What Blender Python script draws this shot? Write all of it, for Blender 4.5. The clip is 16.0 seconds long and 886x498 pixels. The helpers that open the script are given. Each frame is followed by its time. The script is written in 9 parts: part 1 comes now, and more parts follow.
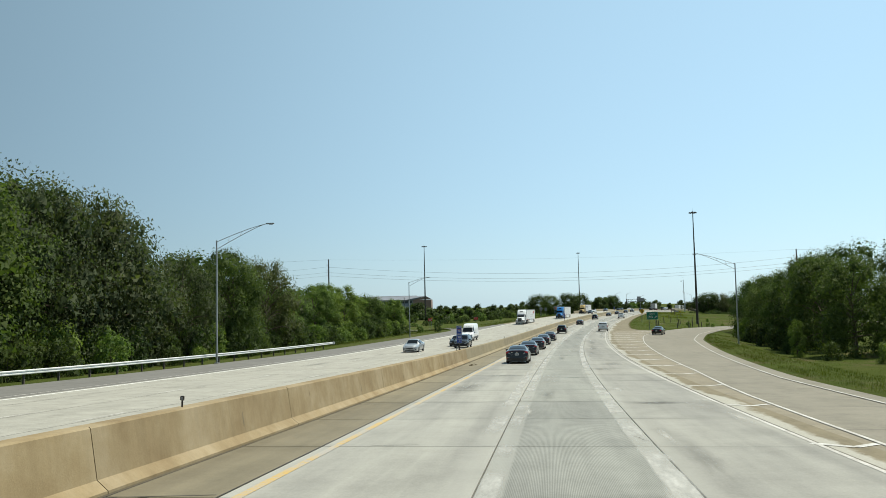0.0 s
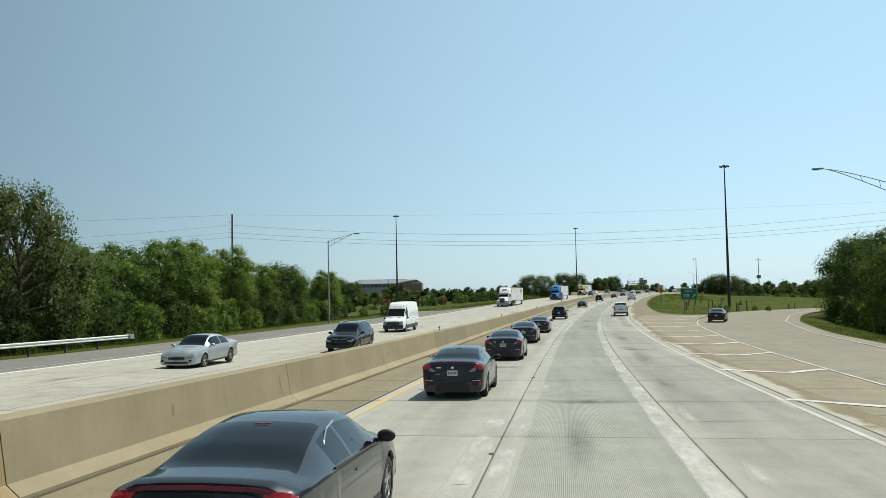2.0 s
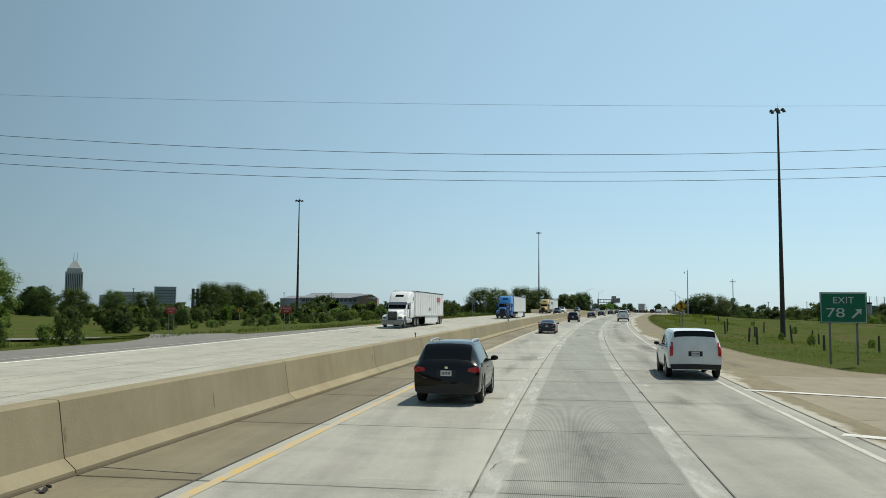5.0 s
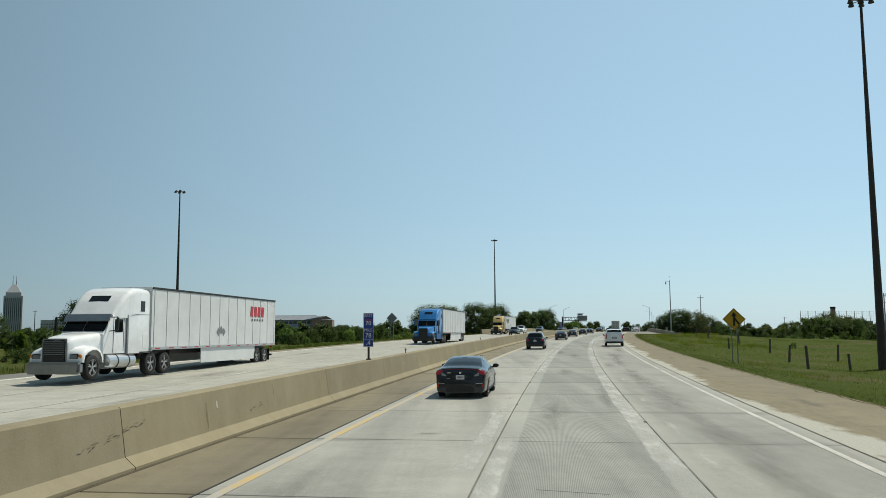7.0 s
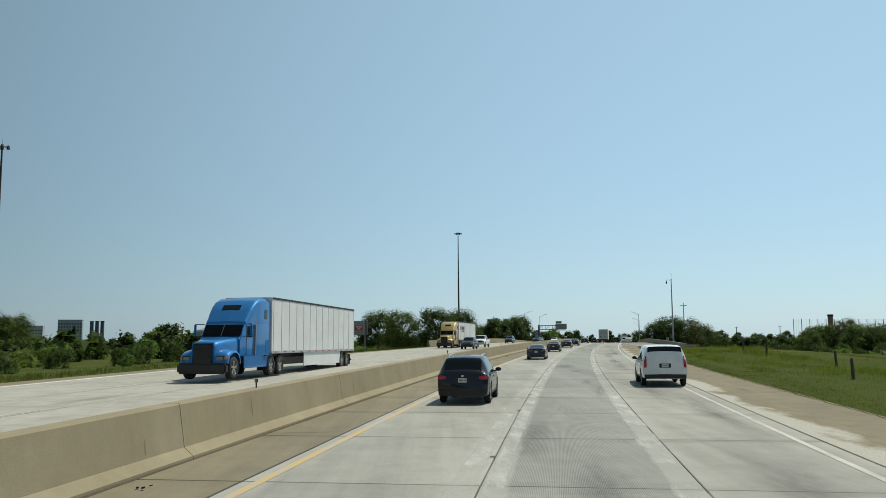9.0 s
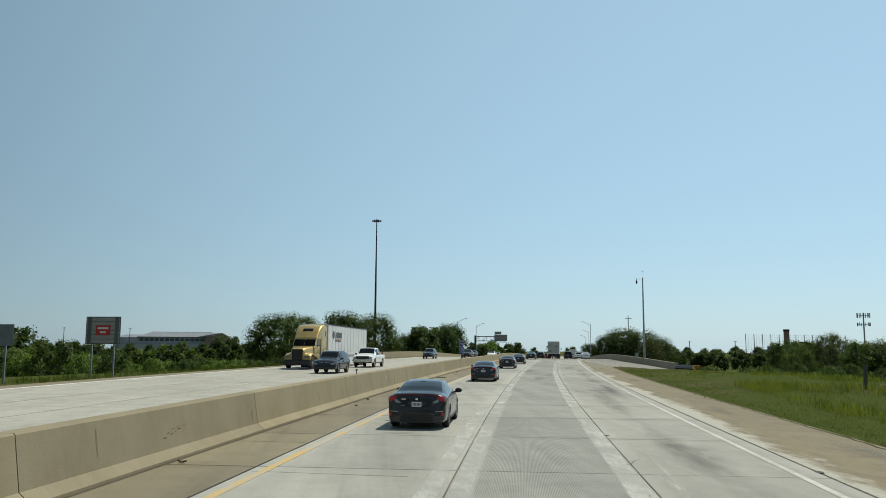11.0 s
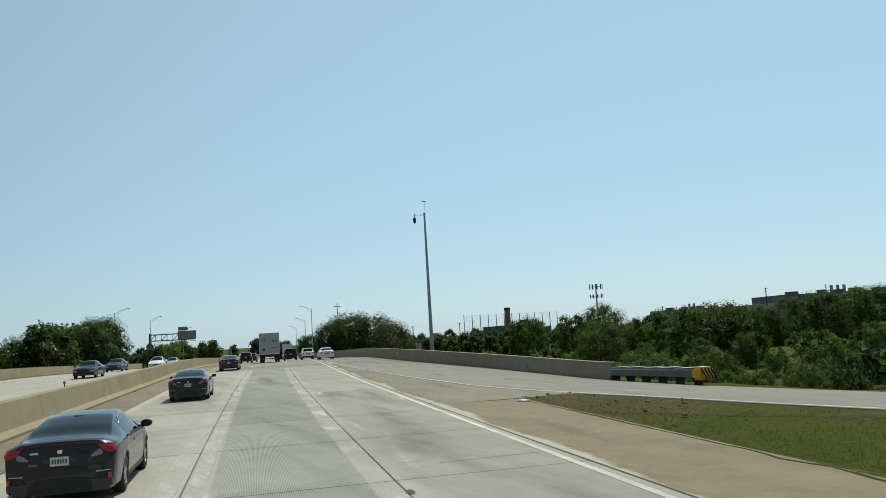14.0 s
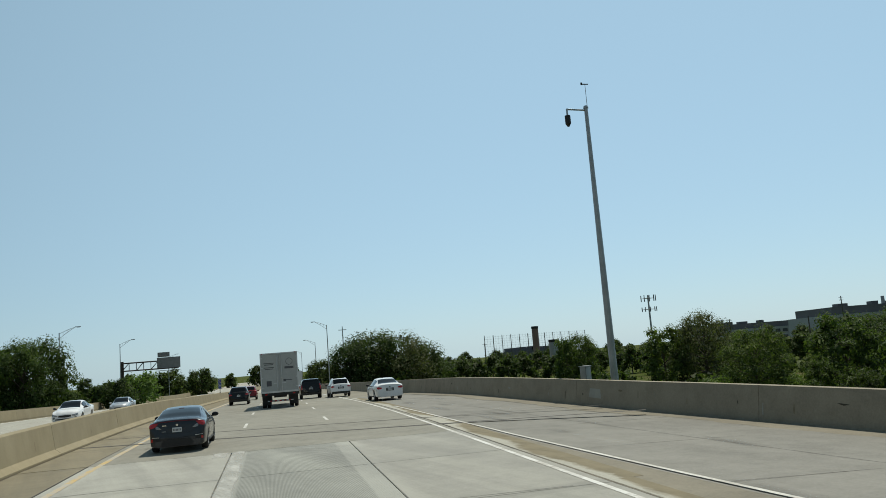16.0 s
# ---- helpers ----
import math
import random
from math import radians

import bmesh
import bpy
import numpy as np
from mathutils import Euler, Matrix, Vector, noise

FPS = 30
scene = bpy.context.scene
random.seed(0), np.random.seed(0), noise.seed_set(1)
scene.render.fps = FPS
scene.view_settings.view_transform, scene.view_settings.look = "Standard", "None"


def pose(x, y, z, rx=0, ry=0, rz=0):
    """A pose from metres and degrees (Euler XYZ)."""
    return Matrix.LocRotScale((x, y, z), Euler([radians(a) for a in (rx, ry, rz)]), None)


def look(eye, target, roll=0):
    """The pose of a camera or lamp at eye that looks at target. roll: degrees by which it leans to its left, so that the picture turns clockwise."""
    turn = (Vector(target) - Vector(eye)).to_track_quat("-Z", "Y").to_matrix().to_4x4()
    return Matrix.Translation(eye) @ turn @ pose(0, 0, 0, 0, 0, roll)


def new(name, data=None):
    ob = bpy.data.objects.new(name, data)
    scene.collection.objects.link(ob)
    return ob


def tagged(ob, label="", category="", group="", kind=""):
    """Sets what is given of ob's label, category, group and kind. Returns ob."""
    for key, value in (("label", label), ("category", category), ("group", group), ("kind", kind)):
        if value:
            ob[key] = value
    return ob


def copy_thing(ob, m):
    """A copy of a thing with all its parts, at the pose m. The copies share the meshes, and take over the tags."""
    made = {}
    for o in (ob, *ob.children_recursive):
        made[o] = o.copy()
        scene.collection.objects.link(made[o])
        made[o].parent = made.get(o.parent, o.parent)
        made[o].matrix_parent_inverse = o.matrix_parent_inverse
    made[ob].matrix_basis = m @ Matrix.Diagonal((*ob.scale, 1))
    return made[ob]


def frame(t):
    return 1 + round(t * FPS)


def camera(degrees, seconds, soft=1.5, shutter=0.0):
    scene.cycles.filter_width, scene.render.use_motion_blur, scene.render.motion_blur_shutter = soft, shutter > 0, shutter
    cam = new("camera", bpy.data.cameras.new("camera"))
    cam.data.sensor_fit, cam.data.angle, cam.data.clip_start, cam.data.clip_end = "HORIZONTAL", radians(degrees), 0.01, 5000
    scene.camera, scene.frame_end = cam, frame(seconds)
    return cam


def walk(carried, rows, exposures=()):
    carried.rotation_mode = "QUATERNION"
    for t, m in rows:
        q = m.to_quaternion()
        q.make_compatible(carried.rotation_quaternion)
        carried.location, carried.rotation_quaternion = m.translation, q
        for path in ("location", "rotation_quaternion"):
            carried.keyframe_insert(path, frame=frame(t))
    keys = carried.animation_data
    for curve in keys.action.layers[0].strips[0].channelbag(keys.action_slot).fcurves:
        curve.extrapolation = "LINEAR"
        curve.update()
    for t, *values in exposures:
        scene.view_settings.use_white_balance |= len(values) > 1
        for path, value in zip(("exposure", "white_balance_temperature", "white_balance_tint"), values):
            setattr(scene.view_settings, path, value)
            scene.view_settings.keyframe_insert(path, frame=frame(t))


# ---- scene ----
cam = camera(58.10, 16.0, soft=0.8)
PATH = [
    (0.0, (-0.545, 0.000, 2.536), (-3.025, 19.793, 3.977), -1.27),
    (0.5, (-0.503, 14.502, 1.964), (-2.974, 34.311, 3.190), -1.01),
    (1.0, (-0.373, 28.927, 1.444), (-2.830, 48.747, 2.499), -0.87),
    (1.5, (-0.151, 43.273, 0.978), (-2.576, 63.101, 1.973), -1.07),
    (2.0, (0.166, 57.541, 0.569), (-2.191, 77.374, 1.623), -1.09),
    (2.5, (0.581, 71.729, 0.214), (-1.669, 91.568, 1.372), -1.07),
    (3.0, (1.097, 85.836, -0.086), (-1.031, 105.684, 1.158), -0.70),
    (3.5, (1.717, 99.863, -0.335), (-0.274, 119.720, 0.983), -0.38),
    (4.0, (2.441, 113.807, -0.534), (0.614, 133.676, 0.830), -0.24),
    (4.5, (3.270, 127.668, -0.686), (1.611, 147.550, 0.704), 0.33),
    (5.0, (4.206, 141.445, -0.797), (2.749, 161.336, 0.683), 0.37),
    (5.5, (5.247, 155.136, -0.869), (4.019, 175.034, 0.738), 0.09),
    (6.0, (6.395, 168.742, -0.906), (5.410, 188.642, 0.838), -0.26),
    (6.5, (7.648, 182.261, -0.914), (6.913, 202.160, 0.955), -0.49),
    (7.0, (9.005, 195.693, -0.897), (8.509, 215.586, 1.104), -0.37),
    (7.5, (10.465, 209.036, -0.858), (10.165, 228.925, 1.219), -0.35),
    (8.0, (12.026, 222.290, -0.802), (11.886, 242.176, 1.321), 0.01),
    (8.5, (13.685, 235.454, -0.734), (13.685, 255.336, 1.435), -0.17),
    (9.0, (15.441, 248.527, -0.657), (15.534, 268.402, 1.573), -0.42),
    (9.5, (17.291, 261.510, -0.574), (17.495, 281.376, 1.722), -0.52),
    (10.0, (19.232, 274.401, -0.488), (19.637, 294.257, 1.871), -0.28),
    (10.5, (21.260, 287.200, -0.403), (22.020, 307.040, 2.006), 0.50),
    (11.0, (23.372, 299.908, -0.320), (24.905, 319.692, 2.179), 0.36),
    (11.5, (25.564, 312.523, -0.241), (28.347, 332.162, 2.322), 0.06),
    (12.0, (27.834, 325.046, -0.167), (32.299, 344.372, 2.396), -0.54),
    (12.5, (30.175, 337.478, -0.100), (36.286, 356.357, 2.391), -1.29),
    (13.0, (32.585, 349.817, -0.038), (40.006, 368.241, 2.302), -2.07),
    (13.5, (35.059, 362.065, 0.017), (43.335, 380.139, 2.212), -3.00),
    (14.0, (37.592, 374.221, 0.069), (46.293, 392.104, 2.195), -3.48),
    (14.5, (40.180, 386.287, 0.118), (49.042, 404.085, 2.287), -3.81),
    (15.0, (42.818, 398.263, 0.166), (51.656, 416.055, 2.482), -4.08),
    (15.5, (45.502, 410.150, 0.218), (54.258, 427.953, 2.739), -4.35),
    (16.0, (48.225, 421.948, 0.275), (56.958, 439.734, 2.992), -4.56),
]
walk(cam, [(t, look(eye, target, roll)) for t, eye, target, roll in PATH],
     [(0.0, 0.20), (0.5, 0.08), (1.0, 0.06), (2.0, 0.15), (3.0, 0.13), (4.0, 0.04), (7.0, -0.12), (10.5, -0.15), (14.0, -0.16), (15.0, -0.23), (16.0, -0.23)])

# ---- world and sun ----
SUN_AZ, SUN_EL = 47.0, 60.0          # degrees clockwise from +y, degrees up
world = bpy.data.worlds.new("world")
scene.world = world
world.use_nodes = True
wn = world.node_tree.nodes
sky = wn.new("ShaderNodeTexSky")
sky.sky_type = "NISHITA"
sky.sun_disc = False
sky.sun_elevation, sky.sun_rotation = radians(SUN_EL), radians(SUN_AZ)
sky.air_density, sky.dust_density, sky.ozone_density = 1.0, 0.5, 1.9
wn["Background"].inputs["Strength"].default_value = 0.15
haze = wn.new("ShaderNodeMix")       # humid summer haze that veils the whole sky evenly
haze.data_type = "RGBA"
haze.inputs[0].default_value = 0.8
haze.inputs[7].default_value = (2.14, 3.32, 3.98, 1)
world.node_tree.links.new(sky.outputs[0], haze.inputs[6])
# the haze scatters more light on the sun's side of the sky
way = wn.new("ShaderNodeVectorMath")
way.operation = "DOT_PRODUCT"
way.inputs[1].default_value = (math.sin(radians(SUN_AZ)), math.cos(radians(SUN_AZ)), 0)
world.node_tree.links.new(wn.new("ShaderNodeTexCoord").outputs["Generated"], way.inputs[0])
glow = wn.new("ShaderNodeMapRange")
glow.interpolation_type = "SMOOTHERSTEP"
for key, value in zip(("From Min", "From Max", "To Min", "To Max"), (-0.45, 1.2, 0.5, 1.33)):
    glow.inputs[key].default_value = value
world.node_tree.links.new(way.outputs["Value"], glow.inputs["Value"])
lit = wn.new("ShaderNodeVectorMath")
lit.operation = "SCALE"
world.node_tree.links.new(haze.outputs[2], lit.inputs[0])
world.node_tree.links.new(glow.outputs[0], lit.inputs["Scale"])
world.node_tree.links.new(lit.outputs[0], wn["Background"].inputs["Color"])

sun = new("sun", bpy.data.lights.new("sun", "SUN"))
sun.data.energy, sun.data.angle, sun.data.color = 4.6, radians(0.53), (1.0, 0.94, 0.78)
az, el = radians(SUN_AZ), radians(SUN_EL)
sun_dir = Vector((math.sin(az) * math.cos(el), math.cos(az) * math.cos(el), math.sin(el)))
sun.matrix_world = look(sun_dir * 200, (0, 0, 0))

# ---- the road's line: distance s along the middle lane, u to its right, h above it ----
HEAD = (0.17624, 0.21217, -0.14400, -0.00683)
GRADE = (-0.04108, 0.09709, 0.17115, -0.50688, 0.28762)
TAB = np.arange(-600, 4001, 1.0)


def line_table():
    x = np.clip(TAB, -20, 460) / 450.0
    th = HEAD[0] * x + HEAD[1] * x**2 + HEAD[2] * x**3 + HEAD[3] * x**4
    g = sum(c * x**k for k, c in enumerate(GRADE))
    g = np.where(TAB > 452, np.interp(TAB, [452, 490, 640, 720], [0.005, -0.016, -0.016, 0.0]), g)
    g = np.where(TAB < -60, 0.0, g)

    def run(v):
        r = np.concatenate([[0], np.cumsum((v[1:] + v[:-1]) / 2)])
        return r - np.interp(0, TAB, r)
    return th, run(np.sin(th)), run(np.cos(th)), run(g)


TH, RX, RY, RZ = line_table()
U_NORMAL = 350.0   # past this the side rays run parallel


def heading(s):
    return float(np.interp(s, TAB, TH))


def road(s, u, h=0.0):
    a = heading(s)
    un = max(-U_NORMAL, min(U_NORMAL, u))
    e = u - un
    x = float(np.interp(s, TAB, RX)) + un * math.cos(a) + e * math.cos(0.12)
    y = float(np.interp(s, TAB, RY)) - un * math.sin(a) - e * math.sin(0.12)
    return Vector((x, y, float(np.interp(s, TAB, RZ)) + h))


def on_road(s, u, h=0.0, turn=0.0):
    """A pose on the road, its y axis along the road; turn in degrees to the left."""
    p = road(s, u, h)
    g = (np.interp(s + 1, TAB, RZ) - np.interp(s - 1, TAB, RZ)) / 2
    return Matrix.Translation(p) @ Matrix.Rotation(-heading(s) + radians(turn), 4, "Z") @ Matrix.Rotation(math.atan(g), 4, "X")


def smooth(x, pairs):
    return float(np.interp(x, [p[0] for p in pairs], [p[1] for p in pairs]))


RAMP_L = [(-80, 5.4), (0, 6.2), (35, 7.1), (53, 8.1), (115, 9.95), (131, 10.7), (142, 11.2), (150, 12.0), (159, 13.2), (167, 14.9), (181, 18.2), (200, 22.5), (220, 30), (240, 40), (260, 56), (285, 80)]
RAMP_R = [(-80, 9.3), (0, 9.9), (45, 11.5), (96, 15.7), (125, 18.0), (150, 21.5), (170, 26), (190, 31.5), (210, 39), (230, 48.5), (260, 69), (285, 94)]
ON_L = [(276, 84), (300, 64), (340, 42), (370, 29), (387, 20.6), (393, 17.4), (397, 15.0), (402.4, 12.0), (406, 10.4), (411.4, 9.05), (424, 7.85), (438, 6.85), (449, 6.3), (456, 6.05), (480, 5.6)]
ON_R = [(276, 99), (300, 78), (340, 53), (370, 38.5), (387, 30), (398, 24.8), (405, 22.0), (411, 19.5), (418, 18.0), (424, 17.4), (430, 16.7), (436, 15.9), (442, 14.8), (453.5, 12.9), (460, 12.3), (470, 11.7), (520, 9.5), (600, 9.0)]


def opp_h(s):
    """The opposite carriageway lies higher where the road is banked."""
    return smooth(s, [(100, 0.0), (140, 0.1), (190, 0.15), (245, 0.34), (420, 0.34), (480, 0.2), (560, 0.1)])


def exit_h(s):
    return smooth(s, [(-100, 0), (150, -0.02), (176, -0.12), (200, -0.45), (230, -1.1), (260, -1.7), (285, -3.06)])


def on_h(s):
    return smooth(s, [(277, -2.6), (288, -1.6), (300, -0.9), (340, -0.4), (370, -0.5), (388, -0.42), (397, -0.22), (402, -0.05), (406, 0.0)])


def ramp_h(s, u):
    """The entrance ramp is banked: it falls away from the highway."""
    return on_h(s) - smooth(s, [(420, 0.068), (450, 0.030), (475, 0.0)]) * max(0.0, u - smooth(s, ON_L))


def ramp_out(s):
    return ramp_h(s, smooth(s, ON_R))


def blend(u, lo, hi, inside, outside, reach):
    """inside between lo and hi, running out to outside over reach metres."""
    d = max(lo - u, u - hi, 0.0)
    k = min(1.0, d / reach)
    k = k * k * (3 - 2 * k)
    return inside * (1 - k) + outside * k


def ground_h(s, u):
    """Height of the land over the road's own height."""
    drop = smooth(s, [(380, 0), (440, 1), (700, 1), (900, 0)])
    if u >= 0:
        base = smooth(u, [(9.2, -0.15), (14, -0.7), (22, -1.15), (31, -2.2), (60, -3.0), (200, -3.0)])
        r2, l2 = smooth(s, ON_R), smooth(s, ON_L)
        if s > 330 and u < l2 + 1:
            k = smooth(s, [(330, 0), (350, 1)])
            base = base * (1 - k) + k * smooth(u, [(8.4, -0.09), (11, -0.04), (15, 0.10), (24, 0.08), (36, -0.5)])
        elif s > 400:
            base -= 3.0 * drop * smooth(u - r2, [(0, 0), (3, 0.1), (14, 1)])
        if s < 286:
            lo, hi = smooth(s, RAMP_L) - 0.5, smooth(s, RAMP_R) + 1.6
            base = blend(u, lo, hi, exit_h(s) - 0.08, base if s > 150 else max(base, -1.4), 9.0 if u > hi else max(0.5, min(8.0, lo - 9.5)))
        if s > 240 and u < l2:
            k = smooth(s, [(240, 0), (300, 1), (340, 1), (356, 0)])
            base += k * (on_h(s) - 0.14 - base) * smooth(u, [(11, 0.0), (24, 0.55), (min(l2, 58) - 4, 1.0)])
        if s > 275:
            base = blend(u, l2 - 2.6, r2 + 1.2, ramp_h(s, min(u, r2)) - 0.14, base, 9.0 if u > r2 else max(0.5, min(1.4, l2 - 11.0)))
        edge = 9.0 if s > 178 else smooth(s, RAMP_R) + 1.0
        if s > 405:
            edge = r2
        if u < edge:
            base = min(base, -0.2)
        if u < 8.2:
            base = -0.35
        return base
    v = -u
    base = smooth(v, [(0, -0.35), (32, -0.35), (34.5, -0.2), (42, -0.7), (60, -1.6), (200, -2.0)])
    near = smooth(v, [(0, -0.35), (26.5, -0.35), (27.8, -0.12), (40, -0.7), (60, -1.5), (200, -2.0)])
    k = smooth(s, [(205, 0), (245, 1)])
    base = base * (1 - k) + near * k + opp_h(s) * smooth(v, [(8.6, 0), (9.4, 1), (40, 1), (90, 0)])
    return base - 3.0 * drop * smooth(v, [(28.5, 0), (45, 1)])

# ---- materials ----
def nodes_of(name):
    m = bpy.data.materials.new(name)
    m.use_nodes = True
    nt = m.node_tree
    return m, nt, nt.nodes["Principled BSDF"]


def ramp_node(nt, fac, stops):
    r = nt.nodes.new("ShaderNodeValToRGB")
    e = r.color_ramp.elements
    e[0].position, e[0].color = stops[0][0], (*stops[0][1], 1)
    e[1].position, e[1].color = stops[-1][0], (*stops[-1][1], 1)
    for p, c in stops[1:-1]:
        n = e.new(p)
        n.color = (*c, 1)
    nt.links.new(fac, r.inputs[0])
    return r.outputs[0]


def noise_node(nt, vec, scale, detail=5.0, rough=0.6):
    n = nt.nodes.new("ShaderNodeTexNoise")
    n.inputs["Scale"].default_value, n.inputs["Detail"].default_value, n.inputs["Roughness"].default_value = scale, detail, rough
    if vec is not None:
        nt.links.new(vec, n.inputs["Vector"])
    return n.outputs["Fac"]


def mapped(nt, vec, scale=(1, 1, 1), rot=(0, 0, 0)):
    m = nt.nodes.new("ShaderNodeMapping")
    m.inputs["Scale"].default_value, m.inputs["Rotation"].default_value = scale, rot
    nt.links.new(vec, m.inputs["Vector"])
    return m.outputs[0]


def mix_col(nt, fac, a, b, mode="MIX"):
    n = nt.nodes.new("ShaderNodeMix")
    n.data_type, n.blend_type = "RGBA", mode
    for sock, v in ((n.inputs[0], fac), (n.inputs[6], a), (n.inputs[7], b)):
        if isinstance(v, (int, float)):
            sock.default_value = v
        elif isinstance(v, tuple):
            sock.default_value = (*v, 1)
        else:
            nt.links.new(v, sock)
    return n.outputs[2]


def math_node(nt, op, a, b=0.0):
    n = nt.nodes.new("ShaderNodeMath")
    n.operation = op
    for i, v in enumerate((a, b)):
        if isinstance(v, (int, float)):
            n.inputs[i].default_value = v
        else:
            nt.links.new(v, n.inputs[i])
    return n.outputs[0]


def bump_to(nt, bsdf, height, strength, distance):
    b = nt.nodes.new("ShaderNodeBump")
    b.inputs["Strength"].default_value, b.inputs["Distance"].default_value = strength, distance
    nt.links.new(height, b.inputs["Height"])
    nt.links.new(b.outputs[0], bsdf.inputs["Normal"])


def tone(c, k):
    return tuple(min(1.0, v * k) for v in c)


def surface(name, base, vary=0.25, scale=1.0, fine=30.0, rough=0.8, metal=0.0, bump=0.0, by_object=0.0, coat=0.0, spec=0.5):
    """A plain material with variation at two scales."""
    m, nt, b = nodes_of(name)
    pos = nt.nodes.new("ShaderNodeNewGeometry").outputs["Position"]
    big, small = noise_node(nt, pos, scale), noise_node(nt, pos, fine, 3)
    col = ramp_node(nt, big, [(0.3, tone(base, 1 - vary)), (0.7, tone(base, 1 + vary))])
    col = mix_col(nt, 0.35 * min(1, vary * 3), col, ramp_node(nt, small, [(0.35, tone(base, 0.75)), (0.65, tone(base, 1.2))]))
    if by_object:
        rnd = nt.nodes.new("ShaderNodeObjectInfo").outputs["Random"]
        col = mix_col(nt, 1.0, col, ramp_node(nt, rnd, [(0.0, (1 - by_object,) * 3), (1.0, (1.0,) * 3)]), "MULTIPLY")
    nt.links.new(col, b.inputs["Base Color"])
    b.inputs["Roughness"].default_value, b.inputs["Metallic"].default_value = rough, metal
    b.inputs["Coat Weight"].default_value = coat
    b.inputs["Specular IOR Level"].default_value = spec
    if bump:
        bump_to(nt, b, small, bump, 0.01)
    return m


def plain(name, base, rough=0.5, metal=0.0, coat=0.0, emit=None, power=0.0):
    m, nt, b = nodes_of(name)
    b.inputs["Base Color"].default_value = (*base, 1)
    b.inputs["Roughness"].default_value, b.inputs["Metallic"].default_value, b.inputs["Coat Weight"].default_value = rough, metal, coat
    b.inputs["Coat Roughness"].default_value = 0.05
    if emit:
        b.inputs["Emission Color"].default_value, b.inputs["Emission Strength"].default_value = (*emit, 1), power
    return m


ROAD_TURN = radians(7)   # the road's mean heading, for streaks along it


def slab_material(name, base, grooved):
    """Concrete slab; the grooved middle is greyer than the smooth margins along its joints."""
    m, nt, b = nodes_of(name)
    geo = nt.nodes.new("ShaderNodeNewGeometry").outputs["Position"]
    obj = nt.nodes.new("ShaderNodeTexCoord").outputs["Object"]
    rnd = nt.nodes.new("ShaderNodeObjectInfo").outputs["Random"]
    along = mapped(nt, geo, (1.0, 0.045, 1.0), (0, 0, ROAD_TURN))
    streak = noise_node(nt, along, 1.3, 6, 0.65)
    blot = noise_node(nt, geo, 0.22, 6, 0.62)
    grain = noise_node(nt, geo, 22.0, 4, 0.7)
    col = ramp_node(nt, streak, [(0.32, tone(base, 0.62)), (0.5, base), (0.68, tone(base, 1.28))])
    col = mix_col(nt, 0.4, col, ramp_node(nt, blot, [(0.3, tone(base, 0.62)), (0.55, base), (0.75, tone(base, 1.25))]))
    spot = noise_node(nt, geo, 0.9, 7, 0.72)
    col = mix_col(nt, 0.3, col, ramp_node(nt, spot, [(0.36, tone(base, 0.62)), (0.5, base), (0.66, tone(base, 1.3))]))
    col = mix_col(nt, 0.22, col, ramp_node(nt, grain, [(0.3, tone(base, 0.55)), (0.7, tone(base, 1.35))]))
    col = mix_col(nt, 1.0, col, ramp_node(nt, rnd, [(0.0, (0.9, 0.9, 0.9)), (0.5, (0.98, 0.98, 0.98)), (1.0, (1.06, 1.055, 1.04))]), "MULTIPLY")
    sep = nt.nodes.new("ShaderNodeSeparateXYZ")
    nt.links.new(obj, sep.inputs[0])
    ax = math_node(nt, "ABSOLUTE", sep.outputs[0])
    wob = math_node(nt, "MULTIPLY", noise_node(nt, geo, 1.6, 4), 0.10)
    edge = math_node(nt, "ADD", ax, wob)
    pale = tone(base, 1.32)
    if grooved:
        mask = ramp_node(nt, math_node(nt, "SUBTRACT", edge, 0.9), [(0.46, (0, 0, 0)), (0.52, (1, 1, 1))])
        col = mix_col(nt, mask, mix_col(nt, 1.0, col, (0.95, 0.96, 0.96), "MULTIPLY"), mix_col(nt, 0.4, col, pale))
    else:
        mask = ramp_node(nt, math_node(nt, "SUBTRACT", edge, 0.9), [(0.55, (0, 0, 0)), (0.85, (1, 1, 1))])
        col = mix_col(nt, mask, col, mix_col(nt, 0.35, col, pale))
    # oil darkening along the middle of the lane
    oil = ramp_node(nt, math_node(nt, "MULTIPLY", noise_node(nt, along, 0.5, 4), 1.0), [(0.45, (1, 1, 1)), (0.62, (0.86, 0.86, 0.87))])
    col = mix_col(nt, 1.0, col, oil, "MULTIPLY")
    # dark damp-looking stains reach out of some transverse joints
    ay = math_node(nt, "ABSOLUTE", sep.outputs[1])
    fray = noise_node(nt, mapped(nt, geo, (0.5, 2.4, 1.0), (0, 0, ROAD_TURN)), 1.1, 6, 0.7)
    reach = math_node(nt, "ADD", math_node(nt, "MULTIPLY", math_node(nt, "SUBTRACT", ay, 2.2), 1.0), math_node(nt, "MULTIPLY", math_node(nt, "SUBTRACT", fray, 0.5), 2.6))
    some = math_node(nt, "MULTIPLY", ramp_node(nt, reach, [(0.25, (0, 0, 0)), (0.95, (1, 1, 1))]), ramp_node(nt, noise_node(nt, geo, 0.12, 3), [(0.45, (0.1, 0.1, 0.1)), (0.6, (1, 1, 1))]))
    col = mix_col(nt, math_node(nt, "MULTIPLY", some, 0.55), col, tone(base, 0.55))
    b.inputs["Roughness"].default_value = 0.78
    b.inputs["Specular IOR Level"].default_value = 0.25
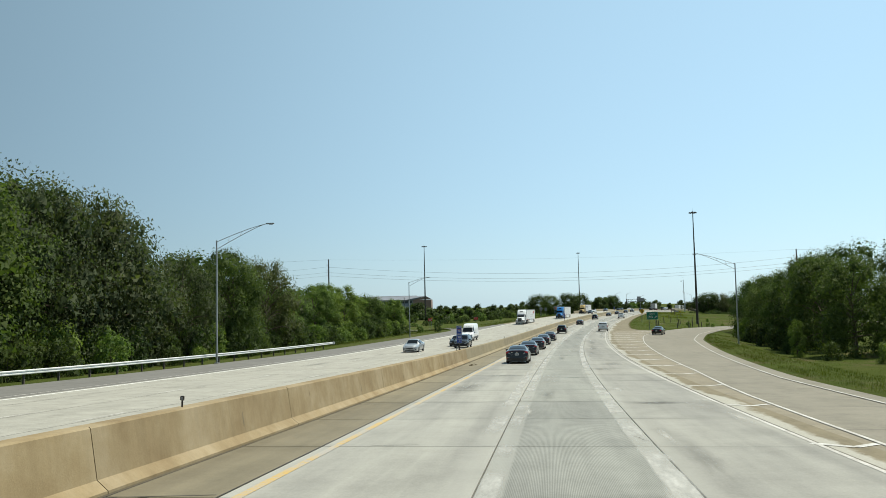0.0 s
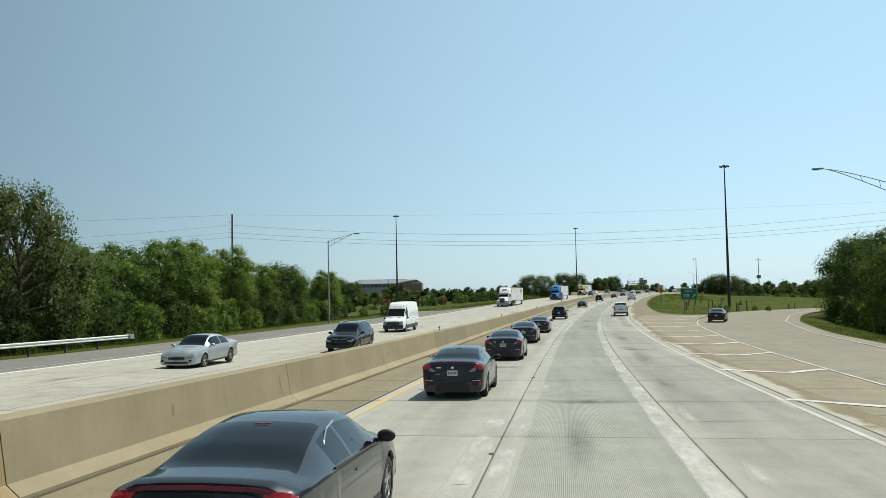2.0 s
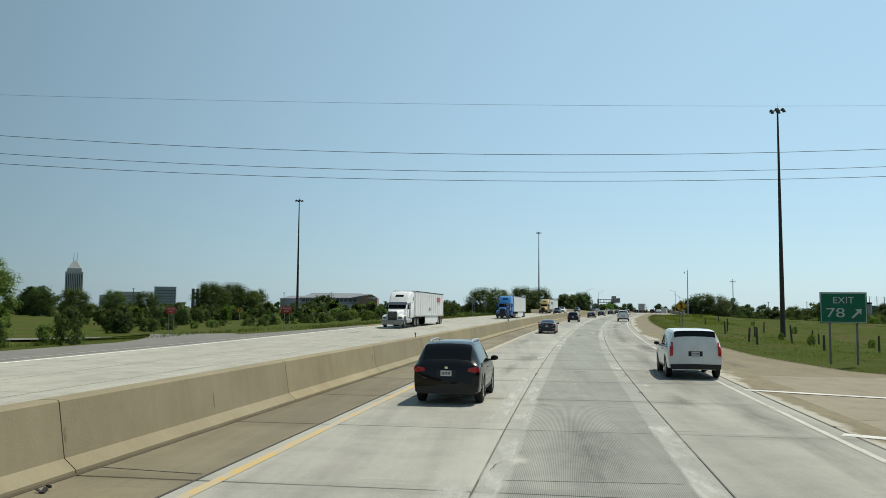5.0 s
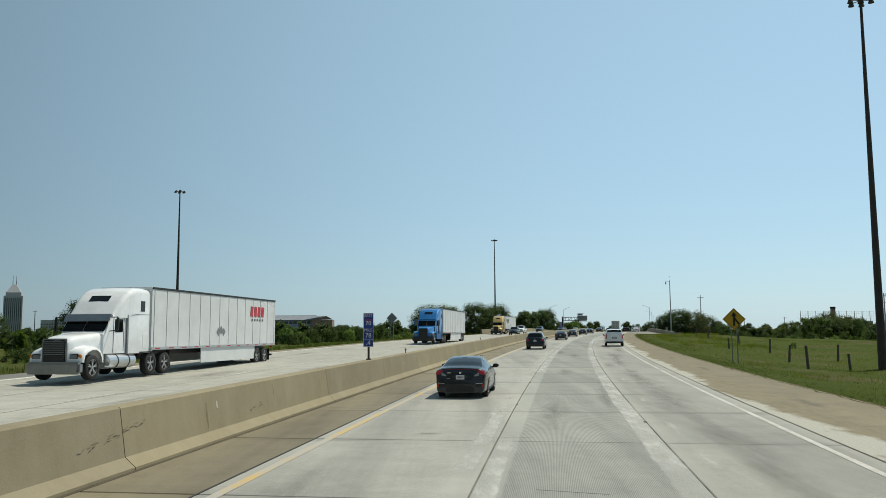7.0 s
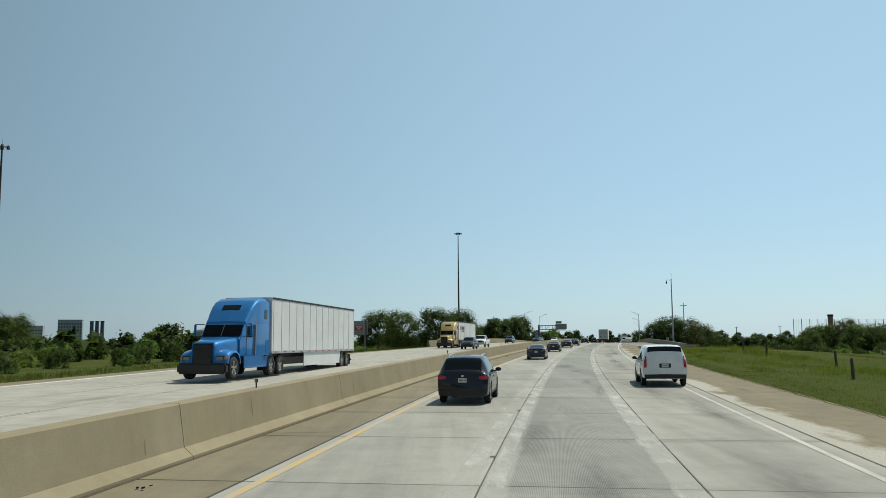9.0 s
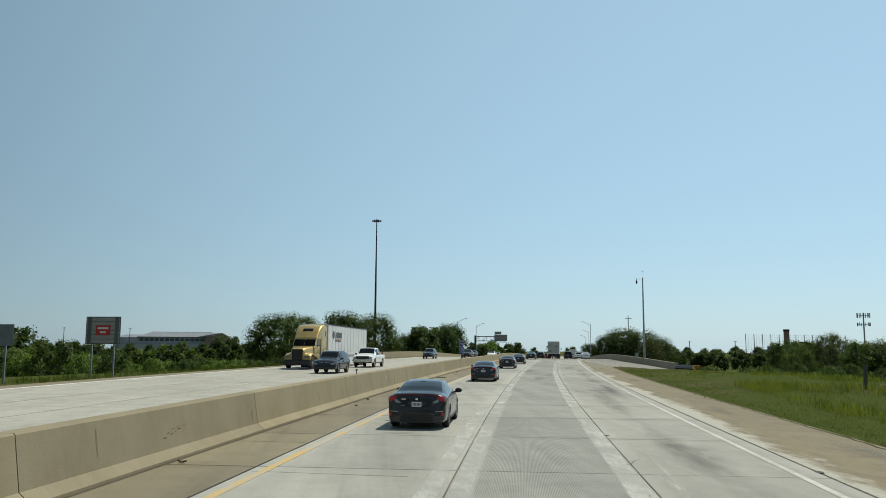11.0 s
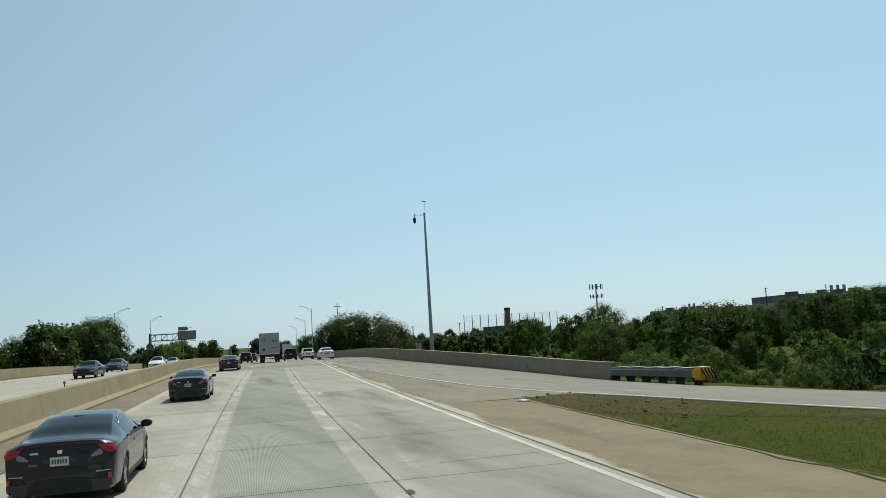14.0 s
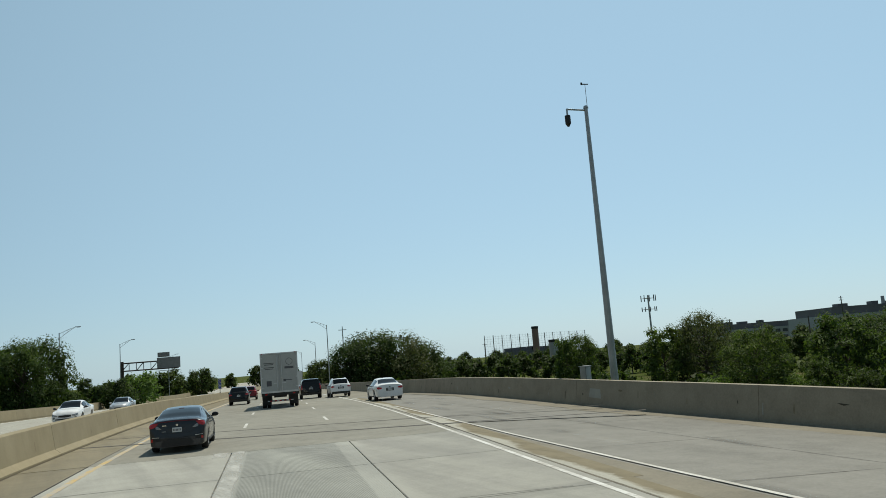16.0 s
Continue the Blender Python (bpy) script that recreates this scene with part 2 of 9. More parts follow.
    # tining: lengthwise grooves in the middle lane, coloured darker than the ridges
    wave = nt.nodes.new("ShaderNodeTexWave")
    wave.bands_direction = "X" if grooved else "Y"
    wave.inputs["Scale"].default_value, wave.inputs["Distortion"].default_value = (11.0, 0.25) if grooved else (6.0, 0.6)
    nt.links.new(obj, wave.inputs["Vector"])
    if grooved:
        cut = ramp_node(nt, wave.outputs["Fac"], [(0.2, (0.76, 0.76, 0.76)), (0.6, (1.09, 1.09, 1.09))])
        col = mix_col(nt, mask, mix_col(nt, 1.0, col, cut, "MULTIPLY"), col)
    nt.links.new(col, b.inputs["Base Color"])
    hgt = math_node(nt, "ADD", math_node(nt, "MULTIPLY", wave.outputs["Fac"], 0.5 if grooved else 0.15), grain)
    bump_to(nt, b, hgt, 0.5 if grooved else 0.3, 0.006)
    return m


def strip_material(name, base, vary=0.3, stretch=0.05, rough=0.85, dark=0.6):
    """Pavement with streaks along the road, blotches and grain."""
    m, nt, b = nodes_of(name)
    geo = nt.nodes.new("ShaderNodeNewGeometry").outputs["Position"]
    along = mapped(nt, geo, (1.0, stretch, 1.0), (0, 0, ROAD_TURN))
    streak, blot, grain = noise_node(nt, along, 1.1, 6, 0.65), noise_node(nt, geo, 0.16, 6, 0.65), noise_node(nt, geo, 16, 4, 0.7)
    col = ramp_node(nt, streak, [(0.28, tone(base, 1 - vary)), (0.5, base), (0.72, tone(base, 1 + vary))])
    col = mix_col(nt, 0.5, col, ramp_node(nt, blot, [(0.3, tone(base, dark * 0.9)), (0.52, base), (0.75, tone(base, 1.3))]))
    spot = noise_node(nt, geo, 1.1, 7, 0.72)
    col = mix_col(nt, 0.35, col, ramp_node(nt, spot, [(0.36, tone(base, 0.55)), (0.5, base), (0.66, tone(base, 1.35))]))
    col = mix_col(nt, 0.25, col, ramp_node(nt, grain, [(0.3, tone(base, 0.55)), (0.7, tone(base, 1.35))]))
    nt.links.new(col, b.inputs["Base Color"])
    b.inputs["Roughness"].default_value = rough
    b.inputs["Specular IOR Level"].default_value = 0.2
    bump_to(nt, b, grain, 0.35, 0.006)
    return m


def barrier_material(name="weathered tan concrete", base=(0.268, 0.232, 0.157), low=(0.190, 0.156, 0.102), high=(0.36, 0.318, 0.23), streak=0.12, blotch=0.42):
    m, nt, b = nodes_of(name)
    geo = nt.nodes.new("ShaderNodeNewGeometry").outputs["Position"]
    rnd = nt.nodes.new("ShaderNodeObjectInfo").outputs["Random"]
    runs = noise_node(nt, mapped(nt, geo, (2.0, 2.0, 0.18)), 1.4, 6, 0.7)
    blot, grain = noise_node(nt, geo, 0.5, 6, 0.65), noise_node(nt, geo, 25, 4, 0.7)
    col = ramp_node(nt, runs, [(0.25, tone(base, 1 - streak)), (0.5, base), (0.75, tone(base, 1 + streak))])
    col = mix_col(nt, blotch, col, ramp_node(nt, blot, [(0.3, low), (0.5, base), (0.72, high)]))
    col = mix_col(nt, 0.12, col, ramp_node(nt, grain, [(0.3, tone(base, 0.6)), (0.7, tone(base, 1.3))]))
    col = mix_col(nt, 1.0, col, ramp_node(nt, rnd, [(0.0, (0.93, 0.93, 0.94)), (1.0, (1.05, 1.04, 1.0))]), "MULTIPLY")
    nt.links.new(col, b.inputs["Base Color"])
    b.inputs["Roughness"].default_value = 0.88
    b.inputs["Specular IOR Level"].default_value = 0.15
    bump_to(nt, b, math_node(nt, "ADD", grain, blot), 0.4, 0.01)
    return m


def grass_material(name="summer grass and weeds", lo=0.51, hi=0.64):
    m, nt, b = nodes_of(name)
    geo = nt.nodes.new("ShaderNodeNewGeometry").outputs["Position"]
    big, mid, fine = noise_node(nt, geo, 0.03, 5), noise_node(nt, geo, 0.35, 6, 0.7), noise_node(nt, geo, 7.0, 5, 0.75)
    a = ramp_node(nt, mid, [(0.3, (0.032, 0.049, 0.012)), (0.5, (0.059, 0.081, 0.021)), (0.72, (0.107, 0.100, 0.037))])
    c = ramp_node(nt, big, [(0.35, (0.044, 0.068, 0.016)), (0.65, (0.095, 0.095, 0.032))])
    col = mix_col(nt, 0.45, a, c)
    col = mix_col(nt, 0.5, col, ramp_node(nt, fine, [(0.3, (0.013, 0.026, 0.005)), (0.7, (0.098, 0.128, 0.024))]))
    # bare brown earth shows in patches
    bare = math_node(nt, "ADD", math_node(nt, "MULTIPLY", noise_node(nt, geo, 0.16, 4, 0.6), 0.7), math_node(nt, "MULTIPLY", noise_node(nt, geo, 1.5, 5, 0.7), 0.3))
    earth = ramp_node(nt, fine, [(0.3, (0.062, 0.052, 0.028)), (0.7, (0.150, 0.124, 0.070))])
    col = mix_col(nt, ramp_node(nt, bare, [(lo, (0, 0, 0)), (hi, (0.8, 0.8, 0.8))]), col, earth)
    nt.links.new(col, b.inputs["Base Color"])
    b.inputs["Roughness"].default_value = 1.0
    b.inputs["Specular IOR Level"].default_value = 0.02
    bump_to(nt, b, math_node(nt, "ADD", mid, fine), 0.9, 0.12)
    return m


def leaf_material(name, dark, light):
    m, nt, b = nodes_of(name)
    geo = nt.nodes.new("ShaderNodeNewGeometry")
    rnd = nt.nodes.new("ShaderNodeObjectInfo").outputs["Random"]
    # clump tone varies at random; its contrast also paints highlights on the crowns
    clump = noise_node(nt, geo.outputs["Position"], 0.45, 4, 0.6)
    col = ramp_node(nt, geo.outputs["Random Per Island"], [(0.0, dark), (0.6, tuple((a + c) / 2 for a, c in zip(dark, light))), (1.0, light)])
    col = mix_col(nt, 0.55, col, ramp_node(nt, clump, [(0.38, dark), (0.62, light)]))
    col = mix_col(nt, 1.0, col, ramp_node(nt, rnd, [(0.0, (0.8, 0.88, 0.85)), (1.0, (1.15, 1.08, 0.95))]), "MULTIPLY")
    nt.links.new(col, b.inputs["Base Color"])
    b.inputs["Roughness"].default_value = 0.7
    b.inputs["Specular IOR Level"].default_value = 0.15
    tr = nt.nodes.new("ShaderNodeBsdfTranslucent")
    nt.links.new(mix_col(nt, 1.0, col, (1.2, 1.35, 0.6), "MULTIPLY"), tr.inputs["Color"])
    mx = nt.nodes.new("ShaderNodeMixShader")
    mx.inputs[0].default_value = 0.4
    nt.links.new(b.outputs[0], mx.inputs[1])
    nt.links.new(tr.outputs[0], mx.inputs[2])
    nt.links.new(mx.outputs[0], nt.nodes["Material Output"].inputs["Surface"])
    return m


def paint_material(name, base, wear=0.5):
    """Road paint, worn through in patches to the concrete."""
    m, nt, b = nodes_of(name)
    geo = nt.nodes.new("ShaderNodeNewGeometry").outputs["Position"]
    n1, n2 = noise_node(nt, geo, 0.45, 7, 0.75), noise_node(nt, geo, 9, 5, 0.7)
    k = math_node(nt, "ADD", math_node(nt, "MULTIPLY", n1, 0.6), math_node(nt, "MULTIPLY", n2, 0.4))
    col = ramp_node(nt, k, [(0.5 - 0.25 * (1 - wear), (0.36, 0.34, 0.30)), (0.62 - 0.2 * (1 - wear), base)])
    nt.links.new(col, b.inputs["Base Color"])
    b.inputs["Roughness"].default_value = 0.7
    return m


M_LANE = slab_material("pale lane concrete", (0.322, 0.318, 0.284), False)
M_LANE_OUT = slab_material("greyer worn lane concrete", (0.296, 0.291, 0.259), False)
M_GROOVE = slab_material("grooved lane concrete", (0.290, 0.291, 0.262), True)
M_SHOULDER = slab_material("tan shoulder concrete", (0.205, 0.179, 0.121), False)
M_TAN = strip_material("tan shoulder pavement", (0.196, 0.168, 0.110))
M_RAMP = strip_material("ramp concrete", (0.225, 0.208, 0.166))
M_OPP = strip_material("opposite concrete", (0.352, 0.343, 0.300), 0.28)
M_ASPHALT = strip_material("grey asphalt", (0.172, 0.168, 0.155), 0.2)
M_PALE = strip_material("pale ground strip", (0.328, 0.320, 0.280), 0.3, 0.12, 0.8, 0.7)
M_DECK = strip_material("grey bridge deck", (0.240, 0.232, 0.198), 0.25, 0.06)
M_JOINT = surface("dark joint filler", (0.06, 0.055, 0.048), 0.3, 2.0, 20, 0.9)
M_FRESH = paint_material("white road paint", (0.78, 0.78, 0.75), 0.3)


def scaling_material():
    """Tan shoulder whose inner margin has scaled to pale cement; the wear attribute runs from 1 at the lane to 0."""
    m, nt, b = nodes_of("scaled shoulder margin")
    geo = nt.nodes.new("ShaderNodeNewGeometry").outputs["Position"]
    att = nt.nodes.new("ShaderNodeAttribute")
    att.attribute_name = "wear"
    along = mapped(nt, geo, (1.0, 0.35, 1.0), (0, 0, ROAD_TURN))
    big, mid = noise_node(nt, along, 0.35, 4, 0.6), noise_node(nt, along, 2.2, 7, 0.75)
    k = math_node(nt, "ADD", math_node(nt, "MULTIPLY", big, 2.3), math_node(nt, "MULTIPLY", mid, 0.7))
    k = math_node(nt, "ADD", k, math_node(nt, "MULTIPLY", att.outputs["Fac"], 0.9))
    mask = ramp_node(nt, math_node(nt, "SUBTRACT", k, 1.45), [(0.5, (0, 0, 0)), (0.72, (1, 1, 1))])
    base, grain = (0.196, 0.168, 0.110), noise_node(nt, geo, 16, 4, 0.7)
    tan = ramp_node(nt, mid, [(0.35, tone(base, 0.8)), (0.5, base), (0.7, tone(base, 1.15))])
    pale = ramp_node(nt, grain, [(0.3, (0.31, 0.298, 0.250)), (0.7, (0.43, 0.418, 0.365))])
    nt.links.new(mix_col(nt, mask, tan, pale), b.inputs["Base Color"])
    b.inputs["Roughness"].default_value, b.inputs["Specular IOR Level"].default_value = 0.88, 0.2
    bump_to(nt, b, grain, 0.35, 0.006)
    return m


def smudge_material(name, base, strength):
    """A thin film of oil and rubber that thins out towards its rim (wear runs from 1 in the middle to 0)."""
    m, nt, b = nodes_of(name)
    geo = nt.nodes.new("ShaderNodeNewGeometry").outputs["Position"]
    att = nt.nodes.new("ShaderNodeAttribute")
    att.attribute_name = "wear"
    n = noise_node(nt, mapped(nt, geo, (1.0, 0.25, 1.0), (0, 0, ROAD_TURN)), 2.4, 6, 0.7)
    k = math_node(nt, "MULTIPLY", att.outputs["Fac"], ramp_node(nt, n, [(0.3, (0.15, 0.15, 0.15)), (0.7, (1, 1, 1))]))
    b.inputs["Base Color"].default_value = (*base, 1)
    b.inputs["Roughness"].default_value = 0.7
    nt.links.new(math_node(nt, "MULTIPLY", k, strength), b.inputs["Alpha"])
    return m


M_STAIN = smudge_material("oily stain", (0.085, 0.082, 0.072), 0.75)
M_SMUDGE = smudge_material("rubber smudge", (0.10, 0.097, 0.086), 0.5)
M_BLEACH = smudge_material("bleached cement", (0.42, 0.41, 0.37), 0.5)
M_CEMENT = smudge_material("pale scaled cement", (0.55, 0.54, 0.49), 1.0)
M_GROUND_OFF = smudge_material("pale ground-off concrete", (0.49, 0.485, 0.45), 0.95)
M_SCALED = scaling_material()
M_BARRIER = barrier_material()
M_BARRIER_RUST = barrier_material("rust-stained tan concrete", (0.285, 0.222, 0.130), (0.165, 0.108, 0.052), (0.44, 0.375, 0.265), 0.3, 0.6)
M_DIRT = strip_material("bare brown dirt", (0.095, 0.078, 0.048), 0.3, 0.5, 0.95, 0.6)
M_STRAW = surface("dry straw and litter", (0.36, 0.26, 0.14), 0.3, 8, 40, 0.9)
M_ONRAMP = strip_material("worn ramp concrete", (0.215, 0.208, 0.186), 0.3)
M_GORE = strip_material("dirty gore concrete", (0.205, 0.186, 0.145), 0.35, 0.15, 0.85, 0.5)
M_GORE_PALE = strip_material("pale tan gore concrete", (0.245, 0.216, 0.158), 0.3, 0.15, 0.85, 0.6)
M_TOE = strip_material("dark splashed road dirt", (0.075, 0.066, 0.050), 0.3, 1.0, 0.95, 0.6)
M_GRIME = strip_material("dark barrier grime", (0.205, 0.168, 0.112), 0.3, 1.0, 0.95, 0.6)
M_WALL = strip_material("grey bridge concrete", (0.285, 0.250, 0.192), 0.28, 0.5, 0.88, 0.65)
M_GRASS = grass_material()
M_BARE = grass_material("bare earth with thin dry grass", 0.40, 0.52)
M_WHITE = paint_material("worn white road paint", (0.600, 0.600, 0.570), 0.66)
M_OLDWHITE = paint_material("faded white road paint", (0.540, 0.530, 0.490), 0.72)
M_RUBBED = paint_material("nearly worn-off white road paint", (0.480, 0.468, 0.425), 0.8)
M_YELLOW = paint_material("worn yellow road paint", (0.500, 0.335, 0.095), 0.74)
M_GALV = surface("galvanised steel", (0.410, 0.418, 0.426), 0.2, 1.2, 25, 0.45, 0.7, 0.05)
M_RAIL = surface("pale galvanised rail", (0.66, 0.67, 0.66), 0.15, 1.2, 20, 0.6, 0.25)
M_MAST = surface("weathered brown steel", (0.055, 0.042, 0.035), 0.3, 1.5, 20, 0.6, 0.3)
M_WOODPOLE = surface("weathered pole wood", (0.10, 0.085, 0.07), 0.3, 2.0, 30, 0.85)
M_BARK = surface("bark", (0.085, 0.065, 0.048), 0.35, 2.0, 18, 0.9, 0, 0.4)
M_LEAF = leaf_material("green leaves", (0.028, 0.047, 0.018), (0.083, 0.117, 0.037))
M_LEAF_MID = leaf_material("fresh green leaves", (0.037, 0.063, 0.022), (0.111, 0.156, 0.045))
M_LEAF_GREY = leaf_material("grey green leaves", (0.038, 0.053, 0.027), (0.098, 0.118, 0.058))
M_LEAF_BRIGHT = leaf_material("bright green leaves", (0.053, 0.098, 0.026), (0.178, 0.248, 0.068))
M_WEED = leaf_material("weed leaves", (0.038, 0.057, 0.008), (0.118, 0.129, 0.025))
M_FLOWER = leaf_material("yellow-green weed leaves", (0.060, 0.088, 0.016), (0.200, 0.215, 0.055))
M_DRY = leaf_material("dry grass", (0.085, 0.080, 0.030), (0.22, 0.19, 0.09))
M_SIGN_BLUE = surface("blue sign sheeting", (0.010, 0.049, 0.271), 0.1, 3, 40, 0.4)
M_SIGN_GREEN = surface("green sign sheeting", (0.000, 0.164, 0.098), 0.1, 3, 40, 0.4)
M_SIGN_YELLOW = surface("yellow sign sheeting", (0.615, 0.344, 0.016), 0.1, 3, 40, 0.4)
M_SIGN_WHITE = plain("white sign sheeting", (0.640, 0.648, 0.648), 0.4)
M_SIGN_RED = plain("red sign sheeting", (0.5, 0.03, 0.03), 0.5)
M_SIGN_BLACK = plain("black sign sheeting", (0.01, 0.01, 0.01), 0.5)
M_SIGN_BACK = surface("bare aluminium sign back", (0.22, 0.23, 0.24), 0.15, 2, 20, 0.6, 0.3)
M_WIRE = plain("dark cable", (0.03, 0.03, 0.032), 0.6)
M_BLACK = surface("black plastic", (0.015, 0.015, 0.016), 0.2, 3, 30, 0.55)
M_RUBBER = surface("tyre rubber", (0.018, 0.018, 0.018), 0.2, 4, 40, 0.85)
M_RIM = surface("wheel alloy", (0.55, 0.56, 0.57), 0.1, 5, 40, 0.3, 0.9)
M_CHROME = plain("chrome", (0.75, 0.76, 0.77), 0.12, 1.0)
M_GLASS = plain("tinted car glass", (0.004, 0.005, 0.006), 0.03, 0.0, 0.0)
M_GLASS.node_tree.nodes["Principled BSDF"].inputs["Specular IOR Level"].default_value = 0.35
M_TAIL = plain("red tail lamp", (0.42, 0.012, 0.012), 0.2, 0.0, 0.6)
M_LIP = plain("dark red light bar", (0.13, 0.008, 0.010), 0.2, 0.0, 0.4)
M_TAIL_LIT = plain("lit brake lamp", (0.22, 0.006, 0.008), 0.15, 0.0, 0.6, (1.0, 0.03, 0.03), 0.05)
M_LAMP = plain("clear lamp lens", (0.250, 0.262, 0.280), 0.12, 0.2, 0.6)
M_AMBER = plain("amber lamp lens", (0.6, 0.2, 0.02), 0.25, 0.0, 0.4)
M_PLATE = plain("licence plate", (0.62, 0.64, 0.66), 0.5)


# ---- mesh helpers ----
def obj_from(name, verts, faces, material, parent=None, smooth_it=False, mats=None, face_mats=None):
    me = bpy.data.meshes.new(name)
    me.from_pydata([tuple(v) for v in verts], [], faces)
    for m in (mats or [material]):
        me.materials.append(m)
    if face_mats:
        me.polygons.foreach_set("material_index", face_mats)
    if smooth_it:
        me.polygons.foreach_set("use_smooth", [True] * len(me.polygons))
    me.update()
    ob = new(name, me)
    if parent is not None:
        ob.parent = parent
    return ob


def part(name, bm, material, parent, label="", smooth_it=False):
    bmesh.ops.recalc_face_normals(bm, faces=bm.faces)
    me = bpy.data.meshes.new(name)
    bm.to_mesh(me)
    bm.free()
    me.materials.append(material)
    if smooth_it:
        me.polygons.foreach_set("use_smooth", [True] * len(me.polygons))
    ob = new(name, me)
    ob.parent = parent
    if label:
        ob["label"] = label
    return ob


def thing(name, label, category, group="", kind=""):
    return tagged(new(name), label, category, group, kind)


def add_box(bm, size, centre=(0, 0, 0), bevel=0.0, rot=None, taper=1.0):
    n0 = len(bm.verts)
    m = Matrix.Translation(centre) @ (rot or Matrix.Identity(4)) @ Matrix.Diagonal((*size, 1))
    r = bmesh.ops.create_cube(bm, size=1.0, matrix=Matrix.Identity(4))
    vs = r["verts"]
    for v in vs:
        if v.co.z > 0 and taper != 1.0:
            v.co.x *= taper
            v.co.y *= taper
    bmesh.ops.transform(bm, matrix=m, verts=vs)
    if bevel:
        es = list({e for v in vs for e in v.link_edges})
        bmesh.ops.bevel(bm, geom=es, offset=bevel, segments=2, affect="EDGES", clamp_overlap=True)
    return bm


def box(size, centre=(0, 0, 0), bevel=0.0, rot=None, taper=1.0):
    return add_box(bmesh.new(), size, centre, bevel, rot, taper)


def add_tube(bm, p, q, r0, r1=None, seg=10, caps=True):
    p, q = Vector(p), Vector(q)
    r1 = r0 if r1 is None else r1
    d = q - p
    m = Matrix.Translation((p + q) / 2) @ d.to_track_quat("Z", "Y").to_matrix().to_4x4()
    bmesh.ops.create_cone(bm, cap_ends=caps, segments=seg, radius1=r0, radius2=r1, depth=d.length, matrix=m)
    return bm


def bent_tube(points, r, seg=6):
    """One continuous round rod through the points."""
    bm = bmesh.new()
    pts = [Vector(p) for p in points]
    rings = []
    for i, p in enumerate(pts):
        d = pts[min(i + 1, len(pts) - 1)] - pts[max(i - 1, 0)]
        q = d.to_track_quat("Z", "Y")
        rings.append([bm.verts.new(p + q @ Vector((r * math.cos(2 * math.pi * k / seg), r * math.sin(2 * math.pi * k / seg), 0))) for k in range(seg)])
    for a, b in zip(rings, rings[1:]):
        for k in range(seg):
            bm.faces.new((a[k], a[(k + 1) % seg], b[(k + 1) % seg], b[k]))
    bm.faces.new(list(reversed(rings[0])))
    bm.faces.new(rings[-1])
    return bm


def tube(p, q, r0, r1=None, seg=10):
    return add_tube(bmesh.new(), p, q, r0, r1, seg)


def sweep(name, stations, profile_of, material, closed=False, parent=None, caps=False, smooth_it=False, mats=None, mat_of=None):
    """One mesh along the road: profile_of(s) gives (u, h) points."""
    verts, faces, fm = [], [], []
    n = 0
    for i, s in enumerate(stations):
        pr = profile_of(s)
        n = len(pr)
        verts += [road(s, u, h) for u, h in pr]
        if i:
            a, b = (i - 1) * n, i * n
            for k in range(n if closed else n - 1):
                k2 = (k + 1) % n
                faces.append((a + k, b + k, b + k2, a + k2))
                fm.append(mat_of(k) if mat_of else 0)
    if caps and closed:
        faces.append(tuple(range(n)))
        faces.append(tuple(reversed(range((len(stations) - 1) * n, len(stations) * n))))
        fm += [0, 0]
    return obj_from(name, verts, faces, material, parent, smooth_it, mats, fm if mat_of else None)


def text_part(words, size, material, parent, m, label="", width=None):
    """Letters in the built-in font as a mesh part, centred, facing local -y."""
    cu = bpy.data.curves.new("letters", "FONT")
    cu.body, cu.size, cu.align_x, cu.align_y, cu.extrude = words, size, "CENTER", "CENTER", 0.004
    tmp = bpy.data.objects.new("letters", cu)
    scene.collection.objects.link(tmp)
    bpy.context.view_layer.update()
    me = bpy.data.meshes.new_from_object(tmp)
    bpy.data.objects.remove(tmp)
    bpy.data.curves.remove(cu)
    me.materials.clear()
    me.materials.append(material)
    k = 1.0
    if width:
        xs = [v.co.x for v in me.vertices]
        k = width / max(0.001, max(xs) - min(xs))
    me.transform(m @ Matrix.Rotation(radians(90), 4, "X") @ Matrix.Diagonal((k, 1, 1, 1)))
    ob = new("lettering", me)
    ob.parent = parent
    if label:
        ob["label"] = label
    return ob

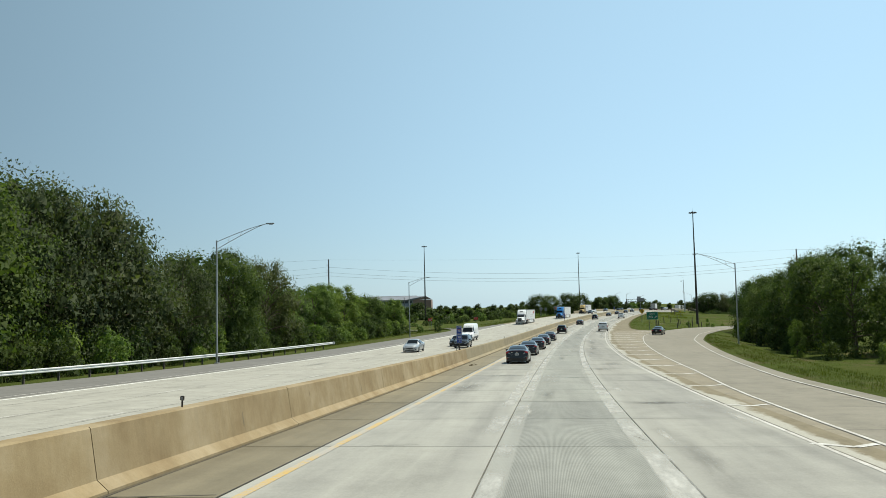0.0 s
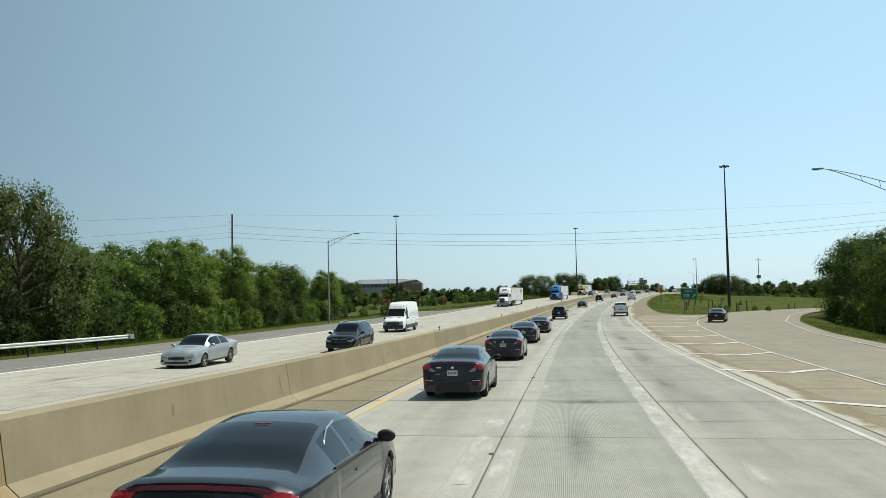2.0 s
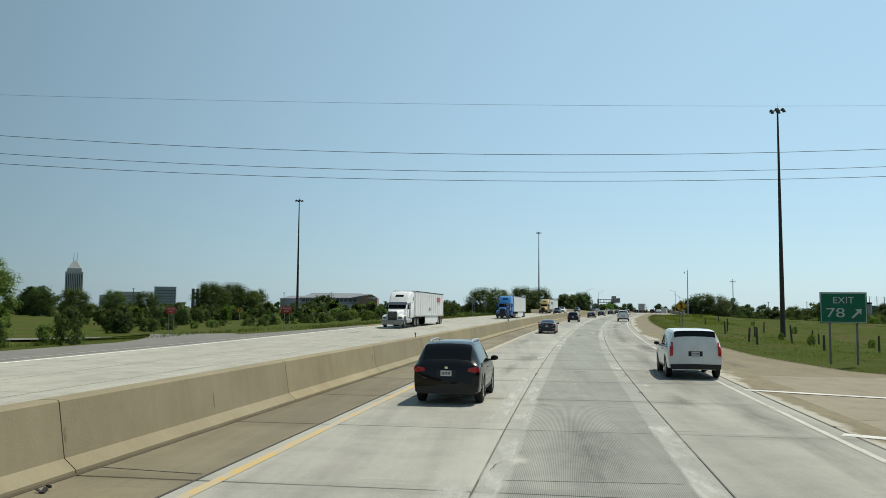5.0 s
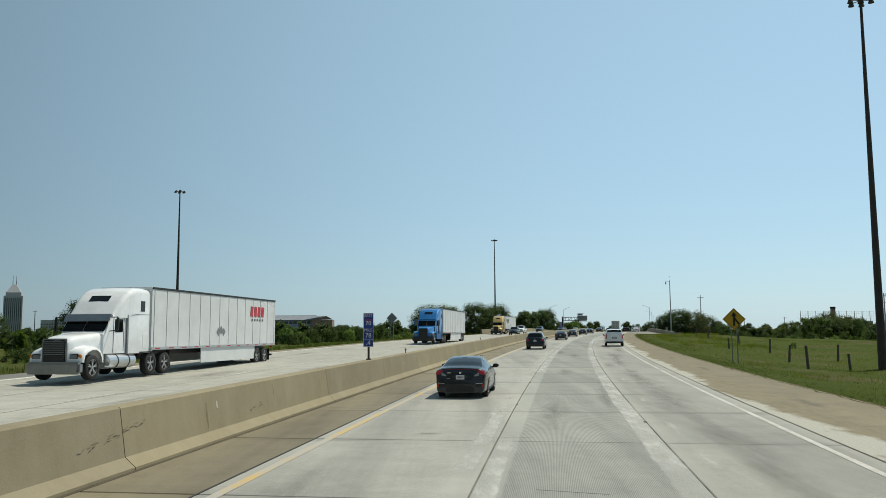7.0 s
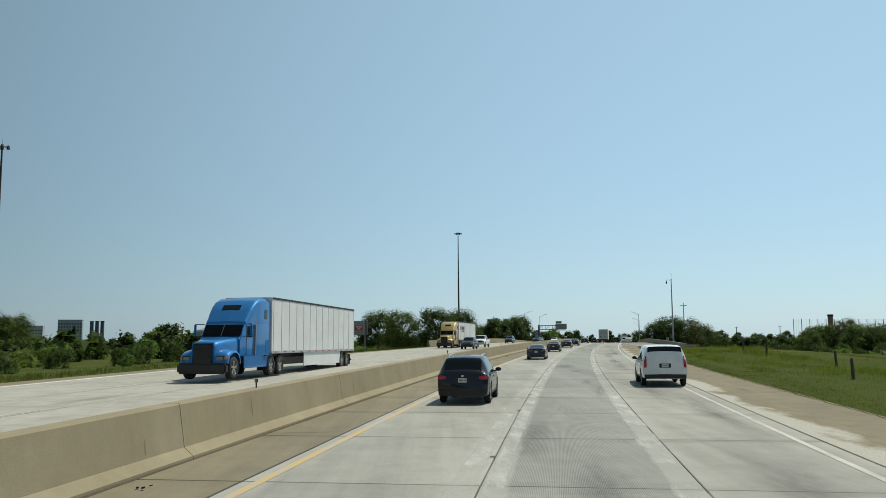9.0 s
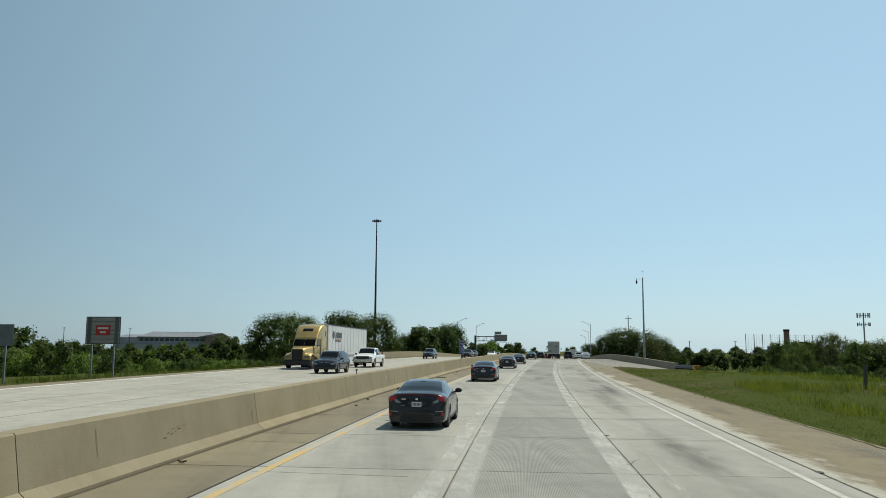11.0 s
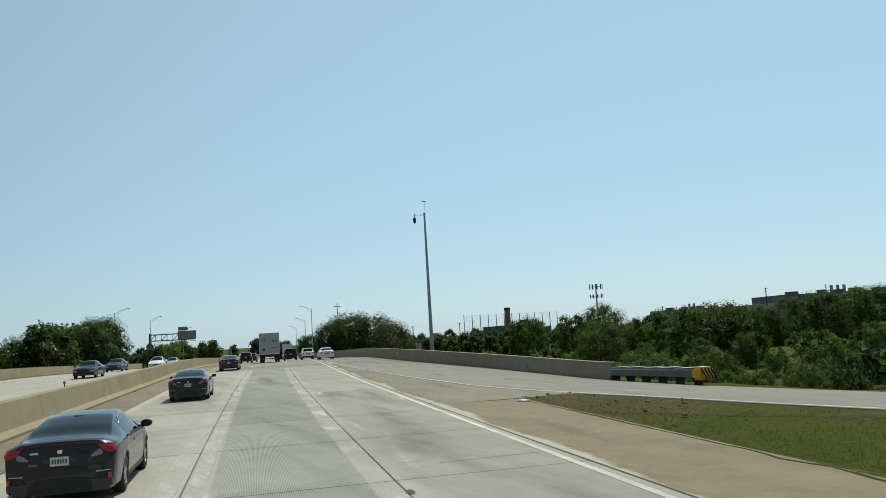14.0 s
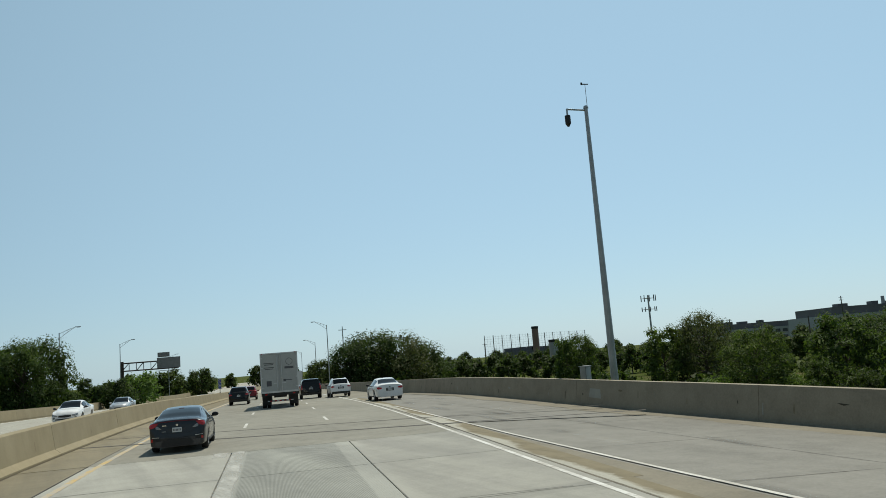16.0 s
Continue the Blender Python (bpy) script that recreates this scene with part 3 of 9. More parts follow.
# ---- ground: one sheet to the horizon ----
def build_ground():
    ss = [-600, -400, -250, -150] + list(range(-100, 360, 8)) + list(range(360, 470, 2)) + list(range(472, 720, 16)) + [760, 850, 1000, 1300, 1800, 2500, 3200, 3900]
    us = [-4200, -2500, -1400, -800, -450, -300, -200, -140, -100, -80, -65, -55, -48, -42, -38, -35, -33, -31.5, -30, -27, -9, -5, 0, 5, 8, 8.6, 9.3, 10, 10.8, 12, 13, 14, 15, 16,
          17.5, 19, 21, 23, 25, 27, 29, 31, 34, 38, 43, 50, 58, 68, 80, 100, 140, 200, 300, 450, 800, 1400, 2500, 4200]
    verts, faces = [], []
    w = len(us)
    for i, s in enumerate(ss):
        for j, u in enumerate(us):
            p = road(s, u, ground_h(s, u))
            near_ramp = (s > 270 and smooth(s, ON_L) - 3 < u < smooth(s, ON_R) + 4) or (s < 290 and smooth(s, RAMP_L) - 3 < u < smooth(s, RAMP_R) + 5)
            if (u > 9 or u < -36) and not near_ramp:
                p.z += 0.22 * (noise.noise(Vector((p.x * 0.07, p.y * 0.07, 0))) + 0.4 * noise.noise(Vector((p.x * 0.3, p.y * 0.3, 5)))) * min(1, (abs(u) - 9) / 8)
            verts.append(p)
            if i and j:
                a, b = (i - 1) * w + j - 1, i * w + j - 1
                faces.append((a, a + 1, b + 1, b))
    ob = obj_from("ground", verts, faces, M_GRASS, None, True)
    return tagged(ob, "rough summer grass and weeds on flat land", "ground", kind="structure")


build_ground()
LONG = [float(v) for v in list(range(-120, 0, 12)) + list(range(0, 500, 5)) + list(range(500, 1000, 12))]


def span(a, b, step=5.0):
    n = max(2, int(math.ceil((b - a) / step)) + 1)
    return [a + (b - a) * i / (n - 1) for i in range(n)]


# pavement bed under the slabs, seen only in the joints
tagged(sweep("road_bed", LONG, lambda s: [(-8.6, -0.05), (5.6, -0.05)], M_JOINT), "dark filler in the pavement joints", "road", kind="structure")

# far and rear pavement past the single slabs
tagged(sweep("road_bridge_deck", span(451.9, 640, 5), lambda s: [(-6.0, 0.0), (5.44, 0.0)], M_DECK), "dark grey bridge deck pavement", "road", kind="structure")
tagged(sweep("road_shoulder_left", span(494.6, 640, 5), lambda s: [(-8.4, 0.0), (-6.02, 0.0)], M_TAN), "tan concrete shoulder", "road", kind="structure")
for a, b in ((-120.0, 0.48), (640.0, 988.0)):
    st = [a + (b - a) * i / 60 for i in range(61)]
    for name, u0, u1, mt in (("road_lane_left", -5.99, -1.85, M_OPP), ("road_lane_middle", -1.81, 1.81, M_RAMP), ("road_lane_right", 1.85, 5.45, M_OPP), ("road_shoulder_left", -8.4, -6.03, M_TAN)):
        tagged(sweep(name, st, lambda s, u0=u0, u1=u1: [(u0, 0.0), (u1, 0.0)], mt), "worn pale concrete highway pavement", "road", kind="structure")


# right shoulder, gore and exit ramp
def right_edge(s):
    if s < 176:
        return smooth(s, RAMP_R) + smooth(s, [(-80, 0.6), (60, 0.9), (176, 1.2)])
    if s < 404.7:
        return smooth(s, [(176, 13.9), (180, 11.8), (190, 10.2), (210, 9.7), (240, 9.2), (300, 8.9), (380, 8.5), (405, 8.8)])
    return smooth(s, ON_R)


st = span(-100, 176, 4)
tagged(sweep("road_gore", st, lambda s: [(5.48, -0.012), (smooth(s, RAMP_L), -0.012)], M_GORE_PALE), "tan concrete gore between highway and exit ramp", "road", kind="structure")
tagged(sweep("road_exit_ramp", span(-100, 284, 4), lambda s: [(smooth(s, RAMP_L) + 0.004, exit_h(s) - 0.012), (smooth(s, RAMP_R) + smooth(s, [(-80, 0.6), (60, 0.9), (176, 1.4)]), exit_h(s) - 0.03)], M_RAMP),
       "curving concrete exit ramp", "road", kind="structure")
tagged(sweep("road_shoulder_right", span(176, 404.6, 4), lambda s: [(5.48, -0.012), (right_edge(s), -0.03)], M_TAN), "tan worn concrete shoulder with pale patches", "road", kind="structure")
tagged(sweep("road_merge_gore", span(404.6, 494, 3), lambda s: [(5.48, -0.012), (max(5.6, smooth(s, ON_L) - 0.0), -0.012)], M_GORE), "tan concrete gore where the ramp joins", "road", kind="structure")
tagged(sweep("road_on_ramp", span(277, 494, 3), lambda s: [(smooth(s, ON_L) - 0.3, on_h(s) - 0.9), (smooth(s, ON_L) + 0.004, on_h(s) - 0.012), (smooth(s, ON_R) + 0.4, ramp_out(s) - 0.012), (smooth(s, ON_R) + 0.7, ramp_out(s) - 0.9)], M_ONRAMP),
       "grey concrete entrance ramp joining the highway", "road", kind="structure")


def verge_foot(s):
    return max(right_edge(s) + 0.4, smooth(s, ON_L) - 4.6)


def verge_top(s):
    k = smooth(s, [(394, 0.0), (402, 1.0)])
    return max(ground_h(s, verge_foot(s)) + 0.06, on_h(s) - 0.3) * (1 - k) - 0.01 * k


for a, b, mt, label in ((300, 386, M_GRASS, "grass verge along the entrance ramp"), (386, 404.59, M_BARE, "bare earth and thin grass at the island's tip")):
    tagged(sweep("ground_ramp_verge", span(a, b, 1.48), lambda s: [(smooth(s, ON_L) + 0.02, on_h(s) - 0.03), (smooth(s, ON_L) - 0.7, on_h(s) + 0.03), (verge_foot(s), verge_top(s)), (verge_foot(s) - 0.5, verge_top(s) - 0.03), (verge_foot(s) - 1.6, verge_top(s) - 0.7)], mt, smooth_it=True),
           label, "ground", kind="structure")
tagged(sweep("road_lane_merge", span(494, 900, 20), lambda s: [(5.48, -0.012), (9.6, -0.012)], M_RAMP), "grey concrete lane", "road", kind="structure")

# opposite carriageway
OPP_OUT = [(-120, -26.0), (190, -25.4), (1000, -25.2)]
OPP_EDGE = [(-120, -33.4), (120, -32.6), (194, -32.0), (215, -29.2), (245, -27.6), (1000, -27.6)]
tagged(sweep("road_opposite", LONG, lambda s: [(smooth(s, OPP_OUT), opp_h(s)), (-20.0, opp_h(s)), (-8.8, opp_h(s))], M_OPP), "bleached concrete lanes of the opposite carriageway", "road", kind="structure")
for side in (0, 1):
    tagged(sweep("road_opposite_shoulder", [q for q in LONG if q <= 235] if side == 0 else [q for q in LONG if q >= 235], lambda s: [(smooth(s, OPP_EDGE), opp_h(s) - 0.05), (smooth(s, OPP_OUT) - 0.004, opp_h(s) - 0.01)], (M_ASPHALT, M_TAN)[side]),
           ("grey asphalt shoulder of the opposite carriageway", "tan concrete shoulder of the opposite carriageway")[side], "road", kind="structure")
for u in (-15.7, -19.35, -23.0):
    tagged(sweep("road_joint", LONG, lambda s, u=u: [(u - 0.012, opp_h(s) + 0.004), (u + 0.012, opp_h(s) + 0.004)], M_JOINT), "dark joint between concrete lanes", "joint", kind="structure")


# the side road that curves off beyond the opposite carriageway
def side_road():
    pts = [(176, -28.4), (190, -29.0), (201, -31.0), (210, -35.5), (216, -42.5), (219, -52), (220, -70), (219, -100), (216, -160)]
    verts, faces = [], []
    line = [road(s, u, ground_h(s, u) + 0.16) for s, u in pts]
    fine = []
    for i in range(len(line) - 1):
        a, b = line[i], line[i + 1]
        p0, p3 = line[max(0, i - 1)], line[min(len(line) - 1, i + 2)]
        for k in range(6):
            t = k / 6
            fine.append(0.5 * ((2 * a) + (b - p0) * t + (2 * p0 - 5 * a + 4 * b - p3) * t * t + (-p0 + 3 * a - 3 * b + p3) * t**3))
    for i, p in enumerate(fine):
        d = (fine[min(i + 1, len(fine) - 1)] - fine[max(i - 1, 0)]).normalized()
        side = Vector((d.y, -d.x, 0))
        wd = 3.8
        verts += [p - side * wd, p + side * wd]
        if i:
            faces.append((2 * i - 2, 2 * i - 1, 2 * i + 1, 2 * i))
    tagged(obj_from("road_side", verts, faces, M_ASPHALT), "grey asphalt ramp curving away through the grass", "road", kind="structure")


side_road()


# ---- painted lines ----
def stripe(name, a, b, u_of, wd, mt, label, step=5.0, h=0.006, lift=lambda s: 0.0):
    return tagged(sweep(name, span(a, b, step), lambda s: [(u_of(s) - wd / 2, h + lift(s)), (u_of(s) + wd / 2, h + lift(s))], mt), label, "road marking", kind="structure")


stripe("marking_yellow", -100, 900, lambda s: -5.66, 0.19, M_YELLOW, "worn yellow edge line")
EDGE_LINE = [(-100, 5.4), (25, 5.4), (70, 5.15), (115, 5.0), (316, 4.93), (400, 5.22), (500, 5.17)]
stripe("marking_edge", -100, 72, lambda s: smooth(s, EDGE_LINE), 0.125, M_OLDWHITE, "worn white edge line")
stripe("marking_edge", 72, 176, lambda s: smooth(s, EDGE_LINE), 0.15, M_RUBBED, "thin worn white edge line")
stripe("marking_edge", 176, 396, lambda s: smooth(s, EDGE_LINE), 0.15, M_RUBBED, "thin worn white edge line")
stripe("marking_edge", 396, 494, lambda s: smooth(s, EDGE_LINE), 0.125, M_WHITE, "solid white edge line")
stripe("marking_edge", 494, 900, lambda s: 5.17, 0.15, M_WHITE, "solid white edge line", 15)
stripe("marking_ramp", -60, 181, lambda s: smooth(s, RAMP_L) + 0.14, 0.12, M_OLDWHITE, "solid white line along the gore", lift=exit_h)
stripe("marking_ramp_outer", -60, 215, lambda s: smooth(s, RAMP_R) - 0.1, 0.12, M_OLDWHITE, "solid white line along the ramp", h=0.002, lift=exit_h)
stripe("marking_merge", 392, 470, lambda s: smooth(s, ON_L) + 0.15, 0.11, M_OLDWHITE, "solid white line along the entrance ramp", 3, lift=on_h)
stripe("marking_opposite_outer", -100, 900, lambda s: smooth(s, OPP_OUT) + 0.45, 0.2, M_FRESH, "bright solid white edge line", lift=opp_h)
stripe("marking_opposite_old", -100, 215, lambda s: -26.55, 0.12, M_OLDWHITE, "faded white line on the asphalt shoulder", h=-0.004, lift=opp_h)
stripe("marking_opposite_inner", -100, 900, lambda s: -12.0, 0.14, M_YELLOW, "yellow edge line", lift=opp_h)
# pale remains of rubbed-out lane lines beside the joints
def rubbed(u, wd, seed, gap):
    """A pale ground-off strip whose width wanders and whose edges and ends thin out."""
    verts, faces, wear = [], [], []
    for i in range(945):
        s = -20 + 0.5 * i
        k = noise.noise(Vector((s * 0.06, seed, 0))) + 0.5 * noise.noise(Vector((s * 0.5, seed, 5)))
        full = min(1.0, max(0.0, (k - gap) * 5))
        w0 = wd * (0.5 + 0.10 * noise.noise(Vector((s * 0.2, seed, 2))) + 0.10 * noise.noise(Vector((s * 1.3, seed, 4))))
        w1 = wd * (0.5 + 0.12 * noise.noise(Vector((s * 0.2, seed, 7))) + 0.10 * noise.noise(Vector((s * 1.4, seed, 9))))
        verts += [road(s, u - w0 - 0.05, 0.006), road(s, u - w0 + 0.03, 0.006), road(s, u + w1 - 0.03, 0.006), road(s, u + w1 + 0.05, 0.006)]
        wear += [0.0, full, full, 0.0]
        if i:
            n = len(verts) - 8
            faces += [(n + c, n + c + 1, n + c + 5, n + c + 4) for c in range(3)]
    ob = obj_from("marking_rubbed_out", verts, faces, M_GROUND_OFF)
    ob.data.attributes.new("wear", "FLOAT", "POINT").data.foreach_set("value", wear)
    tagged(ob, "pale strip where a lane line was ground off", "road marking", kind="structure")


for u, wd, seed, gap in ((-1.60, 0.36, 1.5, -0.32), (1.55, 0.46, 4.5, -0.32), (-2.13, 0.40, 8.5, 0.0)):
    rubbed(u, wd, seed, gap)


def bar_between(name, p, q, wd, mt, label, h=0.006):
    a, b = road(p[0], p[1], h), road(q[0], q[1], h)
    d = (b - a).normalized()
    side = Vector((-d.y, d.x, 0)) * wd / 2
    return tagged(obj_from(name, [a - side, b - side, b + side, a + side], [(0, 1, 2, 3)], mt), label, "road marking", kind="structure")


for k in range(16):
    s = 19.4 + 10.16 * k if k < 9 else 110.8 + 9.8 * (k - 9)
    ul, ur = 5.3, smooth(s, RAMP_L)
    um = ul + (ur - ul) * 0.54
    dip, wide = min(2.5, 0.45 * (ur - ul)), smooth(s, [(40, 0.2), (115, 0.4)])
    bar_between("marking_chevron", (s, ul), (s - dip, um), wide, M_WHITE, "white gore chevron stripe")
    bar_between("marking_chevron", (s - dip, um), (s - 0.1, ur), wide, M_WHITE, "white gore chevron stripe")
for s in np.arange(463, 620, 12.2):
    stripe("marking_dash", s, s + 3.0, lambda q: 1.83, 0.13, M_WHITE, "white lane dash", 3)
    stripe("marking_dash", s, s + 3.0, lambda q: -1.83, 0.13, M_WHITE, "white lane dash", 3)
for u in (-15.95, -19.6):
    for s in np.arange(0, 520, 12.2):
        stripe("marking_dash", s, s + 3.0, lambda q, u=u: u, 0.12, M_OLDWHITE, "faded white lane dash", 3, lift=opp_h)
for s in (424.0, 431.0):
    bar_between("marking_chevron", (s + 3, 5.4), (s, smooth(s, ON_L)), 0.1, M_PALE, "pale joint across the gore")

# expansion joints of the bridge
for s, g in ((456.9, 0.3), (460.8, 0.14)):
    bar_between("bridge_joint", (s + 3.0, -8.4), (s - 4.45, 12.4), g, M_JOINT, "dark steel expansion joint across the bridge", 0.008)

# thin transverse joints and cracks
rng = random.Random(4)
for i in range(62):
    s = 10 + 6.1 * i
    e = right_edge(s)
    bar_between("shoulder_joint", (s + rng.uniform(-0.2, 0.2), 5.6), (s + rng.uniform(-0.4, 0.4), min(e, 60) - 0.1), 0.025, M_JOINT, "thin joint across the shoulder", -0.008)
for i in range(80):
    s = 4 + 6.1 * i
    bar_between("opposite_joint", (s, -9.9), (s + 0.3, smooth(s, OPP_OUT)), 0.014, M_JOINT, "thin joint across the concrete lanes", opp_h(s) + 0.004)
tagged(sweep("shoulder_seam", span(-60, 494, 5), lambda s: [(5.468, -0.003), (5.495 + 0.008 * math.sin(s * 1.3) + 0.01 * math.sin(s * 0.31), -0.003)], M_JOINT), "dark crumbled seam beside the edge line", "joint", kind="structure")


# pale and dark blotches where the surface was patched or scaled
def patch(name, s, u, ln, wd, mt, label, h, seed):
    rg = random.Random(seed)
    n = 18
    pts = []
    for k in range(n):
        a = 2 * math.pi * k / n
        r = rg.uniform(0.7, 1.1)
        pts.append(road(s + ln / 2 * r * math.sin(a), u + wd / 2 * r * math.cos(a), h))
    return tagged(obj_from(name, pts, [tuple(range(n))], mt), label, "road patch", kind="structure")


rq = random.Random(31)


def scaled_margin(a, b, reach):
    """Pale scaled concrete along the inner edge of the shoulder."""
    verts, faces, wear = [], [], []
    n = int((b - a) / 2)
    for i in range(n + 1):
        s = a + (b - a) * i / n
        for k in range(5):
            verts.append(road(s, 5.53 + reach * k / 4, -0.007))
            wear.append(1 - k / 4)
        if i:
            for k in range(4):
                c = 5 * i + k
                faces.append((c - 5, c - 4, c + 1, c))
    ob = obj_from("road_scaling", verts, faces, M_SCALED)
    ob.data.attributes.new("wear", "FLOAT", "POINT").data.foreach_set("value", wear)
    tagged(ob, "ragged pale scaled concrete beside the edge line", "road patch", kind="structure")


scaled_margin(170, 384, 1.5)
scaled_margin(384, 440, 0.5)
scaled_margin(440, 492, 0.7)
scaled_margin(0, 170, 0.9)


def smudge(s, u, ln, wd, mt, label, seed, h=0.005, lift=lambda q: 0.0):
    """A soft-edged stain: a disc of rings whose wear attribute falls off towards the rim."""
    rg = random.Random(seed)
    n, rings = 16, (0.0, 0.4, 0.75, 1.0)
    wob = [rg.uniform(0.7, 1.15) for k in range(n)]
    verts, wear, faces = [road(s, u, h + lift(s))], [1.0], []
    for r in rings[1:]:
        for k in range(n):
            a = 2 * math.pi * k / n
            q = s + ln / 2 * r * wob[k] * math.sin(a)
            verts.append(road(q, u + wd / 2 * r * wob[k] * math.cos(a), h + lift(q)))
            wear.append(1 - r)
    faces += [(0, 1 + k, 1 + (k + 1) % n) for k in range(n)]
    for j in range(2):
        for k in range(n):
            k2 = (k + 1) % n
            faces.append((1 + j * n + k, 1 + (j + 1) * n + k, 1 + (j + 1) * n + k2, 1 + j * n + k2))
    ob = obj_from("road_stain", verts, faces, mt)
    ob.data.attributes.new("wear", "FLOAT", "POINT").data.foreach_set("value", wear)
    return tagged(ob, label, "road stain", kind="structure")


for s, u, ln, wd in ((48.6, -3.6, 1.5, 3.4), (46.2, 0.6, 0.9, 2.2), (64.3, -4.1, 1.2, 2.0), (133.2, 0.4, 2.4, 3.0), (129.5, 3.4, 1.6, 3.0), (137.0, -3.8, 1.4, 3.0), (30.2, 3.2, 1.6, 2.6), (79.6, 0.1, 1.2, 2.8), (91.8, -3.8, 1.3, 3.2), (104.0, 3.5, 1.4, 2.8)):
    smudge(s, u, ln, wd, M_STAIN, "dark stain across the lane at a joint", int(s * 10))
for k in range(14):
    s = 150 + k * 21.6 + rq.uniform(-5, 5)
    smudge(s, rq.choice([-3.9, 3.5, 0.2]) + rq.uniform(-0.4, 0.4), rq.uniform(0.5, 1.2), rq.uniform(0.8, 2.4), M_SMUDGE, "faint stain across the lane", 100 + k)
# long grey wheel tracks in the outer lane, pale scaled cement along the joints
for k in range(22):
    s = 150 + k * 12.4 + rq.uniform(-2, 2)
    smudge(s, rq.choice([3.3, 4.2]) + rq.uniform(-0.15, 0.15), rq.uniform(12.0, 20.0), rq.uniform(0.9, 1.5), M_SMUDGE, "long grey wheel track along the lane", 560 + k, 0.0052)
for k in range(90):
    s = 14 + k * 4.7 + rq.uniform(-2, 2)
    smudge(s, rq.choice([-2.25, -1.4, 2.3, 1.4, 5.05]) + rq.uniform(-0.12, 0.12), rq.uniform(1.0, 4.5), rq.uniform(0.22, 0.55), M_CEMENT, "ragged pale cement beside a joint", 900 + k, 0.0065)
for k in range(64):
    s = 6 + k * 6.9 + rq.uniform(-3, 3)
    smudge(s, rq.choice([-4.8, -3.0, -0.9, 0.9, 2.7, 4.5, -3.9, 0.0, 3.6]) + rq.uniform(-0.3, 0.3), rq.uniform(4.0, 13.0), rq.uniform(0.7, 2.2), M_SMUDGE if k % 3 else M_BLEACH, "long grey smudge along the lane" if k % 3 else "long bleached streak along the lane", 300 + k, 0.0055)
for k in range(26):
    s = 60 + k * 9.0 + rq.uniform(-3, 3)
    smudge(s, rq.choice([-11.2, -13.5, -17.2, -21.0]) + rq.uniform(-0.6, 0.6), rq.uniform(4.0, 12.0), rq.uniform(0.8, 2.4), M_SMUDGE, "long grey smudge on the opposite lanes", 420 + k, 0.006, opp_h)
for k in range(14):
    s = 180 + k * 20 + rq.uniform(-6, 6)
    smudge(s, rq.uniform(6.6, 8.0), rq.uniform(3.0, 9.0), rq.uniform(0.5, 1.2), M_SMUDGE, "brown smudge on the shoulder", 480 + k, -0.0045)
for k in range(60):
    s = 8 + k * 7.2 + rq.uniform(-2, 2)
    patch("road_spall", s, rq.choice([-1.86, 1.86, -1.80, 1.80, 5.5, -5.99]), rq.uniform(0.12, 0.5), rq.uniform(0.06, 0.2), M_JOINT, "small dark spall at a joint", 0.007, 200 + k)
# long thin cracks across the lanes
for k in range(40):
    s = 9 + k * 11 + rq.uniform(-3, 3)
    u0 = rq.choice([-5.9, -1.75, 1.9])
    bar_between("road_crack", (s, u0 + rq.uniform(0, 1.2)), (s + rq.uniform(-0.3, 0.3), u0 + rq.uniform(2.0, 3.5)), 0.018, M_JOINT, "thin dark crack across a slab", 0.005)
for k in range(24):
    s = 14 + k * 17 + rq.uniform(-4, 4)
    bar_between("road_crack", (s, -7.97), (s + rq.uniform(-0.4, 0.4), -6.1), 0.03, M_JOINT, "thin dark crack across the shoulder", 0.006)




def ravel(s, u, ln, turn, seed):
    """A short ragged dark crack that wanders beside a joint."""
    rg = random.Random(seed)
    verts, faces = [], []
    n = 7
    for i in range(n):
        q, v = s + ln * i / (n - 1) * math.cos(turn), u + ln * i / (n - 1) * math.sin(turn) + rg.uniform(-0.05, 0.05)
        w = rg.uniform(0.004, 0.014) * (0.3 if i in (0, n - 1) else 1.0)
        verts += [road(q - w * math.sin(turn), v - w * abs(math.cos(turn)), 0.0075), road(q + w * math.sin(turn), v + w * abs(math.cos(turn)), 0.0075)]
        if i:
            faces.append((2 * i - 2, 2 * i - 1, 2 * i + 1, 2 * i))
    tagged(obj_from("road_crack", verts, faces, M_JOINT), "short ragged dark crack beside a joint", "road crack", kind="structure")


for k in range(80):
    s = 20 + k * 5.1 + rq.uniform(-2, 2)
    ravel(s, rq.choice([-1.95, -1.7, -2.2, 1.9, 1.7, 2.1]), rq.uniform(0.25, 1.1), rq.choice([0.1, -0.2, 0.4, 1.4, 1.6]), 1200 + k)

# ---- concrete median barrier ----
def barrier_profile():
    half = [(0.52, -0.05), (0.52, 0.08), (0.32, 0.25), (0.19, 1.11), (0.16, 1.14)]
    return [(-8.47 + u, h) for u, h in half] + [(-8.47 - u, h) for u, h in reversed(half)]


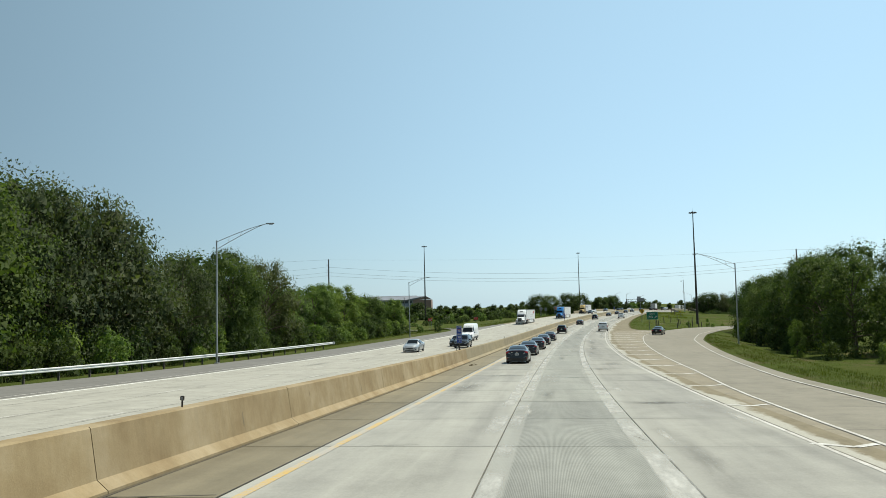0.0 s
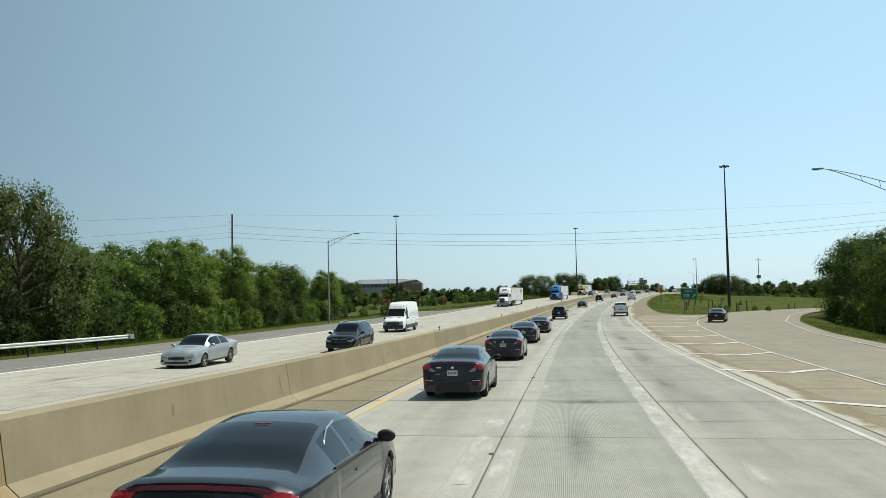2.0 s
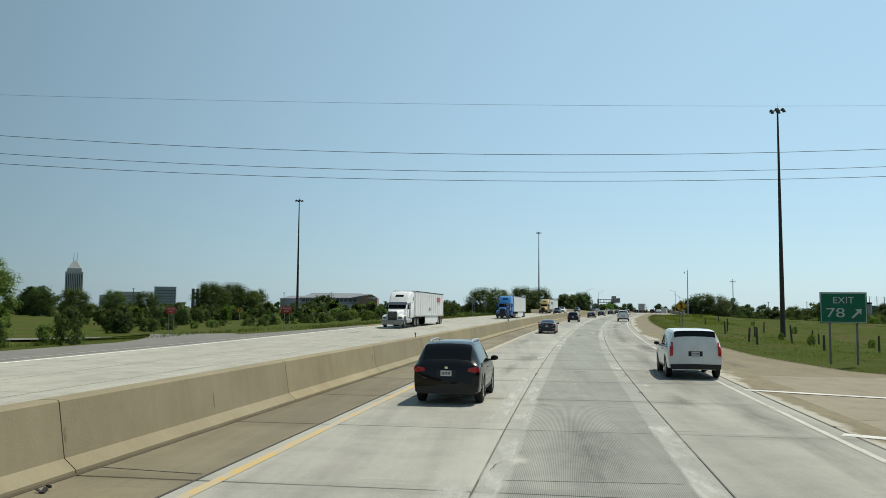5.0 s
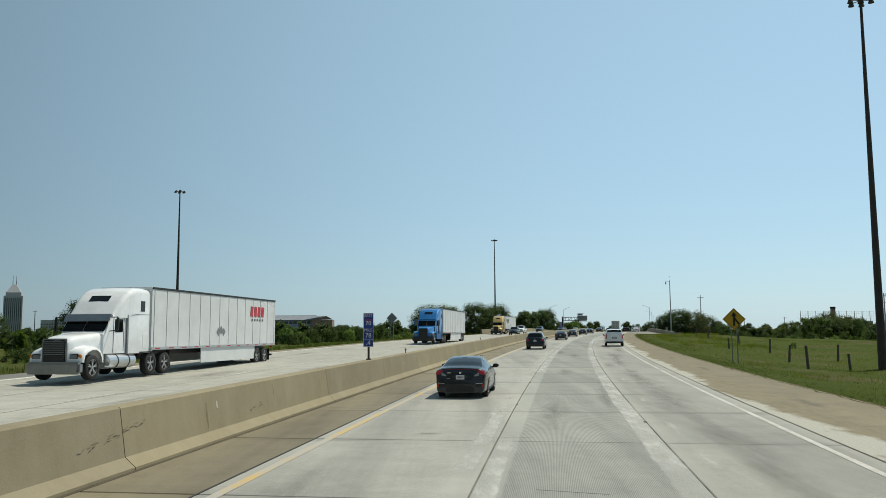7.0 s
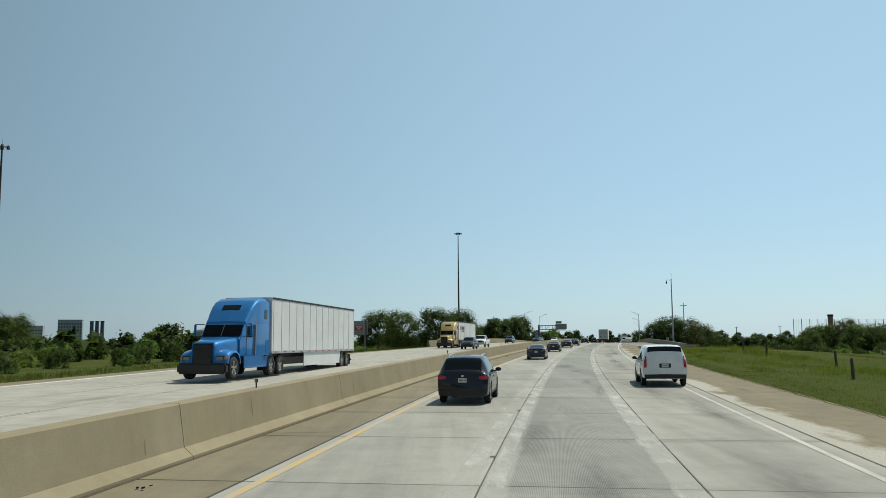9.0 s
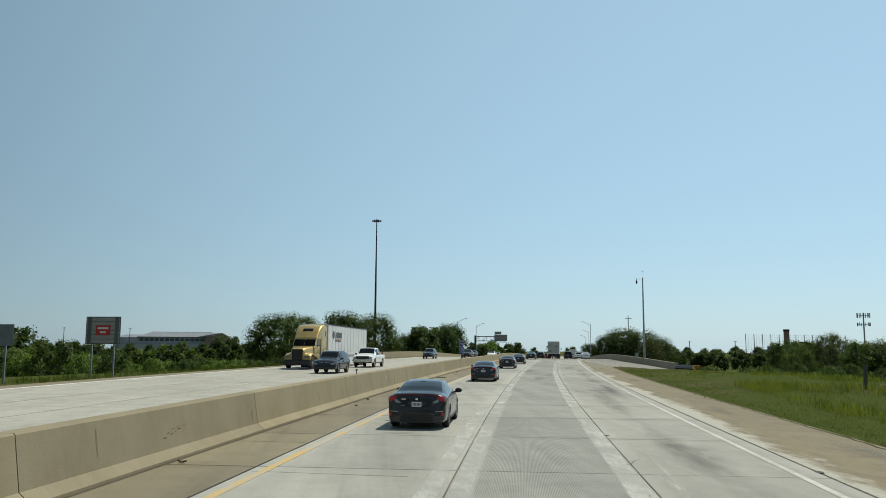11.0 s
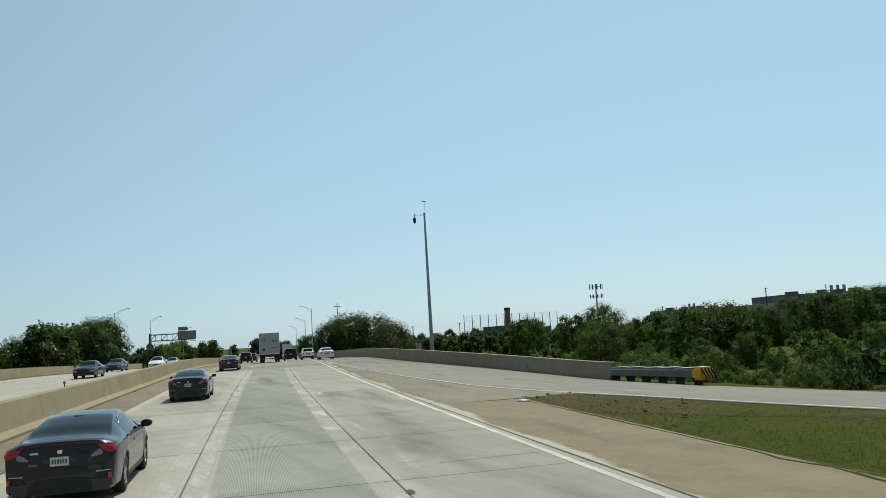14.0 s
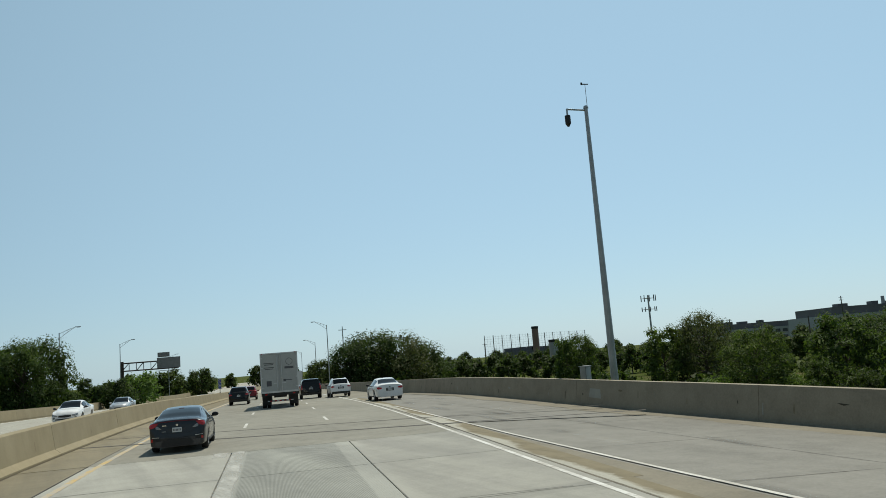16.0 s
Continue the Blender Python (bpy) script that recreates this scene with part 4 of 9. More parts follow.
median = thing("median_barrier", "long tan weathered concrete median barrier with stains", "barrier", kind="structure")
cuts = [-60, -48, -36, -24, -12, 0, 12.8, 23.0, 35.8, 46.0, 55.0, 61.3, 67.6, 79.0, 90.2, 102.9, 114.5, 126.3, 132.3, 143, 153, 163, 173, 183, 192, 201, 209.6, 222.4, 231.0, 239.0, 254, 265, 277, 289, 301, 313, 324, 335.5, 347.5,
        361, 373, 385, 397, 409, 421, 433, 445, 457, 468.8, 482, 496, 512, 530, 550, 580, 620, 680, 760]
for a, b in zip(cuts, cuts[1:]):
    sweep("barrier_section", [a + 0.012, a * 0.667 + b * 0.333, a * 0.333 + b * 0.667, b - 0.012], lambda s: barrier_profile(), M_BARRIER_RUST if b < 68 else M_BARRIER, True, median, True)
tagged(sweep("barrier_core", span(-60, 760, 6), lambda s: [(-8.60, 0.0), (-8.60, 1.06), (-8.34, 1.06), (-8.34, 0.0)], M_JOINT), "", "", kind="structure").parent = median

tagged(sweep("shoulder_seam_left", span(-60, 494, 5), lambda s: [(-6.028, 0.004), (-5.985 + 0.012 * math.sin(s * 1.1) + 0.010 * math.sin(s * 0.37), 0.004)], M_JOINT), "dark seam beside the yellow line", "joint", kind="structure")
tagged(sweep("barrier_foot_seam", span(-60, 494, 5), lambda s: [(-7.952, 0.005), (-7.932 + 0.010 * math.sin(s * 0.9), 0.005)], M_JOINT), "dark dirt seam at the barrier's foot", "joint", kind="structure")
# far parapet of the opposite carriageway
par = thing("bridge_parapet_opposite", "tan concrete parapet along the opposite carriageway", "barrier", kind="structure")
for a, b in zip(span(389, 700, 12), span(389, 700, 12)[1:]):
    sweep("parapet_section", [a + 0.01, b - 0.01], lambda s: [(-27.7, -0.3), (-27.7, opp_h(s) + 0.1), (-27.85, opp_h(s) + 1.1), (-28.15, opp_h(s) + 1.1), (-28.2, -0.5)], M_BARRIER, True, par, True)

# parapet along the entrance ramp and the bridge
wall = thing("bridge_parapet", "grey stained concrete bridge parapet wall", "barrier", kind="structure")
wc = [417.8, 427, 436, 448, 459.5, 471, 483, 495, 510, 530, 560, 600, 680]
for a, b in zip(wc, wc[1:]):
    def prof(s):
        e = smooth(s, ON_R) + 0.12
        f = ramp_out(s)
        top = f + smooth(s, [(418, 0.95), (436, 1.02), (449, 1.08)])
        return [(e, f - 0.2), (e + 0.02, f + 0.1), (e + 0.16, top), (e + 0.46, top), (e + 0.5, f - 1.2), (e, f - 1.2)]
    sweep("parapet_section", span(a + 0.01, b - 0.01, 3), prof, M_WALL, True, wall, True)


# grime and runs on the barrier's face
rb = random.Random(8)
for k in range(64):
    s = 4 + k * 7.4 + rb.uniform(-2, 2)
    h1 = rb.uniform(0.6, 1.0)
    h0 = max(0.34, h1 - rb.uniform(0.15, 0.6))
    w = rb.uniform(0.02, 0.07)

    def face(q, h):
        return road(q, -8.15 - (h - 0.25) * 0.151 + 0.004, h)
    pts = [face(s, h0), face(s + w * 0.3, h0 - 0.03), face(s + w, h0 + 0.02), face(s + w * 1.1, (h0 + h1) / 2), face(s + w * 0.9, h1), face(s + w * 0.2, h1 - 0.02), face(s - 0.02, (h0 + h1) / 2)]
    obj_from("grime_run", pts, [tuple(range(7))], M_GRIME, median)
# old impact gouges, lifting slots and rust on the barrier's face
def barrier_face(s, h, out=0.006):
    return road(s, -8.15 - (h - 0.25) * 0.151 + out, h)


for s0, h0, n in ((128.5, 0.53, 5), (96.0, 0.50, 4), (208.2, 0.52, 7), (215.5, 0.46, 3), (249.7, 0.34, 3), (318.0, 0.55, 3)):
    for k in range(n * 4):
        a, h = s0 + 0.08 * k + rb.uniform(-0.12, 0.12), h0 + 0.010 * k + rb.uniform(-0.06, 0.06)
        ln, th, dip = rb.uniform(0.06, 0.26), rb.uniform(0.004, 0.014), rb.uniform(-0.02, 0.05)
        pts = [barrier_face(a, h), barrier_face(a + ln * 0.4, h - th + dip * 0.4), barrier_face(a + ln, h + dip), barrier_face(a + ln * 0.5, h + th + dip * 0.5)]
        obj_from("gouge", pts, [(0, 1, 2, 3)], M_GRIME if k % 3 else M_TOE, median)
for s0, h0 in ((127.4, 0.60), (140.6, 0.63), (213.6, 0.72), (235.2, 0.66), (345.1, 0.66), (365.5, 0.72)):
    obj_from("lifting_slot", [barrier_face(s0, h0, 0.008), barrier_face(s0 + 0.06, h0, 0.008), barrier_face(s0 + 0.07, h0 + 0.15, 0.008), barrier_face(s0 + 0.01, h0 + 0.15, 0.008)], [(0, 1, 2, 3)], M_WHITE, median)
for s0, h0, h1 in ((133.8, 0.62, 0.96), (357.4, 0.55, 0.80), (347.5, 0.30, 0.75), (132.5, 0.30, 0.72)):
    obj_from("rust_run", [barrier_face(s0, h0), barrier_face(s0 + 0.025, h0), barrier_face(s0 + 0.05, h1), barrier_face(s0 - 0.02, h1)], [(0, 1, 2, 3)], M_GRIME, median)
# road dirt splashed on the barrier's upright toe
verts, faces = [], []
for i in range(1400):
    s = -20 + i * 0.4
    verts += [road(s, -7.944, 0.0), road(s, -7.944, 0.036 + 0.014 * noise.noise(Vector((s * 0.7, 1, 4))))]
    if i:
        faces.append((2 * i - 2, 2 * i, 2 * i + 1, 2 * i - 1))
tagged(obj_from("toe_dirt", verts, faces, M_GRIME), "dark road dirt on the barrier's toe", "dirt", kind="structure")
# runs, scrapes and pale repairs on the parapet's face
def parapet_face(s, h, out=0.006):
    top = smooth(s, [(418, 0.95), (436, 1.02), (449, 1.08)])
    return road(s, smooth(s, ON_R) + 0.14 + 0.14 * (h - 0.1) / (top - 0.1) - out, h + ramp_out(s))


for k in range(46):
    s = 420 + k * 1.72 + rb.uniform(-0.8, 0.8)
    h1 = rb.uniform(0.45, 0.78)
    h0, w = h1 - rb.uniform(0.08, 0.38), rb.uniform(0.02, 0.09)
    mt = (M_GRIME, M_PALE, M_TOE)[k % 3]
    if k % 7 == 0:
        h0, w = h1 - rb.uniform(0.03, 0.08), rb.uniform(0.25, 0.6)
    pts = [parapet_face(s, h0), parapet_face(s + w * 0.5, h0 - 0.03), parapet_face(s + w, h0 + 0.02), parapet_face(s + w * 1.1, (h0 + h1) / 2), parapet_face(s + w * 0.8, h1), parapet_face(s + w * 0.1, h1 - 0.02)]
    obj_from("grime_run", pts, [tuple(range(6))], mt, wall)
obj_from("pale_repair", [parapet_face(457.2, 0.34), parapet_face(458.3, 0.36), parapet_face(458.2, 0.74), parapet_face(457.3, 0.72)], [(0, 1, 2, 3)], M_PALE, wall)
for k in range(30):
    s = 404 + k * 2.6 + rb.uniform(-1, 1)
    lo, hi = smooth(s, ON_L) + 0.8, smooth(s, ON_R) - 1.2
    u = rb.uniform(lo, max(lo + 0.2, hi))
    smudge(s, u, rb.uniform(2.0, 7.0), rb.uniform(0.4, 1.1), (M_SMUDGE, M_BLEACH, M_SMUDGE)[k % 3], ("grey smudge along the ramp", "bleached streak along the ramp", "grey smudge along the ramp")[k % 3], 640 + k, 0.008, lambda q, u=u: ramp_h(q, u))
for k in range(9):
    s = 408 + k * 6.1
    u0, u1 = smooth(s, ON_L) + 0.3, smooth(s, ON_R)
    tagged(obj_from("ramp_joint", [road(s, u0, ramp_h(s, u0) + 0.004), road(s + 0.5, u1, ramp_h(s, u1) + 0.004), road(s + 0.522, u1, ramp_h(s, u1) + 0.004), road(s + 0.022, u0, ramp_h(s, u0) + 0.004)], [(0, 1, 2, 3)], M_JOINT), "thin joint across the entrance ramp", "joint", kind="structure")


def ramp_mid(s):
    return 0.52 * smooth(s, ON_L) + 0.48 * smooth(s, ON_R)


tagged(sweep("ramp_seam", span(408, 492, 4), lambda s: [(ramp_mid(s), ramp_h(s, ramp_mid(s)) + 0.004), (ramp_mid(s) + 0.018, ramp_h(s, ramp_mid(s)) + 0.004)], M_JOINT), "thin lengthwise joint in the entrance ramp", "joint", kind="structure")
# dirt gathered along the parapet's foot, with a ragged edge
verts, faces = [], []
for i in range(240):
    s = 411.5 + i * 0.34
    e = smooth(s, ON_R) + 0.1
    w = 1.1 + 0.7 * noise.noise(Vector((s * 0.15, 2, 0))) + 0.25 * noise.noise(Vector((s * 0.9, 5, 0)))
    verts += [road(s, e, ramp_h(s, e) + 0.012), road(s, e - w, ramp_h(s, e - w) + 0.004)]
    if i:
        faces.append((2 * i - 2, 2 * i - 1, 2 * i + 1, 2 * i))
tagged(obj_from("road_dirt", verts, faces, M_GORE), "tan dirt along the foot of the parapet", "road patch", kind="structure")
# crumbled dirt where the shoulder meets the grass
verts, faces = [], []
for i in range(420):
    s = 176.5 + i * 0.543
    e = right_edge(s)
    w = max(0.06, 0.26 + 0.45 * noise.noise(Vector((s * 0.21, 4, 0))) + 0.3 * noise.noise(Vector((s * 1.1, 8, 0))))
    w0 = max(0.02, 0.16 + 0.25 * noise.noise(Vector((s * 0.8, 1, 0))))
    verts += [road(s, e - w0, -0.022), road(s, e + w * 0.6, max(-0.05, ground_h(s, e + w) + 0.008)), road(s, e + w, ground_h(s, e + w) - 0.02)]
    if i:
        c = 3 * i
        faces += [(c - 3, c - 2, c + 1, c), (c - 2, c - 1, c + 2, c + 1)]
tagged(obj_from("shoulder_dirt", verts, faces, M_BARE), "crumbled brown dirt along the grass edge", "ground patch", kind="structure")


def rubble():
    verts, faces = [], []
    rg = random.Random(12)
    for k in range(130):
        s = rg.uniform(394, 405)
        u = rg.uniform(8.9, max(9.2, min(12.5, smooth(s, ON_L) - 0.2)))
        r = rg.uniform(0.015, 0.05) * (2.2 if rg.random() < 0.12 else 1)
        c = road(s, u, r * 0.2 - 0.01)
        b = len(verts)
        ring = [Vector((math.cos(i * 1.257) * r * rg.uniform(0.7, 1.2), math.sin(i * 1.257) * r * rg.uniform(0.7, 1.2), 0)) for i in range(5)]
        verts += [c + v for v in ring] + [c + v * 0.6 + Vector((0, 0, r * 0.6)) for v in ring]
        faces += [(b + i, b + (i + 1) % 5, b + 5 + (i + 1) % 5, b + 5 + i) for i in range(5)] + [tuple(b + 5 + i for i in range(5))]
    tagged(obj_from("rubble", verts, faces, M_TAN), "pale broken concrete rubble in the dirt", "rubble", kind="stuff")


rubble()
ob = tagged(new("marker_block"), "small flat white marker block on the shoulder", "marker")
part("block", box((0.30, 0.42, 0.05), (0, 0, 0.02), 0.012), M_SIGN_WHITE, ob)
ob.matrix_world = on_road(403.4, 8.45, -0.025, 20)


def litter(s, u, label, mt, seed, n=16, size=0.5):
    """A small heap of torn scraps and sticks."""
    rg = random.Random(seed)
    ob = thing("road_litter", label, "litter")
    bm = bmesh.new()
    for k in range(n):
        add_box(bm, (rg.uniform(0.05, 0.3) * size, rg.uniform(0.15, 0.7) * size, rg.uniform(0.01, 0.04)), (rg.uniform(-0.5, 0.5) * size, rg.uniform(-1, 1) * size, 0.03 + rg.uniform(0, 0.22) * size * (k % 3 == 0)), 0, Matrix.Rotation(rg.uniform(0, 6.28), 4, "Z") @ Matrix.Rotation(rg.uniform(-0.4, 0.4), 4, "X"))
    part("scraps", bm, mt, ob)
    ob.matrix_world = on_road(s, u, 0.0)


litter(411.1, -7.5, "heap of straw and torn orange litter against the barrier", M_STRAW, 1, 26, 0.75)
litter(62.2, -7.1, "torn brown tyre shred on the tan shoulder", M_DIRT, 2, 7, 0.45)
for k, (s, u) in enumerate(((98, -7.6), (152, -7.7), (246, -7.65), (262, -7.4), (318, -7.75), (334, -7.4), (338, -7.75), (376, -7.6), (428, -7.75), (196, -7.7))):
    litter(s, u, "small dark scrap lying on the shoulder", M_RUBBER if k % 2 else M_TOE, 10 + k, 3, 0.2)
grate = tagged(new("drain_grate"), "dark iron drain grate in the shoulder", "drain")
for y in (-0.42, 0.42):
    part("frame_bar", box((0.7, 0.06, 0.03), (0, y, 0.0)), M_JOINT, grate)
for k in range(9):
    part("bar", box((0.04, 0.78, 0.03), (-0.33 + k * 0.0825, 0, 0.0)), M_JOINT, grate)
# thin black sheet stands in for the shade inside the drain
part("pit", box((0.7, 0.86, 0.008), (0, 0, -0.005)), M_BLACK, grate)
grate.matrix_world = on_road(364.3, -7.5, 0.012)

# ---- roadside furniture ----
def ground_point(s, u):
    return road(s, u, ground_h(s, u))


def to_su(x, y):
    s = y
    for _ in range(12):
        p = road(s, 0)
        a = heading(s)
        s += (x - p.x) * math.sin(a) + (y - p.y) * math.cos(a)
    p, a = road(s, 0), heading(s)
    return s, (x - p.x) * math.cos(a) - (y - p.y) * math.sin(a)


def land_z(x, y):
    return ground_point(*to_su(x, y)).z


def place(ob, x, y, z, turn=0.0):
    ob.matrix_world = Matrix.Translation((x, y, z)) @ Matrix.Rotation(radians(turn), 4, "Z")
    return ob


def high_mast(x, y, top):
    z = land_z(x, y) - 0.1
    h = top - z
    ob = thing("high_mast_light", "tall dark brown steel high-mast light pole", "light pole", "high-mast lights")
    bm = bmesh.new()
    add_tube(bm, (0, 0, 0), (0, 0, h * 0.34), 0.42, 0.32, 14)
    add_tube(bm, (0, 0, h * 0.335), (0, 0, h * 0.67), 0.315, 0.22, 14)
    add_tube(bm, (0, 0, h * 0.665), (0, 0, h - 0.5), 0.215, 0.13, 14)
    part("pole", bm, M_MAST, ob)
    part("base_plate", box((1.0, 1.0, 0.12), (0, 0, 0.06), 0.02), M_MAST, ob)
    bm = bmesh.new()
    add_tube(bm, (0, 0, h - 0.75), (0, 0, h - 0.1), 0.3, 0.2, 12)
    for k in range(6):
        a = k * math.pi / 3
        add_tube(bm, (0, 0, h - 0.45), (math.cos(a) * 0.95, math.sin(a) * 0.95, h - 0.45), 0.045, None, 6)
    part("ring", bm, M_MAST, ob)
    for k in range(6):
        a = k * math.pi / 3
        bm = tube((math.cos(a) * 1.05, math.sin(a) * 1.05, h - 0.72), (math.cos(a) * 1.05, math.sin(a) * 1.05, h - 0.3), 0.30, 0.16, 10)
        part("luminaire", bm, M_MAST, ob)
    part("lightning_rod", tube((0, 0, h - 0.2), (0, 0, h + 0.9), 0.025, 0.01, 6), M_MAST, ob)
    return place(ob, x, y, z)


for x, y, top in ((49.86, 275.3, 32.7), (-57.15, 378.75, 32.05), (21.9, 519.6, 35.5)):
    high_mast(x, y, top)


def lamp_post(elbow, tip, label="galvanised street lamp with a truss arm over the road"):
    ex, ey, ez = elbow
    z = land_z(ex, ey) - 0.05
    d = Vector((tip[0] - ex, tip[1] - ey, 0))
    reach = d.length
    turn = math.degrees(math.atan2(d.y, d.x))
    h, rise = ez - z, tip[2] - ez
    ob = thing("street_lamp", label, "street lamp", "street lamps")
    part("pole", tube((0, 0, 0), (0, 0, h + 0.15), 0.12, 0.075, 12), M_GALV, ob)
    part("base_plate", box((0.42, 0.42, 0.1), (0, 0, 0.05), 0.01), M_GALV, ob)
    up, lo = [], []
    for k in range(9):
        t = k / 8
        up.append((reach * 0.93 * t, 0, h + rise * (1 - (1 - t)**1.25)))
        lo.append((reach * 0.86 * t, 0, h - 0.75 + (rise + 0.66) * (1 - (1 - t)**1.12)))
    part("arm", bent_tube(up, 0.032, 7), M_GALV, ob)
    part("lower_arm", bent_tube(lo, 0.032, 7), M_GALV, ob)
    for k in (2, 4):
        part("brace", tube(up[k], lo[k], 0.02, None, 6), M_GALV, ob)
    bm = box((0.85, 0.30, 0.12), (reach * 0.93 + 0.33, 0, h + rise + 0.02), 0.04)
    part("lamp_head", bm, M_GALV, ob, "grey cobra lamp head")
    part("lens", box((0.4, 0.2, 0.05), (reach * 0.93 + 0.42, 0, h + rise - 0.06), 0.015), M_LAMP, ob)
    return place(ob, ex, ey, z, turn)


lamp_post((-33.4, 77.3, 9.6), (-27.8, 77.6, 11.3))
lamp_post((-28.6, 165.1, 7.7), (-24.6, 165.0, 8.7))
lamp_post((27.2, 120.7, 7.8), (21.9, 122.3, 9.5))
# far lamps along the road past the bridge
for s, u, h, side in ((590, 10.2, 10.6, -1), (650, 10.6, 10.4, -1), (610, -33, 10.5, 1), (690, -33, 10.4, 1), (770, 10.6, 10.2, -1), (560, -33, 10.4, 1)):
    p, q = road(s, u), road(s, u + 2.6 * side)
    zt = 8.8 if s < 620 else 7.4
    lamp_post((p.x, p.y, zt), (q.x, q.y, zt + 0.9), "distant grey street lamp with a curved arm")


def camera_pole():
    x, y, top = 76.85, 459.4, 14.4
    z = land_z(x, y)
    z = min(z, -3.0)
    h = top - z
    ob = thing("camera_pole", "tall grey steel traffic camera pole with a short arm", "camera pole")
    part("pole", tube((0, 0, 0), (0, 0, h), 0.24, 0.11, 14), M_GALV, ob)
    part("cap", tube((0, 0, h), (0, 0, h + 0.15), 0.16, 0.12, 10), M_GALV, ob)
    part("arm", add_tube(tube((0, 0, h - 0.12), (-1.25, 0, h - 0.06), 0.05, 0.05, 8), (-1.22, 0, h - 0.02), (-1.22, 0, h - 0.5), 0.06, 0.06, 8), M_GALV, ob)
    part("camera_housing", add_tube(tube((-1.22, 0, h - 0.95), (-1.22, 0, h - 0.45), 0.17, 0.17, 12), (-1.22, 0, h - 1.12), (-1.22, 0, h - 0.95), 0.06, 0.16, 12), M_BLACK, ob, "dark domed camera")
    part("antenna", tube((0.1, 0, h - 0.4), (0.1, 0, h + 1.5), 0.02, 0.015, 6), M_GALV, ob)
    part("wind_vane", add_box(box((0.42, 0.05, 0.05), (0.1, 0, h + 1.5)), (0.1, 0.06, 0.14), (-0.12, 0, h + 1.53)), M_BLACK, ob)
    return place(ob, x, y, z, -13)


camera_pole()


def roadside_cabinet(x, y, z):
    ob = thing("control_cabinet", "grey metal traffic control cabinet on a post", "cabinet")
    part("body", box((0.55, 0.42, 0.85), (0, 0, 1.5), 0.03), M_GALV, ob)
    part("roof", box((0.63, 0.5, 0.06), (0, 0, 1.95), 0.02), M_GALV, ob)
    part("post", tube((0, 0, -2.5), (0, 0, 1.09), 0.07, 0.07, 8), M_GALV, ob)
    return place(ob, x, y, z, 20)


roadside_cabinet(75.6, 460.4, -2.75)


# wooden power poles and their wires
def power_pole(x, y, top, arms=0, r=0.17):
    z = land_z(x, y) - 0.1
    h = top - z
    ob = thing("power_pole", "dark weathered wooden power pole", "power pole", "power poles")
    part("pole", tube((0, 0, 0), (0, 0, h), r * 1.3, r * 0.8, 10), M_WOODPOLE, ob)
    for k in range(3):
        part("insulator", add_tube(tube((0, 0, h - 1.6 - 1.25 * k), (-0.45, 0, h - 1.5 - 1.25 * k), 0.035, 0.03, 6), (-0.45, 0, h - 1.55 - 1.25 * k), (-0.45, 0, h - 1.3 - 1.25 * k), 0.07, 0.05, 8), M_GALV, ob)
    for k in range(arms):
        part("crossarm", box((2.6, 0.12, 0.14), (0, 0, h - 0.5 - 1.1 * k), 0.01), M_WOODPOLE, ob)
    return place(ob, x, y, z)


POLE_A, POLE_B, POLE_C = (-53.5, 193.1, 14.9), (60.4, 202.2, 14.6), (-150.0, 178.0, 14.5)
power_pole(*POLE_A)
power_pole(*POLE_B)


def wire(a, b, sag, r=0.016):
    cu = bpy.data.meshes.new("wire")
    n = 22
    pts = [Vector(a).lerp(Vector(b), k / n) - Vector((0, 0, sag * 4 * (k / n) * (1 - k / n))) for k in range(n + 1)]
    bm = bent_tube(pts, r, 5)
    bm.to_mesh(cu)
    bm.free()
    cu.materials.append(M_WIRE)
    return tagged(new("power_wire", cu), "thin dark power wire strung between wooden poles", "wire", "power wires")


for drop, sag in ((1.9, 2.7), (3.25, 2.6), (4.1, 2.4), (0.1, 0.9)):
    a, b, c = (Vector(p) - Vector((0.4, 0, drop)) for p in (POLE_A, POLE_B, POLE_C))
    wire(a, b, sag, 0.018 if drop > 1 else 0.008)
    wire(c, a, sag * 0.8, 0.014)
    wire(b, b + Vector((120, 10, 0)), sag)

for x, y, top, arms in ((-232, 640, 11, 1), (-205, 900, 14, 2), (-160, 905, 14, 2), (-300, 700, 12, 1), (330, 640, 12.5, 2), (395, 660, 14, 2), (205, 760, 5.5, 1), (235, 765, 6.0, 1), (178, 770, 5.0, 1), (262, 600, 4.5, 0), (266, 637, 6.3, 3)):
    power_pole(x, y, top, arms, 0.22)


# ---- signs ----
def sign_post(parent, x, y, z0, z1, r=0.04):
    part("post", box((r * 2, r * 2, z1 - z0), (x, y, (z0 + z1) / 2), 0.005), M_SIGN_BACK, parent)


